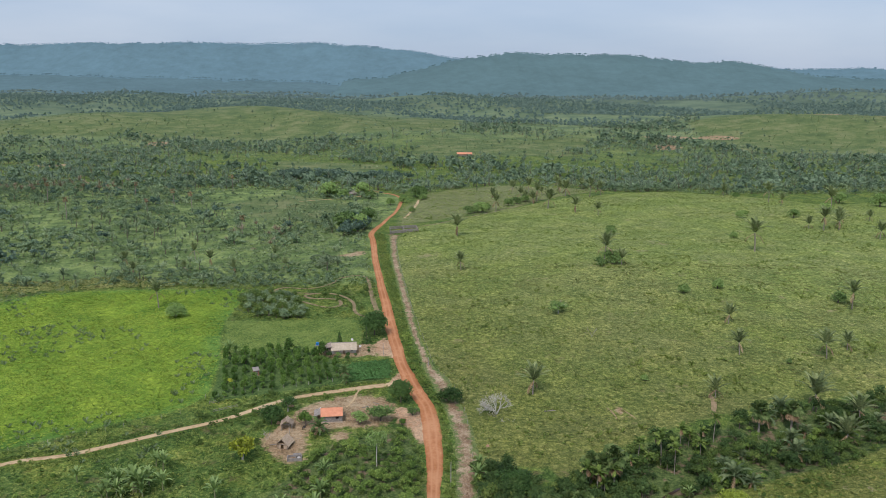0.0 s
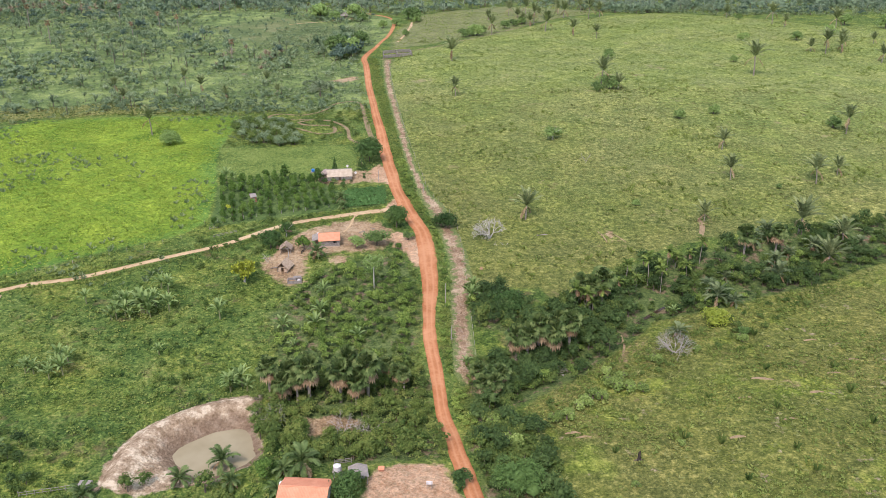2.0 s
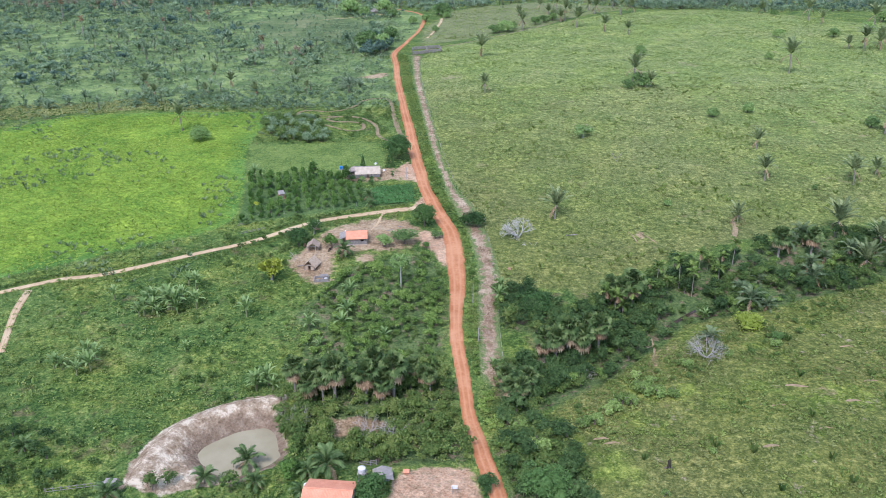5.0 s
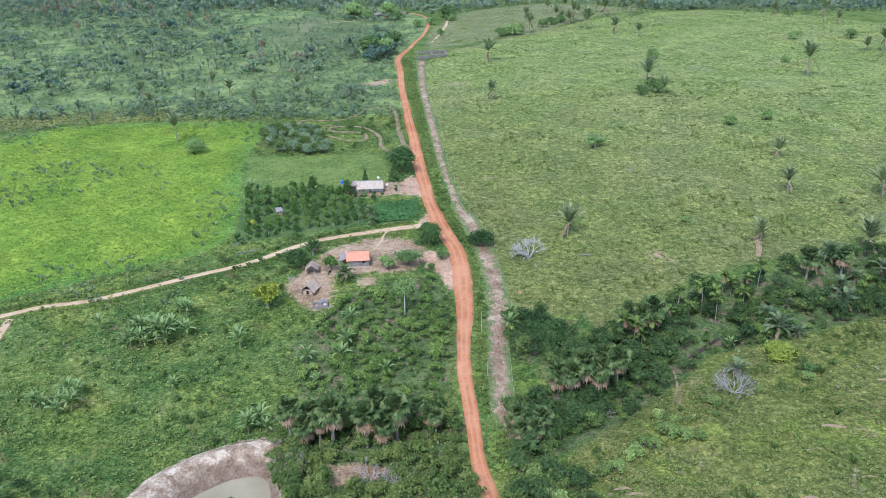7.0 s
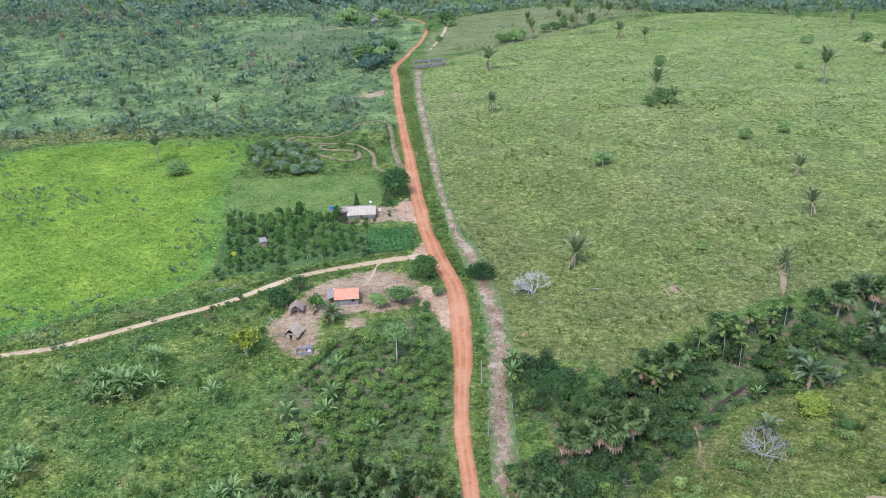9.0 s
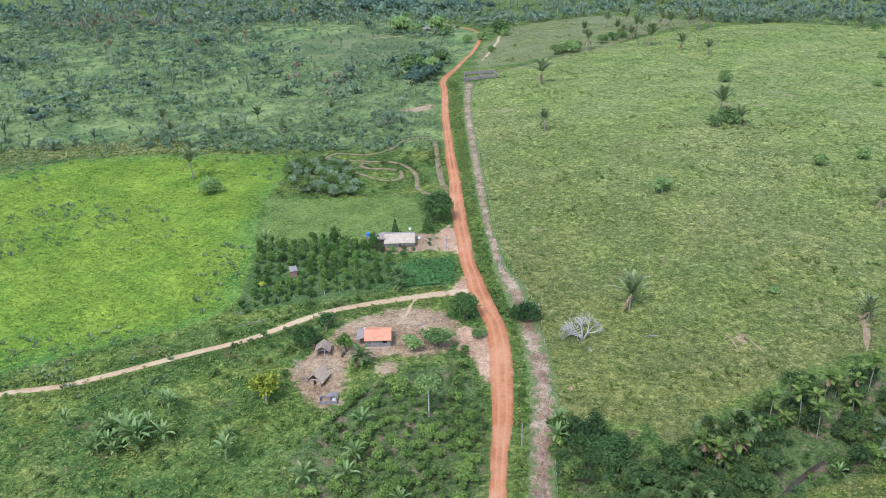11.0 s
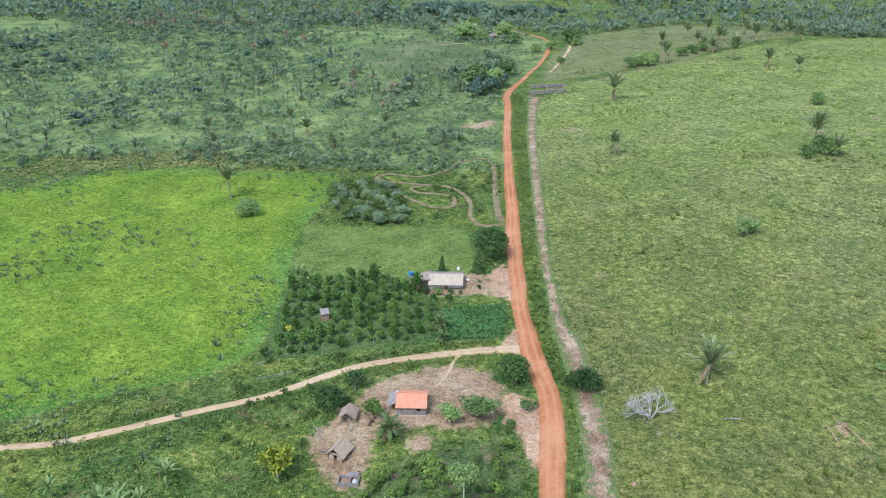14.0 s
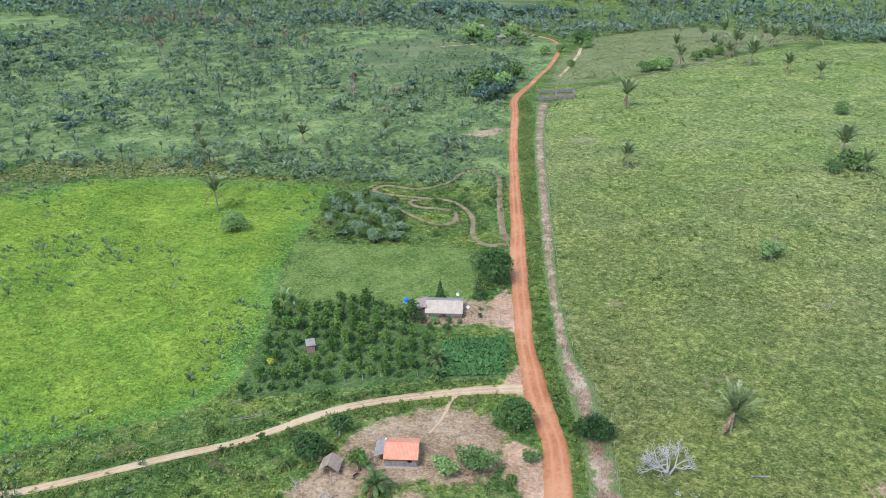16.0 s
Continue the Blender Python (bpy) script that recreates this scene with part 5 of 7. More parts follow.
one(broadleaf("roadside_tree", 215, 7.0, (6.0, 5.5, 4.6), 4300, 0.27, "broad green tree beside the dirt road", "tree", TREE, 14), 16, 130)
one(broadleaf("house_tree", 216, 6.5, (3.4, 3.4, 3.6), 1800, 0.30, "leafy tree beside the tiled house", "tree", TREE, 10), -16.6, 127.5)
one(broadleaf("round_bush", 217, 4.0, (2.0, 2.0, 2.1), 936, 0.25, "round bright green bush near the pond", "bush", ORCHARD_LEAF, 7), -33.5, 133.8)
one(broadleaf("roadside_bush", 218, 4.0, (2.4, 2.2, 2.4), 936, 0.29, "green bush between yard and road", "bush", TREE, 8), 5.0, 131.5)
b = broadleaf("pasture_bush", 220, 4.2, (2.9, 2.7, 2.6), 980, 0.36, "rounded grey-green bush in the pasture", "bush", BUSH_LEAF, 8)
b2 = broadleaf("pasture_bush", 221, 4.6, (3.6, 3.3, 2.9), 1200, 0.38, "spreading green bush in the pasture", "bush", BUSH_LEAF, 9)
put_all([b, b2], [(107, 367), (100.7, 504, 1.2), (124.5, 375), (85, 417, 1.3), (171.6, 358, 1.2), (78, 412, 0.9), (231, 667, 1.3), (201, 567), (172, 496), (237, 569), (122.8, 288, 0.5), (268, 590, 1.4), (68, 272, 0.6), (-19, 678, 1.7), (-16, 668, 1.3), (-23, 688, 1.2), (-22.4, 604, 0.9), (-31, 650, 1.0), (-40, 640, 1.2), (-62, 530, 1.9), (-55, 545, 2.1), (-50, 560, 1.9), (-56, 515, 1.6), (-52, 530, 1.8), (-60, 548, 1.7), (-66, 690, 2.2), (-80, 676, 2.0), (-92, 684, 2.4), (-58, 672, 1.9), (18, 594, 1.2), (22, 598, 1.3), (27, 601, 1.3), (32.6, 611, 1.2), (56, 645, 1.1), (63, 652, 1.2), (49, 634, 1.0), (300, 640, 1.8), (322, 622, 1.9)], "bushes on the pasture", 5, 0.85, 1.1)
one(broadleaf("feathery_tree", 222, 6.5, (4.6, 4.2, 3.6), 684, 0.36, "thin feathery grey-green tree in the pasture", "tree", BUSH_LEAF, 9, bark=DEADWOOD), 48, 342)


BANK_LEAF = leafy("bank_leaves", (0.13, 0.215, 0.054), (0.234, 0.338, 0.084), (0.39, 0.481, 0.144))
put_all([broadleaf("bank_bush", 223, 2.6, (1.7, 1.6, 1.5), 620, 0.27, "bright green rounded bush on the creek bank", "bush", BANK_LEAF, 6)], [(28, 152), (33.2, 157.3), (40.6, 164, 1.4), (43.5, 163.2, 1.2), (46.9, 162.7, 1.1), (40.2, 171.6), (35, 160), (15.7, 142.8, 1.5), (12.2, 151.2, 1.3), (31, 156, 0.8), (77, 186, 0.9), (40.3, 165.8, 1.1), (25.6, 151.4), (37, 160, 0.8), (43, 168.5, 0.8), (49.9, 141, 0.6), (37.8, 128.8, 0.6), (29, 154, 0.7), (53, 176, 0.9), (64, 181, 0.7)], "bushes on the creek bank", 13)


def conifer(x, y, tall):
    e = thing("conifer", x, y, "small dark green cone-shaped garden conifer", "tree", "garden conifers")
    g, p = np.random.default_rng(int(abs(x * 10))), Plant()
    limb(p, (0, 0, -0.3), (0, 0, tall * 0.9), 0.12, 0.03, 6, 0)
    part("trunk", p, BARK, e)
    p = Plant()
    n = 420
    z = 1 - np.sqrt(g.uniform(0, 1, n))
    a = g.uniform(0, 6.28, n)
    r = tall * 0.24 * (1.02 - z) * g.uniform(0.75, 1.1, n)
    d = np.stack([np.cos(a), np.sin(a), np.full(n, 0.3)], 1)
    leaves(p, g, np.stack([np.cos(a) * r, np.sin(a) * r, 0.3 + z * tall], 1), d, 0.32)
    part("crown", p, TREE, e)


conifer(-28.6, 306.8, 7.4)
conifer(-38.6, 305.2, 5.6)


def branching(p, g, base, way, length, r, depth, mat=0, bend=0.55):
    tip = base + way * length
    limb(p, base, tip, r, r * 0.62, 6 if depth > 2 else 4, mat)
    if depth == 0:
        return
    for k in range(3 if depth > 1 else 2):
        d = unit(way + g.normal(size=3) * bend + np.array([0, 0, 0.08]))
        branching(p, g, base + way * length * g.uniform(0.6, 1.0), d, length * g.uniform(0.62, 0.85), r * 0.58, depth - 1, mat, bend)


def dead_tree(x, y, seed, length, depth, stems, label, rise=0.9, r=0.22, wood=None):
    g, p = np.random.default_rng(seed), Plant()
    for k in range(stems):
        a = k * 6.28 / stems + g.uniform(-0.3, 0.3)
        branching(p, g, np.array([0.0, 0, -0.2]), unit(np.array([np.cos(a) * 0.8, np.sin(a) * 0.8, rise])), length, r, depth)
    ob = new("dead_tree", mesh_from(p, "dead_tree", wood or DEADWOOD))
    ob.matrix_basis = at(x, y)
    tagged(ob, label, "dead tree")


dead_tree(16.5, 246.5, 4, 2.9, 5, 4, "bleached leafless dead tree in the pasture", 1.5, 0.26, PALETRUNK)
dead_tree(58.5, 180.5, 5, 2.7, 4, 9, "grey leafless thicket of dry branches", 0.6, 0.1)
dead_tree(24, 175.6, 6, 1.8, 3, 6, "pale fallen dry branches by the creek", 0.35, 0.1)
dead_tree(28.5, 175.6, 16, 1.7, 3, 6, "pale fallen dry branches by the creek", 0.35, 0.1)
dead_tree(-20, 152, 7, 1.9, 4, 6, "grey leafless shrub among the scrub", 0.8, 0.09)
dead_tree(-34.5, 151, 8, 2.0, 4, 5, "grey leafless shrub beside the pond", 0.8, 0.09)
dead_tree(-15, 151.5, 9, 1.7, 4, 5, "grey leafless shrub among the scrub", 0.8, 0.09)
dead_tree(-50.5, 230, 10, 1.6, 2, 3, "bare dead sapling in the farmyard", 1.4, 0.08)
dead_tree(20, 241.5, 13, 1.5, 2, 2, "pale broken branch lying in the grass", 0.1, 0.09, PALETRUNK)
dead_tree(57.5, 315, 12, 2.4, 2, 2, "thin bare sapling in the pasture", 2.2, 0.07)


SNAG = palm("dying_palm", 185, 12.0, 9, 2.6, "tall pale dying palm above the woods", "palm", DRY, 6, 1.9, 0.6, 0.1, 1.0, 0.6, 0.2)
put_all([SNAG], [(-196.6, 616), (-205, 583), (-243, 667), (-250, 558), (-179, 720), (-178, 597), (-120, 500), (-300, 640)], "dying palms in the woods", 12, 0.8, 1.2)


def log(x, y, turn, length, r):
    ob = new("fallen_log")
    bm = tube(bmesh.new(), (-length / 2, 0, r * 0.6), (length / 2, 0, r * 0.8), r, r * 0.7, 8)
    tube(bm, (length * 0.1, 0, r * 0.7), (length * 0.3, length * 0.2, r * 1.1), r * 0.4, r * 0.2, 6)
    me = bpy.data.meshes.new("fallen_log")
    bm.to_mesh(me)
    bm.free()
    me.materials.append(GREYWOOD)
    scene.collection.objects.unlink(ob)
    ob = new("fallen_log", me)
    ob.matrix_basis = at(x, y, turn)
    tagged(ob, "grey weathered log lying in the grass", "log")


log(33.5, 249.5, 10, 3.5, 0.2)
log(-48, 226, 20, 1.8, 0.15)
log(-43.5, 229.5, 70, 1.6, 0.15)
log(-24, 251, 30, 2.2, 0.14)
log(-21, 254, -20, 1.8, 0.12)


# tall pale-stemmed tree
e = broadleaf("tall_tree", 230, 10.5, (2.7, 2.6, 3.0), 900, 0.34, "tall slender tree with a pale bare trunk", "tree", BUSH_LEAF, 7, 0.13, PALETRUNK)
one(e, -17.7, 213.5)


# ---- bananas ----
def banana_leaf_mesh(seed, rise, length, droop):
    g, p = np.random.default_rng(seed), Plant()
    n = 5
    s = np.linspace(0, 1, n + 1)
    el = rise - droop * s * s
    x = np.concatenate([[0], np.cumsum(np.cos(el[:-1]) * length / n)])
    z = np.concatenate([[0], np.cumsum(np.sin(el[:-1]) * length / n)])
    rib = np.stack([x, 0 * x, z], 1)
    w = 0.25 * np.sin(np.pi * (0.04 + 0.92 * s)) ** 0.5 * g.uniform(0.85, 1.1, n + 1)
    a, b = rib + np.stack([0 * w, w, w * 0.25], 1), rib + np.stack([0 * w, -w, w * 0.25], 1)
    k, m = np.arange(n), n + 1
    p.add(np.concatenate([rib, a, b]), np.concatenate([np.stack([k, k + 1, k + 1 + m, k + m], 1), np.stack([k + 1, k, k + 2 * m, k + 1 + 2 * m], 1)]))
    return mesh_from(p, "leaf", BANANA)


def banana(seed, tall):
    g = np.random.default_rng(seed)
    e = new("banana_plant")
    tagged(e, "banana plant with broad pale green leaves", "banana plant")
    p, top = trunk_plant(tall, 0.16, 0.1, 0.1, seed=seed)
    part("stem", p, plain("banana_stem", (0.16, 0.18, 0.08), (0.28, 0.27, 0.14), 2), e)
    kinds = [banana_leaf_mesh(seed + 1, 1.35, 2.4, 0.9), banana_leaf_mesh(seed + 2, 1.05, 2.7, 1.4), banana_leaf_mesh(seed + 3, 0.65, 2.5, 1.7)]
    for i in range(12):
        ob = part("leaf", kinds[i // 4], BANANA, e)
        ob.matrix_basis = Matrix.Translation(top) @ pose(0, 0, 0, 0, 0, math.degrees(i * 2.4) + g.uniform(-15, 15))
    return e


g = random.Random(7)
spots = [(-79 + g.uniform(-7, 6), 200.5 + g.uniform(-5, 6), g.uniform(0.9, 1.35)) for _ in range(17)]
spots += [(-92 + g.uniform(-6, 6), 171 + g.uniform(-3, 4), g.uniform(0.8, 1.1)) for _ in range(9)]
spots += [(-45 + g.uniform(-2.5, 2.5), 165 + g.uniform(-1.5, 1.5), g.uniform(0.8, 1.1)) for _ in range(5)]
spots += [(-77, 213, 1.2), (-74.5, 211, 1.1), (-31.3, 209, 1.2), (-57, 197, 1.1), (-58.7, 203.6, 0.8), (-30.6, 197.8, 1.1), (-39.7, 191.7, 1.15), (-31.3, 191.8, 1.0), (-35.5, 183, 0.9), (-71.3, 200.6, 1.1), (-47.2, 166, 1.1), (-76.5, 292.5, 1.2), (-74.5, 293.5, 1.1), (-95, 205, 0.9), (7, 175, 0.8), (10, 212, 0.9), (11.5, 209, 0.9), (9.5, 206, 1.0), (64, 203, 0.9), (-20, 186, 0.9), (-68, 180, 0.8)]
put_all([banana(300, 1.9), banana(310, 1.4)], spots, "banana plants", 8, 0.95, 1.05)


# ---- orchard ----
ORCH = [broadleaf("orchard_tree", 320 + k, t, (r * 0.95, r * 0.95, t * 0.62), 380, 0.25, "small dark green fruit tree in the orchard", "fruit tree", ORCHARD_LEAF, 6, 0.07) for k, (t, r) in enumerate(((2.9, 1.15), (2.5, 1.0), (3.4, 1.25), (2.2, 0.85)))]
spots, g = [], random.Random(9)
for i in range(-14, 16):
    for j in range(-7, 10):
        x, y = -55 + i * 3.1 * 0.975 - j * 3.4 * 0.22, 276 + j * 3.4 * 0.975 + i * 3.1 * 0.22
        x, y = x + g.uniform(-0.5, 0.5), y + g.uniform(-0.5, 0.5)
        if float(inside(ORCHARD, np.float64(x), np.float64(y))) > 1.3 and not (abs(x + 63.5) < 2.5 and abs(y - 276) < 3):
            spots.append((x, y, 1.0 + (g.uniform(0.0, 0.35) if y > 285 + 0.25 * (x + 55) else 0.0)))
put_all(ORCH, spots, "orchard trees", 10, 0.85, 1.28)
put_all([broadleaf("garden_tree", 330, 4.0, (2.0, 2.0, 2.3), 900, 0.26, "leafy tree in front of the white farmhouse", "tree", TREE, 8), broadleaf("garden_tree", 331, 3.6, (2.1, 2.0, 1.9), 800, 0.26, "lighter leafy tree behind the orchard", "tree", BUSH_LEAF, 8)], [(-40.8, 292.5, 0.85), (-37.6, 293, 0.8), (-34, 293.3, 0.9), (-31.5, 293.6, 0.8), (-38, 289.5), (-43.5, 292), (-47, 294), (-46, 290), (-50, 296, 1.2), (-53, 299, 1.3), (-58, 301), (-50, 291), (-27, 297, 0.8), (-27.3, 300.5, 0.7), (-34, 290, 0.9), (-61, 284, 1.1), (-64.5, 281, 1.0), (-67, 278.5, 0.8)], "trees round the farmhouse", 11, 0.62, 0.92)
one(broadleaf("yellow_bush", 340, 2.6, (1.1, 1.1, 1.2), 324, 0.25, "small yellow-leaved fruit tree in the orchard", "fruit tree", YELLOW_LEAF, 5, 0.07), -70.5, 268)


# ---- houses ----
def pitched(bm, x0, x1, y0, y1, z_low, z_high, ribs, thick=0.08):
    """One roof slope from y0 (low) to y1 (high), laid in raised rows."""
    n = ribs * 2
    xs = [x0 + (x1 - x0) * i / n for i in range(n + 1)]
    rows = []
    for y, z in ((y0, z_low), (y1, z_high)):
        rows.append([bm.verts.new((x, y, z + (0.05 if i % 2 else 0.0))) for i, x in enumerate(xs)])
    low = [[bm.verts.new((v.co.x, v.co.y, v.co.z - thick)) for v in r] for r in rows]
    for i in range(n):
        bm.faces.new((rows[0][i], rows[0][i + 1], rows[1][i + 1], rows[1][i]))
        bm.faces.new((low[0][i + 1], low[0][i], low[1][i], low[1][i + 1]))
        bm.faces.new((low[0][i], low[0][i + 1], rows[0][i + 1], rows[0][i]))
        bm.faces.new((rows[1][i], rows[1][i + 1], low[1][i + 1], low[1][i]))
    for i in (0, n):
        q = (rows[0][i], rows[1][i], low[1][i], low[0][i])
        bm.faces.new(q if i == 0 else q[::-1])
    return bm


def slope(parent, name, material, x0, x1, y0, y1, z0, z1, ribs, label="", turn=0):
    ob = part(name, pitched(bmesh.new(), x0, x1, y0, y1, z0, z1, ribs), material, parent, label)
    ob.matrix_basis = pose(0, 0, 0, 0, 0, turn)
    return ob


def gable(x, y0, y1, z0, z1, thick=0.12):
    bm = bmesh.new()
    a = [bm.verts.new((x, y, z)) for y, z in ((y0, z0), (y1, z0), ((y0 + y1) / 2, z1))]
    b = [bm.verts.new((x + thick, v.co.y, v.co.z)) for v in a]
    bm.faces.new(a[::-1])
    bm.faces.new(b)
    for i in range(3):
        bm.faces.new((a[i], a[(i + 1) % 3], b[(i + 1) % 3], b[i]))
    return bm


def plank_wall(x0, x1, y, z0, z1, width=0.22, hole=None, seed=0):
    """Upright boards side by side along x at y, with a window hole through them."""
    g, bm, x = random.Random(seed), bmesh.new(), x0
    while x < x1 - 0.02:
        w = min(width * g.uniform(0.85, 1.15), x1 - x)
        d = g.uniform(-0.02, 0.02)
        if hole and x + w > hole[0] and x < hole[1]:
            box(bm, x, y + d, z0, x + w - 0.02, y + d + 0.05, hole[2])
            box(bm, x, y + d, hole[3], x + w - 0.02, y + d + 0.05, z1)
        else:
            box(bm, x, y + d, z0, x + w - 0.02, y + d + 0.05, z1 + g.uniform(-0.02, 0.0))
        x += w
    return bm


def wooden_house(x, y, turn):
    e = thing("wooden_house", x, y, "small grey plank house with a bright orange tiled roof", "house", turn=turn)
    w, d, hh, r = 3.0, 3.0, 2.2, 3.35
    part("footing", box(bmesh.new(), -w - 0.25, -d - 0.35, -0.6, w + 0.25, d + 0.25, 0.12, 0.04), plain("earth_footing", (0.36, 0.27, 0.18), (0.50, 0.40, 0.29), 1), e)
    fw = part("front_wall", box(bmesh.new(), -w, -d + 0.06, hh - 0.12, w, -d + 0.14, hh), GREYWOOD, e, "weathered upright boards")
    g, xx = random.Random(1), -w
    while xx < w - 0.05:
        bw = min(0.25 * g.uniform(0.85, 1.15), w - xx)
        lo = 0.1
        if xx + bw > 1.3 and xx < 1.95:
            part("board", box(bmesh.new(), xx, -d - 0.01, 1.76, xx + bw - 0.02, -d + 0.04, hh), GREYWOOD, fw)
            part("board", box(bmesh.new(), xx, -d - 0.01, lo, xx + bw - 0.02, -d + 0.04, 1.04), GREYWOOD, fw)
        else:
            dd = g.uniform(-0.02, 0.02)
            part("board", box(bmesh.new(), xx, -d + dd, lo, xx + bw - 0.02, -d + dd + 0.05, hh), GREYWOOD, fw)
        xx += bw
    part("back_wall", plank_wall(-w, w, d, 0.1, hh, seed=2), GREYWOOD, e)
    for sx, nm in ((-1, "side_wall"), (1, "side_wall")):
        bm = plank_wall(-d, d, 0, 0.1, hh, seed=3 + sx)
        ob = part(nm, bm, GREYWOOD, e)
        ob.matrix_basis = pose(sx * w, 0, 0, 0, 0, 90)
        part("gable", gable(sx * w - 0.06, -d, d, hh, r - 0.12), GREYWOOD, e)
    # Solid near-black block: the darkness behind the window is put into its colour.
    part("room", box(bmesh.new(), -w + 0.1, -d + 0.15, 0.13, w - 0.1, d - 0.1, hh - 0.05), DARK, e, "near-black block painted as the unlit interior")
    bm = bmesh.new()
    for a in ((1.25, 1.0, 2.0, 1.05), (1.25, 1.75, 2.0, 1.82), (1.25, 1.05, 1.31, 1.75), (1.94, 1.05, 2.0, 1.75)):
        box(bm, a[0], -d - 0.05, a[1], a[2], -d + 0.04, a[3])
    part("window_frame", bm, GREYWOOD, e)
    slope(e, "roof_front", ROOF, -w - 0.3, w + 0.35, -d - 0.45, 0, hh - 0.15, r, 26, "bright orange clay tiles")
    slope(e, "roof_back", ROOF, -w - 0.35, w + 0.3, -d - 0.45, 0, hh - 0.15, r, 26, turn=180)
    part("ridge", beam((-w - 0.3, 0, r + 0.03), (w + 0.35, 0, r + 0.03), 0.13, 8), ROOF, e)
    ob = part("lean_to_roof", pitched(bmesh.new(), -3.0, 2.2, -2.2, 0, 1.75, 2.5, 14), SHEET, e, "grey sheet lean-to roof")
    ob.matrix_basis = pose(-w - 0.02, 0, 0, 0, 0, -90)
    for yy in (-2.0, 0.2, 2.7):
        part("post", beam((-w - 2.0, yy, -0.3), (-w - 2.0, yy, 1.8), 0.07), GREYWOOD, e)
    part("water_drum", tube(bmesh.new(), (-w - 0.3, 2.2, 2.35), (-w - 0.3, 2.2, 2.75), 0.25, 0.2, 10), WHITE, e, "small white drum")


wooden_house(-33.5, 242.3, 8)


def thatched_hut(x, y, turn, w, d, eave, top, material, label, walls=False):
    e = thing("thatched_hut", x, y, label, "hut", "thatched huts", turn)
    g = np.random.default_rng(int(w * 100))
    for sgn in (-1, 1):
        p = Plant()
        rows, cols = 5, 18
        for i in range(rows):
            s0, s1 = i / rows, (i + 1.35) / rows
            for j in range(cols):
                y0, y1 = -d + 2 * d * j / cols, -d + 2 * d * (j + 1.15) / cols
                jig = g.uniform(-0.06, 0.06, 4)
                zt, zb = top + (eave - top) * s0, top + (eave - top) * min(s1, 1.12)
                lift = 0.05 * (rows - i) / rows + g.uniform(0, 0.05)
                q = [(sgn * w * s0, y0, zt), (sgn * w * s0, y1, zt), (sgn * w * min(s1, 1.12) + jig[0], y1 + jig[1], zb + lift + jig[2]), (sgn * w * min(s1, 1.12) + jig[0], y0 + jig[1], zb + lift + jig[3])]
                p.add(q, [(0, 1, 2, 3)])
                p.add([(a, b, c - 0.09) for a, b, c in q], [(3, 2, 1, 0)])
        part("thatch_slope", p, material, e)
    part("ridge_pole", beam((0, -d - 0.1, top + 0.02), (0, d + 0.15, top + 0.02), 0.1), material, e)
    for sx in (-1, 1):
        for yy in (-d * 0.85, 0, d * 0.85):
            part("post", beam((sx * w * 0.8, yy, -0.3), (sx * w * 0.8, yy, eave + (top - eave) * 0.22), 0.06), GREYWOOD, e)
    for yy in (-d * 0.85, d * 0.85):
        part("tie_beam", beam((-w * 0.85, yy, eave + 0.25), (w * 0.85, yy, eave + 0.25), 0.05), GREYWOOD, e)
    if walls:
        for sx in (-1, 1):
            ob = part("wall", plank_wall(-d * 0.85, d * 0.85, 0, 0.0, eave + 0.2, 0.12, seed=5), material, e)
            ob.matrix_basis = pose(sx * w * 0.78, 0, 0, 0, 0, 90)
        for k in (-1, 1):
            part("end_wall", plank_wall(-w * 0.75, w * 0.75, k * d * 0.8, 0, eave + 0.55, 0.12, (-0.3, 0.35, 0.0, eave + 0.2) if k < 0 else None, seed=6), material, e)


thatched_hut(-45.9, 236.2, 4, 1.8, 1.9, 1.5, 2.9, THATCH, "open grey thatched hut on posts in the farmyard")
thatched_hut(-44.6, 225.2, -12, 1.9, 2.3, 1.1, 3.0, NEW_THATCH, "low hut with pale new thatch", True)


def motorbike(x, y, turn):
    e = thing("motorbike", x, y, "dark motorbike parked beside the huts", "motorbike", turn=turn)
    for sx in (-0.62, 0.62):
        ring = part("wheel", ring_tube(0.24, 0.06), DARK, e)
        ring.matrix_basis = pose(sx, 0, 0.3, 90, 0, 0)
        part("spokes", beam((-0.2, 0, 0), (0.2, 0, 0), 0.02), WHITE, ring)
    part("engine", box(bmesh.new(), -0.2, -0.11, 0.28, 0.2, 0.11, 0.58, 0.04), GREYWOOD, e)
    part("fuel_tank", box(bmesh.new(), -0.05, -0.13, 0.6, 0.35, 0.13, 0.85, 0.08), DARK, e)
    part("seat", box(bmesh.new(), -0.75, -0.12, 0.68, -0.05, 0.12, 0.8, 0.05), DARK, e)
    part("fork", beam((0.62, 0, 0.3), (0.4, 0, 0.98), 0.04), DARK, e)
    part("handlebar", beam((0.38, -0.35, 1.0), (0.38, 0.35, 1.0), 0.025), DARK, e)


def ring_tube(r, t):
    p = Plant()
    k, m = 14, 6
    a, b = np.meshgrid(np.arange(k) * 2 * np.pi / k, np.arange(m) * 2 * np.pi / m, indexing="ij")
    co = np.stack([(r + t * np.cos(b)) * np.cos(a), (r + t * np.cos(b)) * np.sin(a), t * np.sin(b)], -1).reshape(-1, 3)
    i, j = np.meshgrid(np.arange(k), np.arange(m), indexing="ij")
    p.add(co, np.stack([i * m + j, (i + 1) % k * m + j, (i + 1) % k * m + (j + 1) % m, i * m + (j + 1) % m], -1).reshape(-1, 4))
    return p


motorbike(-40.8, 235.3, 70)


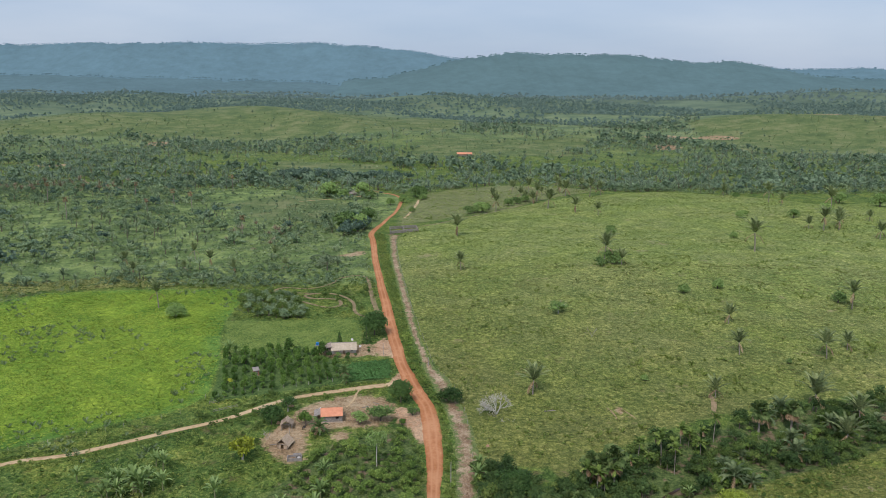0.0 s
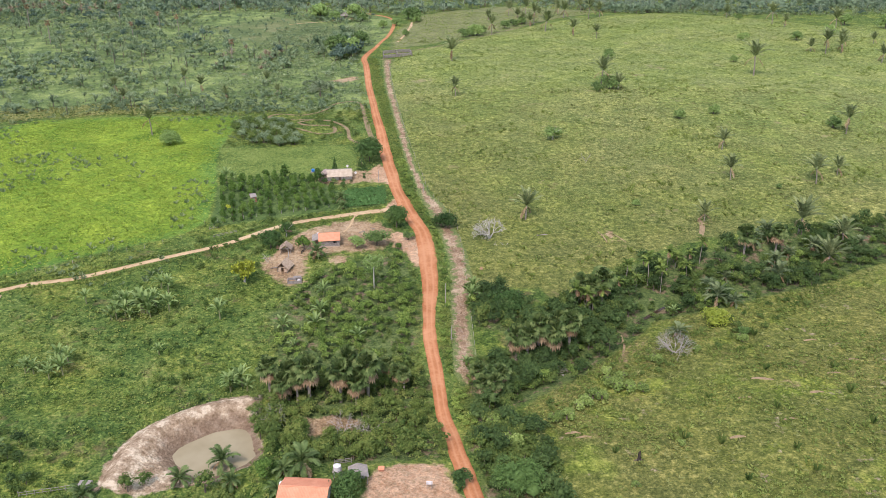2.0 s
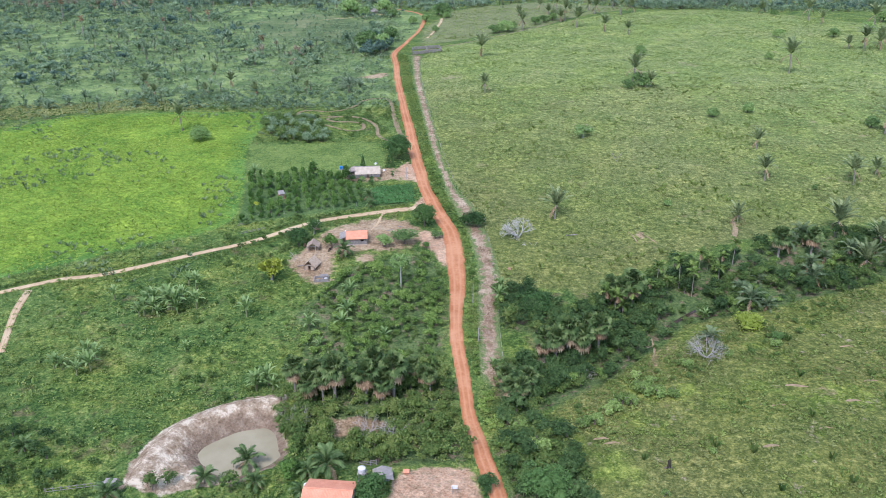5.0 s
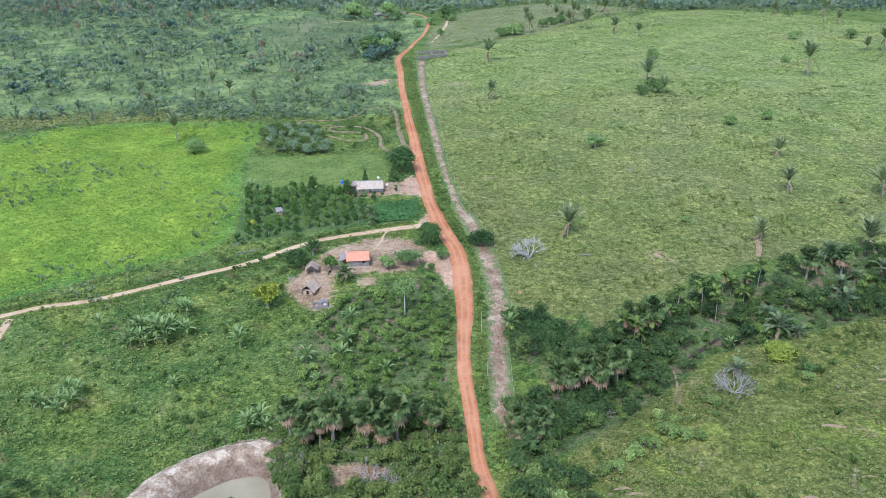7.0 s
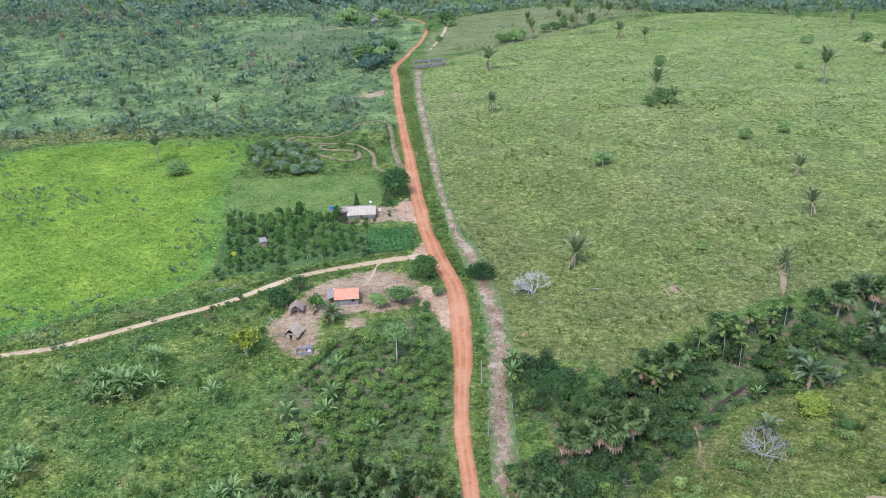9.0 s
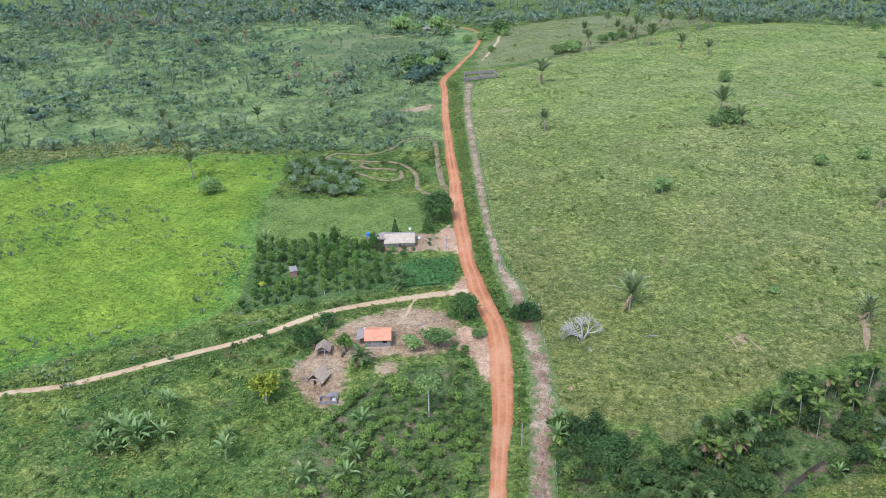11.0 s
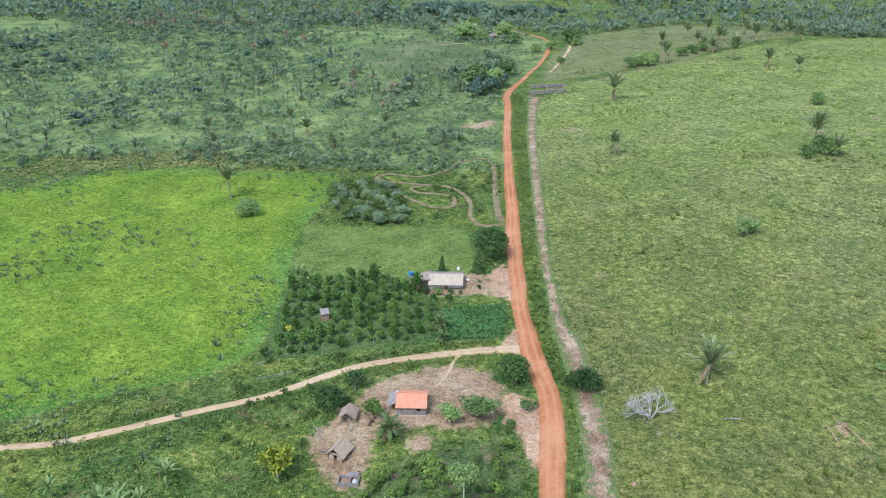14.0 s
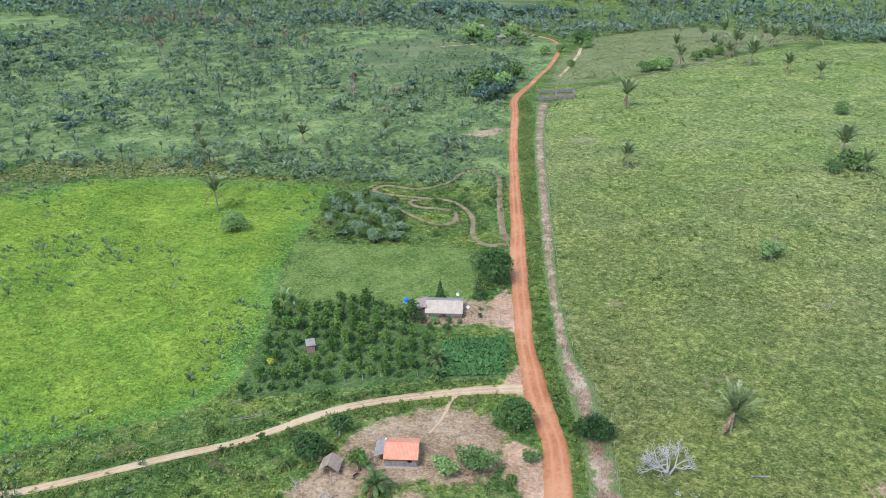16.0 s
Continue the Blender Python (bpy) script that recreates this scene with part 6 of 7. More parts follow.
def animal_pen(x, y, turn):
    e = thing("pen", x, y, "low rectangular pen of grey boards", "pen", turn=turn)
    for a in ((-2, -1.2, 2, -1.05), (-2, 1.05, 2, 1.2), (-2, -1.05, -1.85, 1.05), (1.85, -1.05, 2, 1.05), (0.3, -1.05, 0.42, 1.05)):
        part("side_board", box(bmesh.new(), a[0], a[1], -0.3, a[2], a[3], 0.8, 0.02), GREYWOOD, e)
    part("sack", box(bmesh.new(), 0.7, -0.8, -0.1, 1.7, 0.3, 0.75, 0.25), plain("pale_sack", (0.46, 0.43, 0.38), (0.6, 0.57, 0.52), 2), e, "pale filled sacks")
    part("cover", box(bmesh.new(), -0.4, 1.25, 0.75, 1.7, 2.2, 0.82), GREYWOOD, e)


animal_pen(-40.6, 217.9, 6)


def white_farmhouse(x, y, turn):
    e = thing("farmhouse", x, y, "long white farmhouse with a pale sheet roof", "house", turn=turn)
    w, d, hh, r = 4.4, 2.7, 2.2, 3.2
    part("wall", box(bmesh.new(), -w, -d, -0.5, w, d, hh, 0.03), WHITE, e)
    for sx in (-1, 1):
        part("gable", gable(sx * w - 0.06, -d, d, hh, r - 0.1), WHITE, e)
    slope(e, "roof_front", CREAM, -w - 0.3, w + 0.3, -d - 1.7, 0, hh - 0.55, r, 20, "cream sheet roof with a deep eave")
    for xx in (-4.2, -1.4, 1.4, 4.2):
        part("porch_post", beam((xx, -d - 1.5, -0.3), (xx, -d - 1.5, 1.62), 0.07), GREYWOOD, e)
    slope(e, "roof_back", SHEET, -w - 0.3, w + 0.3, -d - 0.7, 0, hh - 0.1, r, 20, "grey sheet roof", 180)
    part("ridge", box(bmesh.new(), -w - 0.3, -0.2, r - 0.02, w + 0.3, 0.2, r + 0.1, 0.04), SHEET, e)
    part("door", box(bmesh.new(), -0.4, -d - 0.04, -0.1, 0.5, -d + 0.02, 2.0), BROWN_ROOF, e)
    # Window slabs coloured near black for the unlit space behind.
    for xx in (-2.8, 2.4):
        wnd = part("window", box(bmesh.new(), xx, -d - 0.03, 0.9, xx + 1.0, -d + 0.02, 1.8), DARK, e)
        part("sill", box(bmesh.new(), xx - 0.06, -d - 0.1, 0.82, xx + 1.06, -d + 0.02, 0.9), WHITE, wnd)
    ob = part("annex_roof", pitched(bmesh.new(), -3.0, 3.0, -3.2, 0, 1.8, 2.75, 14), BROWN_ROOF, e, "old brown tiled side roof")
    ob.matrix_basis = pose(-w - 0.05, -0.2, 0, 0, 0, -90)
    part("annex_wall", box(bmesh.new(), -w - 2.8, -2.4, -0.4, -w - 0.02, 2.4, 1.8), plain("brown_wall", (0.25, 0.19, 0.14), (0.38, 0.31, 0.25), 1), e)
    for yy in (-2.8, 2.8):
        part("post", beam((-w - 2.95, yy, -0.3), (-w - 2.95, yy, 1.8), 0.07), GREYWOOD, e)


white_farmhouse(-36.3, 299.2, 8)


def satellite_dish(x, y, z, turn):
    e = thing("satellite_dish", x, y, "white satellite dish on a pole", "satellite dish", "satellite dishes", turn)
    part("pole", beam((0, 0, -0.3), (0, 0, z), 0.05), GREYWOOD, e)
    p = Plant()
    for i in range(4):
        r0, r1 = 0.45 * i / 4, 0.45 * (i + 1) / 4
        a = np.arange(16) * np.pi / 8
        co = [(r * np.cos(t), r * np.sin(t), 0.3 * r * r) for r in (r0, r1) for t in a]
        k = np.arange(16)
        p.add(co, np.stack([k, (k + 1) % 16, (k + 1) % 16 + 16, k + 16], 1))
    ob = part("dish", p, WHITE, e)
    ob.matrix_basis = pose(0, 0, z, 75, 0, 0)
    part("feed", beam((0, -0.3, z + 0.4), (0, 0.0, z + 0.05), 0.03), GREYWOOD, e)


satellite_dish(-30.2, 298.5, 2.0, 20)
satellite_dish(-33.6, 303.0, 3.0, -10)


def tank_stand(x, y, z, material, label, r=0.75, tall=1.1):
    e = thing("water_tank", x, y, label, "water tank")
    for sx in (-1, 1):
        for sy in (-1, 1):
            part("leg", beam((sx * 0.75, sy * 0.75, -0.4), (sx * 0.6, sy * 0.6, z), 0.08), GREYWOOD, e)
    part("platform", box(bmesh.new(), -0.85, -0.85, z, 0.85, 0.85, z + 0.1), GREYWOOD, e)
    bm = tube(bmesh.new(), (0, 0, z + 0.1), (0, 0, z + 0.1 + tall), r * 0.85, r, 14)
    part("tank", bm, material, e)
    part("lid", tube(bmesh.new(), (0, 0, z + 0.1 + tall), (0, 0, z + 0.3 + tall), r * 1.03, r * 0.5, 14), material, e)


tank_stand(-45.6, 296.8, 3.2, BLUE, "blue plastic water tank on a wooden stand", 0.6, 0.9)
tank_stand(-19.2, 132.4, 2.6, WHITE, "white water tank on a wooden stand", 0.75, 1.0)


def outhouse(x, y, turn):
    e = thing("outhouse", x, y, "small brick outhouse with a sloping sheet roof", "outhouse", turn=turn)
    part("wall", box(bmesh.new(), -0.9, -0.9, -0.3, 0.9, 0.9, 1.9, 0.02), BRICK, e)
    part("door", box(bmesh.new(), -0.35, -0.94, 0.0, 0.35, -0.9, 1.7), GREYWOOD, e)
    slope(e, "roof", SHEET, -1.1, 1.1, -1.2, 1.1, 1.95, 2.6, 6)
    part("gable_block", box(bmesh.new(), -0.88, -0.2, 1.9, 0.88, 0.86, 2.2), BRICK, e)


outhouse(-63.5, 275.5, 25)


def tiled_house(x, y, turn):
    e = thing("tiled_house", x, y, "house with a broad orange clay tile roof", "house", turn=turn)
    w, d, hh, r = 4.2, 4.0, 2.5, 4.0
    part("wall", box(bmesh.new(), -w, -d, -0.6, w, d, hh, 0.03), WHITE, e)
    for sx in (-1, 1):
        part("gable", gable(sx * w - 0.06, -d, d, hh, r - 0.12), WHITE, e)
    slope(e, "roof_front", ROOF, -w - 0.5, w + 0.5, -d - 0.6, 0, hh - 0.15, r, 34, "orange clay tiles")
    slope(e, "roof_back", ROOF, -w - 0.5, w + 0.5, -d - 0.6, 0, hh - 0.15, r, 34, "orange clay tiles", 180)
    part("ridge", beam((-w - 0.5, 0, r + 0.04), (w + 0.5, 0, r + 0.04), 0.14, 8), ROOF, e)
    part("dish", tube(bmesh.new(), (-w - 0.5, 2.2, 2.7), (-w - 0.7, 2.0, 2.9), 0.5, 0.42, 12), WHITE, e, "white satellite dish")


tiled_house(-24.6, 125.7, -4)


def shed(x, y, turn):
    e = thing("shed", x, y, "small open shed with a grey sheet roof", "shed", turn=turn)
    for sx in (-1, 1):
        for sy in (-1, 1):
            part("post", beam((sx * 1.6, sy * 1.5, -0.3), (sx * 1.6, sy * 1.5, 2.0), 0.07), GREYWOOD, e)
    slope(e, "roof", SHEET, -1.9, 1.9, -1.9, 0, 2.0, 2.7, 9, "worn grey corrugated sheets", 90)
    slope(e, "roof", SHEET, -1.9, 1.9, -1.9, 0, 2.0, 2.7, 9, "worn grey corrugated sheets", -90)
    part("bench", box(bmesh.new(), -1.2, -0.4, 0.6, 1.2, 0.4, 0.7), GREYWOOD, e)


shed(-15.2, 132.8, 10)


def kennel(x, y):
    # A doghouse with brick walls and an orange tiled roof.
    e = thing("kennel", x, y, "small brick kennel with an orange roof", "oven hut")
    part("wall", box(bmesh.new(), -0.5, -0.4, -0.2, 0.5, 0.4, 0.6, 0.03), BRICK, e)
    slope(e, "roof", ROOF, -0.65, 0.65, -0.6, 0, 0.6, 0.95, 5)
    slope(e, "roof", ROOF, -0.65, 0.65, -0.6, 0, 0.6, 0.95, 5, turn=180)


kennel(-11.0, 136.2)


def board_sign(x, y):
    e = thing("notice_board", x, y, "blank white board on two thin posts", "board")
    for sx in (-0.45, 0.45):
        part("post", beam((sx, 0, -0.3), (sx, 0, 1.7), 0.05), GREYWOOD, e)
    ob = part("board", box(bmesh.new(), -0.6, -0.04, 1.1, 0.6, 0.04, 1.8, 0.01), WHITE, e)
    ob.matrix_basis = pose(0, -0.08, 0, -12, 0, 0)


board_sign(-1.4, 130.3)


def far_house(x, y, turn, w, d, roof, label):
    e = thing("far_house", x, y, label, "house", turn=turn)
    part("wall", box(bmesh.new(), -w, -d, -1.0, w, d, 2.6), BROWN_ROOF, e)
    for sx in (-1, 1):
        part("gable", gable(sx * w - 0.06, -d, d, 2.6, 4.2), WHITE, e)
    slope(e, "roof_front", roof, -w - 0.5, w + 0.5, -d - 0.8, 0, 2.4, 4.4, 14)
    slope(e, "roof_back", roof, -w - 0.5, w + 0.5, -d - 0.8, 0, 2.4, 4.4, 14, turn=180)
    part("door", box(bmesh.new(), -0.5, -d - 0.05, -0.2, 0.5, -d + 0.02, 2.0), GREYWOOD, e)


far_house(-73, 692, 25, 5.0, 3.2, SHEET, "far grey-roofed farmhouse among trees")
far_house(-97, 735, 15, 4.0, 2.8, SHEET, "far grey-roofed shack among trees")
far_house(26, 1070, 4, 9.0, 5.0, ROOF, "far house with a long orange roof")


# ---- fences and poles ----
def pole(x, y, tall, label, lean=2, arm=False):
    e = thing("pole", x, y, label, "pole", "roadside poles")
    ob = part("shaft", tube(bmesh.new(), (0, 0, -0.5), (0, 0, tall), 0.13, 0.09, 7), DEADWOOD, e)
    ob.matrix_basis = pose(0, 0, 0, lean, 0, 0)
    if arm:
        part("crossarm", box(bmesh.new(), -0.7, -0.06, tall - 0.5, 0.7, 0.06, tall - 0.38), GREYWOOD, e)


pole(2.3, 203.5, 7.0, "slender grey wooden roadside pole", 1)
pole(3.6, 186, 4.0, "short grey wooden roadside pole", 2)
pole(-5.0, 284, 3.5, "short grey wooden roadside pole", 1)
pole(-44.6, 232.5, 3.2, "thin grey pole in the farmyard", 1)
pole(-21.5, 294.5, 4.5, "thin grey pole by the house drive", 1)


def rail_fence(name, pts, label, posts=2.2, rails=3, tall=1.4, r=0.06):
    e = thing(name, *pts[0], label, "fence")
    ox, oy, oz = e.matrix_basis.translation
    mesh_post = None
    for (ax, ay), (bx, by) in zip(pts[:-1], pts[1:]):
        n = max(1, int(math.hypot(bx - ax, by - ay) / posts))
        for i in range(n + 1):
            x, y = ax + (bx - ax) * i / n, ay + (by - ay) * i / n
            if mesh_post is None:
                first = part("post", beam((0, 0, -0.4), (0, 0, tall), r * 1.3), GREYWOOD, e)
                mesh_post = first.data
                ob = first
            else:
                ob = part("post", mesh_post, GREYWOOD, e)
            ob.location = (x - ox, y - oy, h(x, y) - oz)
        for k in range(rails):
            z = tall * (k + 0.8) / (rails + 0.3)
            part("rail", beam((ax - ox, ay - oy, h(ax, ay) - oz + z), (bx - ox, by - oy, h(bx, by) - oz + z), r), GREYWOOD, e)


rail_fence("corral", [(-32.5, 514.7), (-24, 518.5), (-15.6, 522), (-17.5, 535), (-26, 532), (-33.7, 529), (-32.5, 515)], "grey timber rail corral beside the road", 2.2, 5, 2.0, 0.18)
rail_fence("corral_divider", [(-24, 518.5), (-26, 532)], "timber rails dividing the corral", 2.2, 5, 2.0, 0.18)
rail_fence("field_gate", [(-70.8, 247.6), (-67.5, 249.2), (-64.2, 251.0)], "pale timber gate rails beside the track", 1.7, 2, 1.0)
rail_fence("field_rails", [(-73.5, 253.5), (-71, 254.5)], "short pale timber rails at the field corner", 1.3, 2, 1.1)
rail_fence("yard_rails", [(-20.5, 138.3), (-17.2, 139.3)], "grey timber rails behind the shed", 1.1, 3, 1.3)
rail_fence("garden_fence", [(-66, 131), (-72, 129.5), (-79, 128)], "grey stick fence near the pond", 1.2, 2, 1.3)


def post_row(name, pts, gap, label):
    e = thing(name, *pts[0], label, "fence")
    ox, oy, oz = e.matrix_basis.translation
    me = None
    for (ax, ay), (bx, by) in zip(pts[:-1], pts[1:]):
        n = max(1, int(math.hypot(bx - ax, by - ay) / gap))
        for i in range(n):
            x, y = ax + (bx - ax) * i / n, ay + (by - ay) * i / n
            ob = part("post", me or beam((0, 0, -0.3), (0, 0, 1.35), 0.06), DEADWOOD, e)
            me = ob.data
            ob.location = (x - ox, y - oy, h(x, y) - oz)


post_row("pasture_fence", [(9.5, 172), (9, 200), (8.6, 216), (8, 236), (5.8, 262), (-3.0, 284), (-5.5, 300), (-14, 357), (-19, 398), (-24, 446), (-29, 500)], 4.0, "line of pale fence posts along the pasture")
post_row("orchard_fence", [(-76, 258), (-52, 264.5), (-33, 271.5)], 4.0, "pale fence posts along the orchard edge")
post_row("field_fence", [(-130, 216.5), (-108, 229), (-90, 239.5), (-76, 250)], 5.0, "pale fence posts along the green field")


def table_crate(x, y):
    e = thing("shed_stall", x, y, "small timber stall on posts near the pond", "stall")
    for sx in (-0.8, 0.8):
        for sy in (-0.6, 0.6):
            part("post", beam((sx, sy, -0.3), (sx, sy, 2.0), 0.06), GREYWOOD, e)
    part("floor_board", box(bmesh.new(), -0.9, -0.7, 0.7, 0.9, 0.7, 0.8), GREYWOOD, e)
    part("roof_board", box(bmesh.new(), -1.1, -0.9, 2.0, 1.1, 0.9, 2.08), SHEET, e)


table_crate(-66.8, 129.3)


SCAR = plain("bare_scar", (0.20, 0.17, 0.075), (0.44, 0.29, 0.18), 0.9)
strip("soil_scar", [(86.9, 262, 0.3), (86.6, 257, 0.8), (85.2, 252, 0.9), (83.6, 247, 0.4), (83, 245, 0.2)], SCAR, "reddish bare soil scar below a pasture palm", "bare soil", 0.4, 0.04, seed=31)
strip("soil_streak", [(51.5, 251, 0.15), (52.4, 248.5, 0.25), (53, 245.5, 0.22), (53.1, 243, 0.1)], SCAR, "thin reddish soil streak in the pasture", "bare soil", 0.4, 0.04, seed=32)
strip("soil_streak_small", [(55.8, 250, 0.1), (57, 247.5, 0.22), (58.2, 245, 0.22), (59, 243, 0.1)], SCAR, "thin reddish soil streak in the pasture", "bare soil", 0.4, 0.04, seed=33)
strip("soil_patch", [(72.5, 166.6, 0.2), (74, 166.8, 0.5), (75.8, 166.4, 0.55), (77.5, 166, 0.2)], SCAR, "pale bare soil patch in the lower pasture", "bare soil", 0.4, 0.04, seed=34)
strip("bank_path", [(48, 193, 0.2), (47.6, 187, 0.3), (46, 182, 0.2), (44.6, 178.5, 0.1)], SCAR, "pale worn path down to the creek", "path", 0.35, 0.04, seed=35)


for k, (x, y, w) in enumerate(((84.5, 159.5, 0.5), (61.5, 142.8, 0.45), (92.7, 169.3, 0.4), (28.5, 147, 0.35), (30.5, 145.5, 0.3), (94, 186, 0.3), (68, 158, 0.25), (74, 148, 0.3), (100, 176, 0.35))):
    strip("bare_spot", [(x - 1.6, y - 0.3, w * 0.3), (x - 0.6, y, w), (x + 0.7, y + 0.2, w * 0.9), (x + 1.7, y - 0.2, w * 0.3)], SCAR, "pale bare earth spot in the lower pasture", "bare soil", 0.4, 0.04, seed=40 + k)


def stump(x, y):
    e = thing("tree_stump", x, y, "charred dark brown stump in the lower pasture", "stump")
    p = Plant()
    limb(p, (0, 0, -0.2), (0.05, 0, 0.5), 0.55, 0.34, 8, 0)
    limb(p, (0.05, 0, 0.5), (0.0, 0.05, 1.7), 0.34, 0.24, 8, 0)
    limb(p, (0.0, 0.05, 1.7), (0.12, 0.0, 2.2), 0.24, 0.08, 6, 0)
    part("trunk", p, plain("charred_wood", (0.025, 0.02, 0.016), (0.075, 0.06, 0.048), 3), e)
    for a in range(4):
        p = Plant()
        limb(p, (math.cos(a * 1.6) * 0.3, math.sin(a * 1.6) * 0.3, 0.25), (math.cos(a * 1.6) * 1.0, math.sin(a * 1.6) * 1.0, -0.1), 0.16, 0.07, 5, 0)
        part("root", p, BARK, e)


stump(40.2, 137.0)


def termite_mound(x, y, s):
    p = Plant()
    g = np.random.default_rng(int(abs(x * 7 + y)))
    prof = [(1.0, -0.2), (0.9, 0.25), (0.6, 0.7), (0.3, 1.0), (0.05, 1.15)]
    a = np.arange(9) / 9 * 2 * np.pi
    rings = [[(r * s * np.cos(t) * g.uniform(0.85, 1.15), r * s * np.sin(t) * g.uniform(0.85, 1.15), z * s) for t in a] for r, z in prof]
    k = np.arange(9)
    p.add(np.concatenate(rings), np.concatenate([np.stack([k + 9 * i, (k + 1) % 9 + 9 * i, (k + 1) % 9 + 9 * i + 9, k + 9 * i + 9], 1) for i in range(4)]))
    ob = new("earth_mound", mesh_from(p, "earth_mound", RED_EARTH))
    ob.matrix_basis = at(x, y)
    tagged(ob, "small bare mound of pinkish earth in pasture", "mound", "earth mounds")


for q in ((13, 226, 0.6), (-47, 250.5, 0.8), (-49, 239, 0.7)):
    termite_mound(*q)



# ---- shrubs, crops and grass ----
SHRUBS = [far_tree(400 + k, 120, 0.22, (1.3, 1.3, 1.0), 0.5, 5, False) for k in range(5)]
BIG_SHRUBS = [far_tree(410 + k, 340, 0.265, (2.6, 2.4, 2.2), 1.6, 8) for k in range(5)]
LEAFY = [far_tree(420 + k, 11, 0.21, (0.6, 0.6, 0.35), 0.1, 3, False, False) for k in range(5)]
VERGE = [far_tree(424 + k, 30, 0.22, (1.1, 1.1, 0.7), 0.2, 4, False, False) for k in range(4)]
rng = np.random.default_rng(77)
HEDGE_W = [(-6.5, 222), (-4.6, 200), (-4.4, 176)]
THICKET = [(-89, 365), (-80, 375), (-66, 369), (-60, 352), (-56, 342), (-61, 335), (-77, 339), (-86, 351)]


def plant_in(name, poly, n, kinds, lo, hi, mat, label, cat, seed, margin=0.0, keep=None):
    xs, ys = [p[0] for p in poly], [p[1] for p in poly]
    q = spread(rng, n, (min(xs), min(ys), max(xs), max(ys)), lambda x, y: (inside(poly, x, y) > margin) & clear_of_ways(x, y, -0.5) & (keep(x, y) if keep else True))
    return planted(name, kinds, q, rng.uniform(lo, hi, len(q)), mat, label, cat, seed)


plant_in("garden_shrubs", GARDEN, 380, SHRUBS, 0.35, 0.9, SHRUB, "dense mixed garden shrubs and crops", "shrubs", 21)
def apart(q, d):
    """Drops places closer than d to an earlier one."""
    keep = []
    for a in q:
        if all((a[0] - b[0]) ** 2 + (a[1] - b[1]) ** 2 > d * d for b in keep):
            keep.append(a)
    return np.array(keep)


DOME = [far_tree(450 + k, 300, 0.20, (1.35, 1.35, 1.25), 0.7, 7, False) for k in range(5)]
q = apart(spread(rng, 900, (-46, 174, -5, 236), lambda x, y: (inside(GARDEN, x, y) > 1) & (patchy(x, y, 7, 0.9) > -0.55)), 2.35)
q = np.concatenate([q, np.stack([rng.uniform(-9.5, -7.5, 16), np.linspace(180, 214, 16)], 1)])
planted("garden_bushes", DOME, q, rng.uniform(0.65, 1.6, len(q)), GARDEN_LEAF, "rounded leafy garden bushes with lighter tops", "bushes", 22)
q = apart(spread(rng, 260, (-115, 160, -44, 215), lambda x, y: patchy(x, y, 11, 2.2) > -0.2), 3.5)
planted("meadow_bushes", DOME, q, rng.uniform(0.3, 0.8, len(q)), GARDEN_LEAF, "small bright rounded bushes in the meadow", "bushes", 58)
bare = lambda x, y: np.hypot((x + 24) / 6.5, (y - 153) / 2.6) > 1 + 0.3 * patchy(x, y, 2.5, 0.1)
plant_in("scrub", SCRUB, 230, SHRUBS, 0.8, 1.9, SHRUB, "tangled dark scrub near the pond", "scrub", 23, 0, bare)
plant_in("olive_scrub", SCRUB, 120, SHRUBS, 0.7, 1.5, WEED, "pale olive tangled scrub near the pond", "scrub", 60, 0, bare)
plant_in("scrub_bushes", SCRUB, 90, BIG_SHRUBS, 0.4, 0.95, WEED, "tall tangled grey-green scrub bushes", "scrub", 24, 0, bare)
wet = lambda x, y: (line_distance(CREEK, x, y)[0] > np.where((x > 26) & (x < 74), 1.3, -1.0)) & (patchy(x, y, 5.5, 0.6) > -0.7)
plant_in("creek_bushes", BELT, 1500, BIG_SHRUBS, 0.45, 1.15, BUSH, "dense dark creekside trees and bushes", "bushes", 25, 0.8, wet)
plant_in("creek_trees", BELT, 1000, BIG_SHRUBS, 0.4, 1.05, SHRUB, "lighter green creekside trees", "trees", 57, 1.0, wet)
CREEK_WEST = [(9, 212), (19, 211), (26, 203), (38, 207), (50, 198), (46, 189), (36, 178), (24, 168), (10, 156), (7, 172), (13, 178), (20, 186), (17, 191), (9, 196)]
plant_in("creek_thicket", CREEK_WEST, 330, BIG_SHRUBS, 0.5, 1.2, BUSH, "dark green thicket of creekside trees", "thicket", 66, 0.5, lambda x, y: line_distance(CREEK, x, y)[0] > 1.0)
plant_in("creek_thicket_shrubs", CREEK_WEST, 300, SHRUBS, 0.6, 1.5, SHRUB, "mid-green shrubs in the creekside thicket", "shrubs", 67, 0.0)
plant_in("creek_light_bushes", BELT, 420, BIG_SHRUBS, 0.35, 0.85, GARDEN_LEAF, "bright yellow-green bushes along the creek", "bushes", 65, 1.5, wet)
plant_in("creek_shrubs", BELT, 1700, SHRUBS, 0.5, 1.4, SHRUB, "bright green creekside shrubs", "shrubs", 26, -0.5, wet)
WEST_SCRUB = [(-110, 112), (-66, 118), (-67, 133), (-78, 143), (-95, 150), (-120, 145)]
POND_EDGE = [(-62, 112), (-36, 112), (-31, 126), (-34, 137), (-34.5, 148), (-37, 160), (-31, 160), (-29, 138), (-34, 132), (-40, 130), (-48, 127), (-60, 126)]
plant_in("pale_scrub", [(-70, 442), (-56, 449), (-53, 426), (-65, 420)], 60, SHRUBS, 0.9, 1.8, PALM_WOODS, "grey-green scrub beside the woods", "scrub", 61)
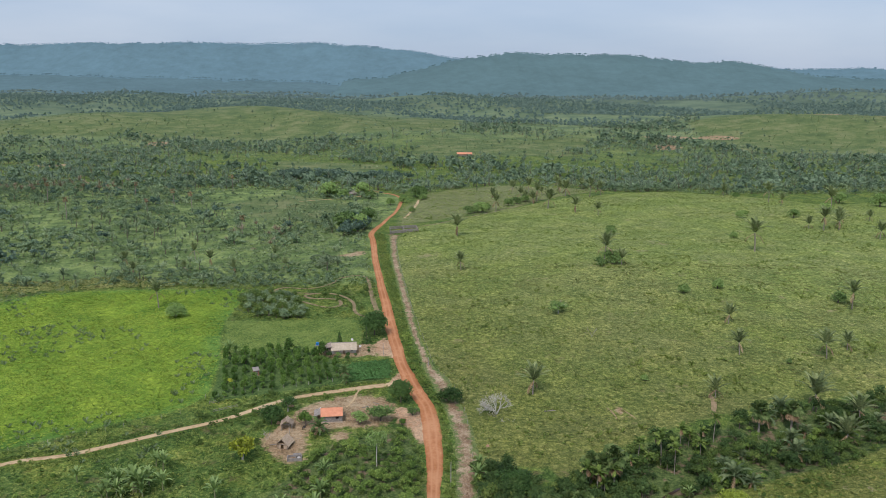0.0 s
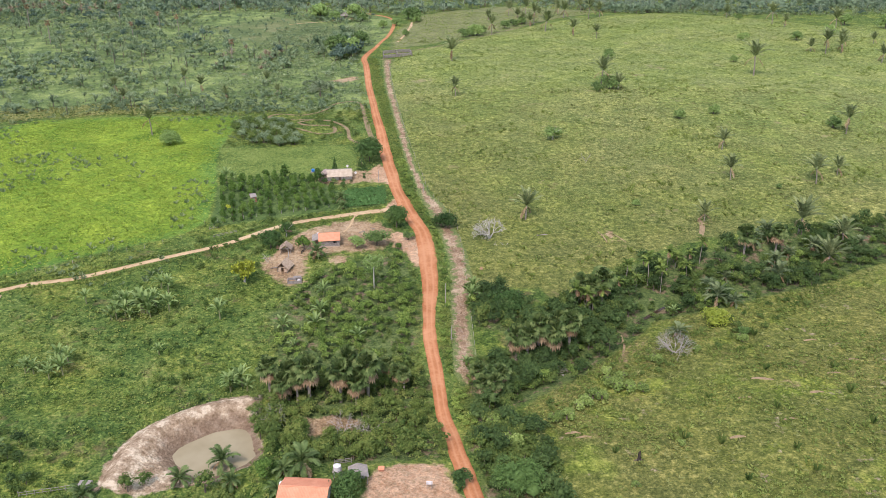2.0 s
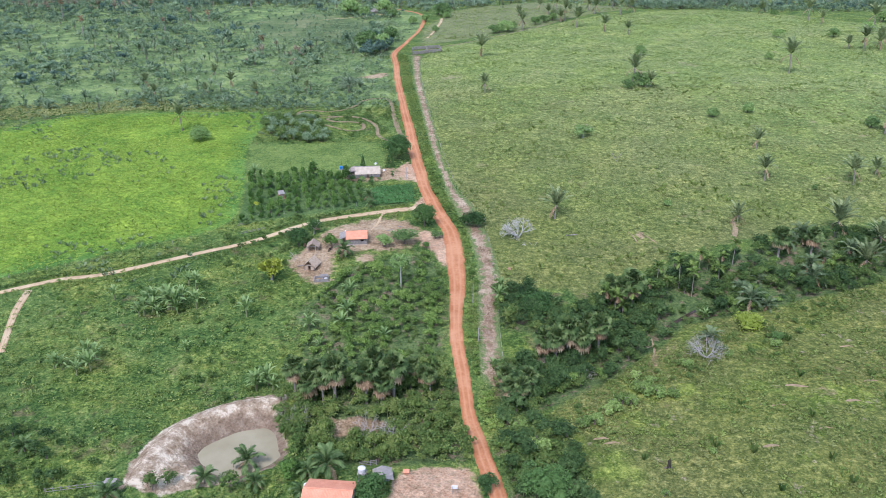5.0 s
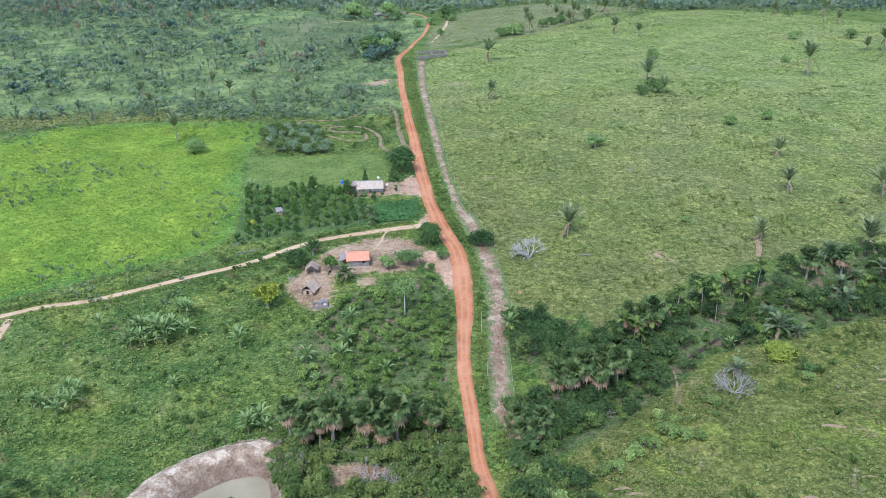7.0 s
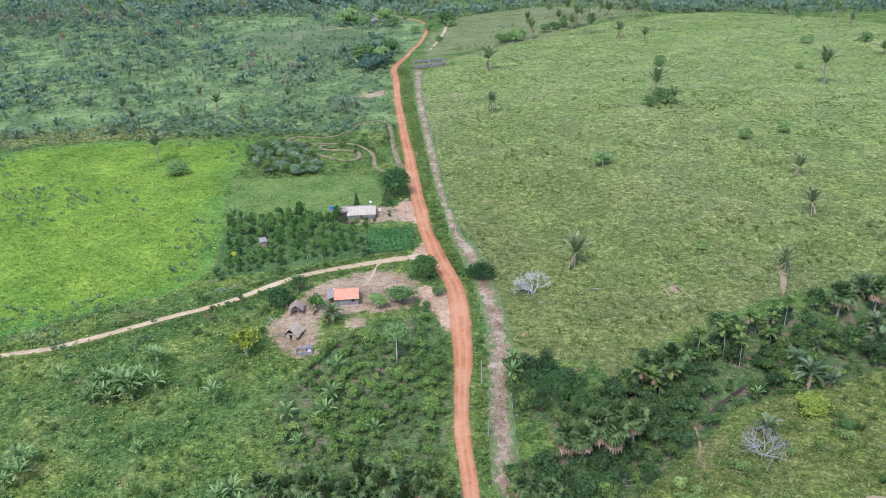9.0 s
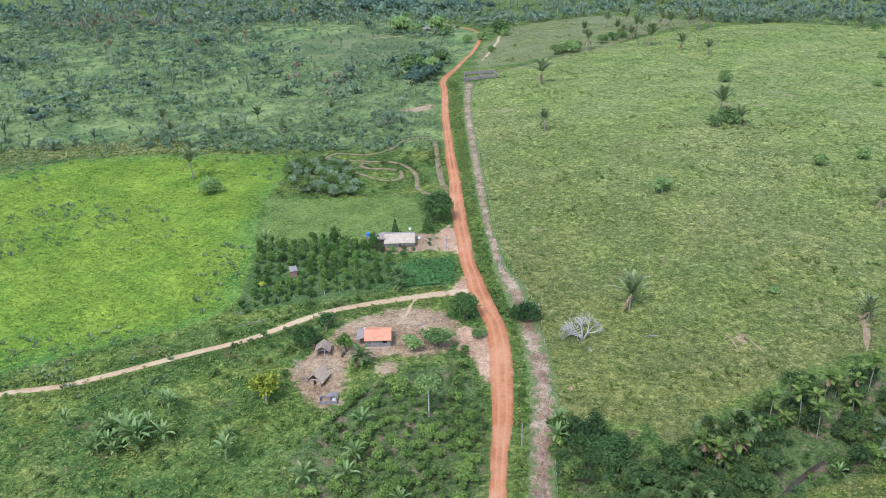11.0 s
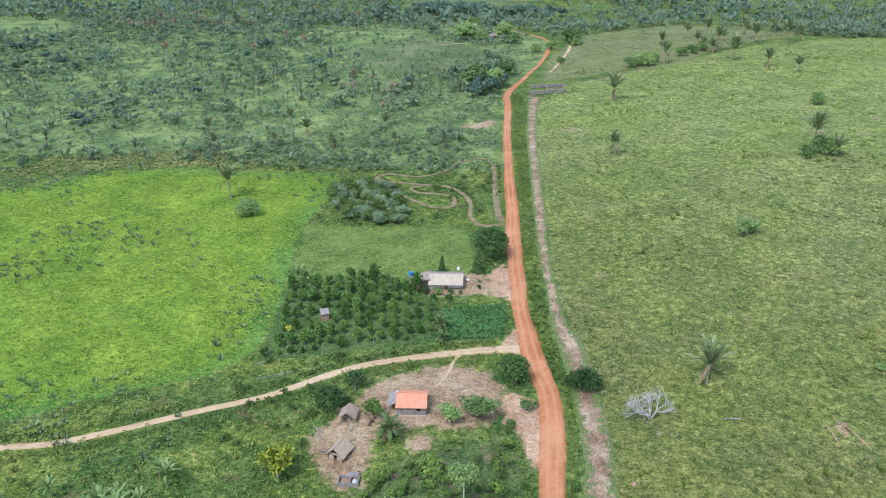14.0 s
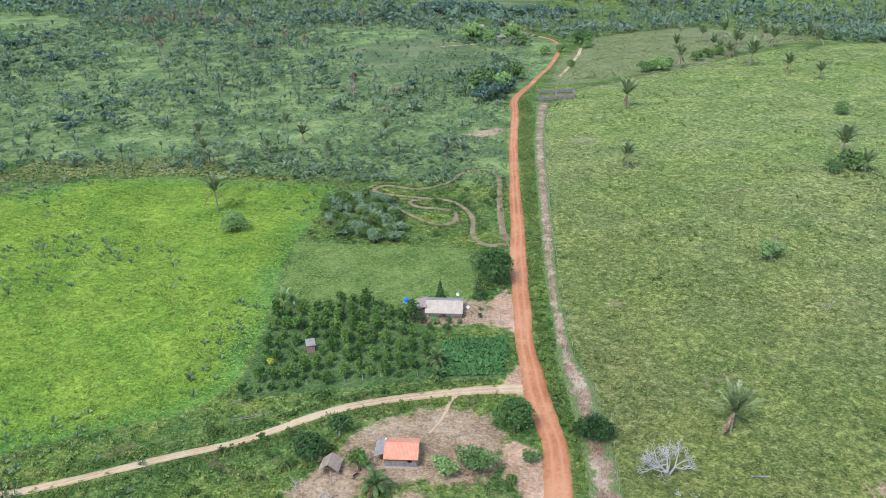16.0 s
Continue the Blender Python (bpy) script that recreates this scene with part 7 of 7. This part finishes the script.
LOW_EDGE = [(99, 213), (78, 198), (59, 184), (39, 173), (24, 158), (26, 150), (45, 165), (62, 176), (82, 190), (104, 206)]
q = np.array([(-39.6, 160.6), (-39.8, 157.5), (-38.8, 154), (-38.3, 150.5), (-37, 147), (-36.3, 160), (-36, 157), (-35.8, 153.5), (-35.3, 150), (-34.6, 146.5), (-33.8, 143), (-37.2, 163.5), (-34, 155), (-56.5, 131), (-58.5, 128.5), (-40.3, 131.5), (-44, 129)])
planted("pond_bushes", BIG_SHRUBS, q, rng.uniform(0.65, 1.05, len(q)), SHRUB, "olive green bushes at the pond's edge", "bushes", 62)
plant_in("roadside_scrub", EAST_SCRUB, 260, SHRUBS, 0.7, 1.6, SHRUB, "dense green scrub beside the road", "scrub", 51)
plant_in("roadside_bushes", EAST_SCRUB, 60, BIG_SHRUBS, 0.6, 1.1, BUSH, "leafy bushes beside the road", "bushes", 52)
plant_in("pondside_scrub", WEST_SCRUB, 170, SHRUBS, 0.5, 1.4, SHRUB, "mixed garden scrub west of the pond", "scrub", 53)
plant_in("pondside_bushes", WEST_SCRUB, 40, BIG_SHRUBS, 0.5, 0.9, BUSH, "leafy bushes west of the pond", "bushes", 54)
plant_in("pond_edge_scrub", POND_EDGE, 170, SHRUBS, 0.5, 1.5, SHRUB, "green scrub on the pond's near edge", "scrub", 55)
plant_in("bank_shrubs", LOW_EDGE, 220, SHRUBS, 0.5, 1.2, SHRUB, "scattered bright shrubs on the creek bank", "shrubs", 56)
plant_in("thicket", THICKET, 90, BIG_SHRUBS, 0.5, 1.1, SHRUB, "green thicket beside the riding loop", "thicket", 28)
plant_in("thicket_bushes", THICKET, 110, BIG_SHRUBS, 0.45, 1.0, FOLIAGE, "grey-green rounded bushes beside the riding loop", "thicket", 69)
BEDS = [(x, y) for i in range(24) for j in range(18) for x, y in [(-35 + i * 0.78 + 0.11 * j, 270.2 + j * 0.95 + 0.17 * i)]]
BEDS = np.array([q for q in BEDS if float(inside(VEGETABLES, np.float64(q[0]), np.float64(q[1]))) > 0.2]) + rng.uniform(-0.25, 0.25, (1, 2))
planted("crop_rows", [far_tree(440 + k, 22, 0.42, (0.6, 0.6, 0.35), 0.3, 3, False) for k in range(3)], BEDS, rng.uniform(0.75, 1.2, len(BEDS)), VEG, "rows of leafy green vegetables", "crop", 29)


def along(line, n, lo, hi, seed):
    """Places beside a way, lo to hi metres off its middle, on either side by the sign."""
    g = np.random.default_rng(seed)
    q = smooth_line([(*p[:2], 0) for p in line], 1.0)[:, :2]
    t = np.gradient(q, axis=0)
    t /= np.linalg.norm(t, axis=1)[:, None]
    i = g.integers(0, len(q), n)
    return q[i] + np.stack([t[i, 1], -t[i, 0]], 1) * g.uniform(lo, hi, (n, 1))


r1 = [p for p in ROAD_LINE if 140 < p[1] < 520]
east = along(r1, 2300, 2.7, 7.5, 1)
east = east[(line_distance([(-30.2, 503), (-20.6, 398), (-8.5, 304), (-4.6, 281), (3.4, 248), (6, 216), (6, 170)], east[:, 0], east[:, 1])[0] > 2.6)]
planted("east_verge", VERGE, east, rng.uniform(0.3, 1.1, len(east)), WEED, "low leafy shrubs on the road verge", "shrubs", 31)
hedge = along([p for p in r1 if p[1] < 330], 210, 3.0, 6.2, 12)
hedge = hedge[line_distance([(-8.5, 304), (-4.6, 281), (3.9, 248), (6.5, 216), (6.5, 170)], hedge[:, 0], hedge[:, 1])[0] > 3.2]
planted("verge_bushes", SHRUBS, hedge, rng.uniform(0.45, 1.05, len(hedge)), GARDEN_LEAF, "green bushes between the road and the cleared strip", "bushes", 72)
west = along([p for p in r1 if p[1] > 275 or p[1] < 222], 1000, -5.2, -2.5, 2)
west = west[np.max([inside(a, west[:, 0], west[:, 1]) for a in APRONS], axis=0) < -1]
planted("west_verge", VERGE, west, rng.uniform(0.2, 0.6, len(west)), WEED, "low leafy shrubs on the road verge", "shrubs", 32)
v = along(TRACK_LINE[3:-1], 900, 2.1, 4.6, 3)
v = v[np.max([inside(a, v[:, 0], v[:, 1]) for a in YARDS], axis=0) < 0]
planted("track_verge", VERGE, v, rng.uniform(0.15, 0.6, len(v)), WEED, "leafy shrubs along the farm track", "shrubs", 33)
v = along(TRACK_LINE[1:-1], 700, -3.9, -2.0, 4)
planted("track_grass", LEAFY, v, rng.uniform(0.6, 1.4, len(v)), SHRUB, "weeds along the farm track", "weeds", 34)


def meadow(x, y):
    ok = (x < np.interp(y, [p[1] for p in ROAD_LINE], [p[0] for p in ROAD_LINE]) - 2.5) & (x > -230) & (y < 420) & clear_of_ways(x, y, -0.8) & (inside(FIELD, x, y) < -1) & (inside(BANK, x, y) < 0.3) & (inside(MOWN, x, y) < -0.5)
    return ok & (np.max([inside(q, x, y) for q in YARDS + APRONS + [ORCHARD, VEGETABLES]], axis=0) < -0.8) & (inside(GARDEN, x, y) < 0) & (line_distance([p[:2] for p in LOOP], x, y)[0] > 1.2) & (line_distance([p[:2] for p in LOOP_IN], x, y)[0] > 1.2)


q = spread(rng, 29000, (-150, 100, 3, 400), meadow)
q = q[rng.uniform(size=len(q)) < 0.65 + 0.4 * patchy(q[:, 0], q[:, 1], 9, 0.3)]
planted("meadow_weeds", LEAFY, q, rng.uniform(0.5, 1.7, len(q)), WEED, "tall green weeds in the meadow", "weeds", 35)
q = spread(rng, 1500, (-150, 100, -3, 420), meadow)
q = q[patchy(q[:, 0], q[:, 1], 13, 1.3) > 0.05]
planted("meadow_shrubs", SHRUBS, q, rng.uniform(0.4, 1.2, len(q)), SHRUB, "scattered shrubs in the meadow", "shrubs", 36)
q = spread(rng, 260, (-160, 385, -46, 420), lambda x, y: meadow(x, y) & (x < -50))
planted("edge_shrubs", CANOPY, q, rng.uniform(0.35, 0.8, len(q)), FOLIAGE, "shrubs at the edge of the woods", "shrubs", 37)
lp = np.concatenate([along([p[:2] for p in LOOP[2:-2]], 420, a, b, 61 + k) for k, (a, b) in enumerate(((-2.0, -1.0), (1.0, 2.0)))] + [along([p[:2] for p in LOOP_IN], 260, 0.9, 1.9, 66)])
planted("loop_weeds", VERGE, lp, rng.uniform(0.2, 0.5, len(lp)), BUSH, "dark green weeds lining the riding loop", "weeds", 59)
TUFTS = [tuft(500 + k, 4, 0.3, 0.5, 0.1) for k in range(4)]
open_ground = lambda x, y: (np.max([inside(q, x, y) for q in (PASTURE, LOW_PASTURE, UPPER)], axis=0) > 0.5) & (line_distance([(-30.2, 503), (-20.6, 398), (-8.5, 304), (-4.6, 281), (3.4, 248), (6, 216), (6, 170)], x, y)[0] > 2.4)
q = spread(rng, 36000, (-15, 105, 215, 420), open_ground)
q = q[rng.uniform(size=len(q)) < 0.7 + 0.4 * patchy(q[:, 0], q[:, 1], 6, 0.9)]
planted("pasture_grass", TUFTS, q, rng.uniform(0.5, 1.2, len(q)) * np.where(rng.uniform(size=len(q)) < 0.15, 1.7, 1.0), GRASS_DRY, "tufts of yellow-green pasture grass", "grass", 38, 0.03)
q = spread(rng, 14000, (-35, 420, 330, 740), open_ground)
planted("upper_grass", TUFTS, q, rng.uniform(0.8, 1.9, len(q)), GRASS_LUSH, "tufts of grass on the upper pasture", "grass", 39, 0.03)
q = spread(rng, 17000, (-30, 105, 300, 740), open_ground)
q = q[patchy(q[:, 0], q[:, 1], 14, 0.2) + 0.7 * patchy(q[:, 0], q[:, 1], 4, 1.2) > 0.1]
planted("pasture_weeds", LEAFY, q, rng.uniform(0.5, 1.5, len(q)), WEED, "leafy green weeds scattered over the pasture", "weeds", 40)
q = spread(rng, 30000, (-30, 105, 300, 640), open_ground)
q = q[patchy(q[:, 0], q[:, 1], 9, 1.6) + 0.8 * patchy(q[:, 0], q[:, 1], 3.1, 0.7) + 0.5 * patchy(q[:, 0], q[:, 1], 37, 2.4) + rng.uniform(-0.7, 0.7, len(q)) > 1.15]
planted("pasture_clumps", LEAFY, q, rng.uniform(0.8, 2.3, len(q)), WEED, "green leafy clumps in the pasture grass", "weeds", 68)
q = spread(rng, 9500, (12, 122, 135, 222), lambda x, y: inside(LOW_PASTURE, x, y) > 0.5)
q = q[patchy(q[:, 0], q[:, 1], 5, 1.1) + 0.6 * patchy(q[:, 0], q[:, 1], 13, 0.4) + rng.uniform(-0.8, 0.8, len(q)) > 0.2]
planted("low_pasture_weeds", LEAFY, q, rng.uniform(0.6, 1.7, len(q)), WEED, "yellow-green weeds in the lower pasture", "weeds", 71)
q = spread(rng, 1800, (-30, 540, 140, 760), lambda x, y: inside(UPPER, x, y) > 0)
planted("upper_scrub", VERGE, q[::4], rng.uniform(0.4, 1.0, len(q[::4])), WEED, "scattered scrub on the upper slope", "scrub", 41)
q = spread(rng, 36000, (-215, 205, -74, 385), lambda x, y: inside(FIELD, x, y) > 0.4)
q = q[rng.uniform(size=len(q)) < 0.7 + 0.4 * patchy(q[:, 0], q[:, 1], 7, 1.9)]
planted("field_grass", TUFTS, q, rng.uniform(0.5, 1.35, len(q)), GRASS_FIELD, "lush bright green field grass", "grass", 42, 0.03)
q = spread(rng, 2600, (-215, 205, -76, 385), lambda x, y: (inside(FIELD, x, y) > 1) & (patchy(x, y, 10, 2.9) + 0.8 * patchy(x, y, 3.3, 0.4) > 0.45))
planted("field_weeds", VERGE, q, rng.uniform(0.25, 0.8, len(q)), GARDEN_LEAF, "darker weeds standing in the field", "weeds", 43)
q = spread(rng, 7000, (-92, 292, -28, 340), lambda x, y: inside(MOWN, x, y) > 0.5)
planted("mown_grass", TUFTS, q, rng.uniform(0.3, 0.8, len(q)), GRASS_LUSH, "short grass in the fenced plot", "grass", 44, 0.03)
SEEDLING = [tuft(600 + k, 10, 1.3, 0.7, 0.06) for k in range(3)]
q = spread(rng, 2600, (-10, 120, 200, 420), lambda x, y: open_ground(x, y) & (patchy(x, y, 12, 1.1) + 0.6 * patchy(x, y, 5, 0.6) > 0.45))
planted("palm_seedlings", SEEDLING, q, rng.uniform(0.5, 1.2, len(q)), GRASS_LUSH, "spiky young palm seedlings in the pasture", "seedlings", 63)
q = spread(rng, 2600, (-215, 215, -80, 470), lambda x, y: (patchy(x, y, 16, 2.1) + 0.7 * patchy(x, y, 5, 0.3) > 0.35) & (inside(ORCHARD, x, y) < -2) & (inside(MOWN, x, y) < -2))
planted("field_seedlings", SEEDLING, q, rng.uniform(0.5, 1.2, len(q)), UNDERGROWTH, "spiky young palms in field and scrub", "seedlings", 64)
q = np.array([(50.9, 143.6), (57.7, 141.0), (73.2, 152.8), (77.5, 171.2), (93.7, 171.6), (90.2, 145.3), (71.4, 137.5), (92.0, 159.3), (80.9, 188.8), (36.0, 139.7), (59.1, 129.0), (60.4, 158.8), (72.4, 130.2)])
planted("young_palms", [tuft(620 + k, 18, 2.0, 0.7, 0.09) for k in range(3)], q, rng.uniform(0.8, 1.3, len(q)), SHRUB, "spiky young palms in the lower pasture", "seedlings", 70)
# palm frond litter of rusty, burnt palms in the woods
q = np.concatenate([np.stack([rng.uniform(-380, -270, 70), rng.uniform(690, 780, 70)], 1), np.stack([rng.uniform(-130, -95, 12), rng.uniform(460, 530, 12)], 1)])
planted("rusty_palms", PALMS, q, rng.uniform(0.7, 1.1, len(q)), RED_FROND, "rusty brown dying palms in the woods", "palms", 45)
STICKS = Plant()
for k in range(4):
    limb(STICKS, (-0.5 + 0.1 * k, 0.2 * k - 0.3, 0.06), (0.5 - 0.15 * k, 0.3 - 0.2 * k, 0.12), 0.05, 0.03, 3, 0)
cl = along([(3.4, 248), (5, 238), (6, 228), (6, 216), (5.6, 201), (5.7, 187), (6.5, 172)], 320, -1.9, 1.9, 9)
cl = np.concatenate([cl, along([(-4.6, 281), (-1.2, 272), (0.8, 262)], 60, -1.5, 1.7, 10)])
yd = spread(rng, 700, (-52, 216, -14, 260), lambda x, y: inside(YARDS[0], x, y) > 1)
cl = np.concatenate([cl, yd[:160]])
STRAWWOOD = plain("straw_wood", (0.25, 0.185, 0.125), (0.46, 0.36, 0.26), 2)
planted("dry_brush", [STICKS.arrays()], cl, rng.uniform(0.3, 1.0, len(cl)), (STRAWWOOD,), "dry sticks and brush on cleared ground", "brush", 46, -0.02)
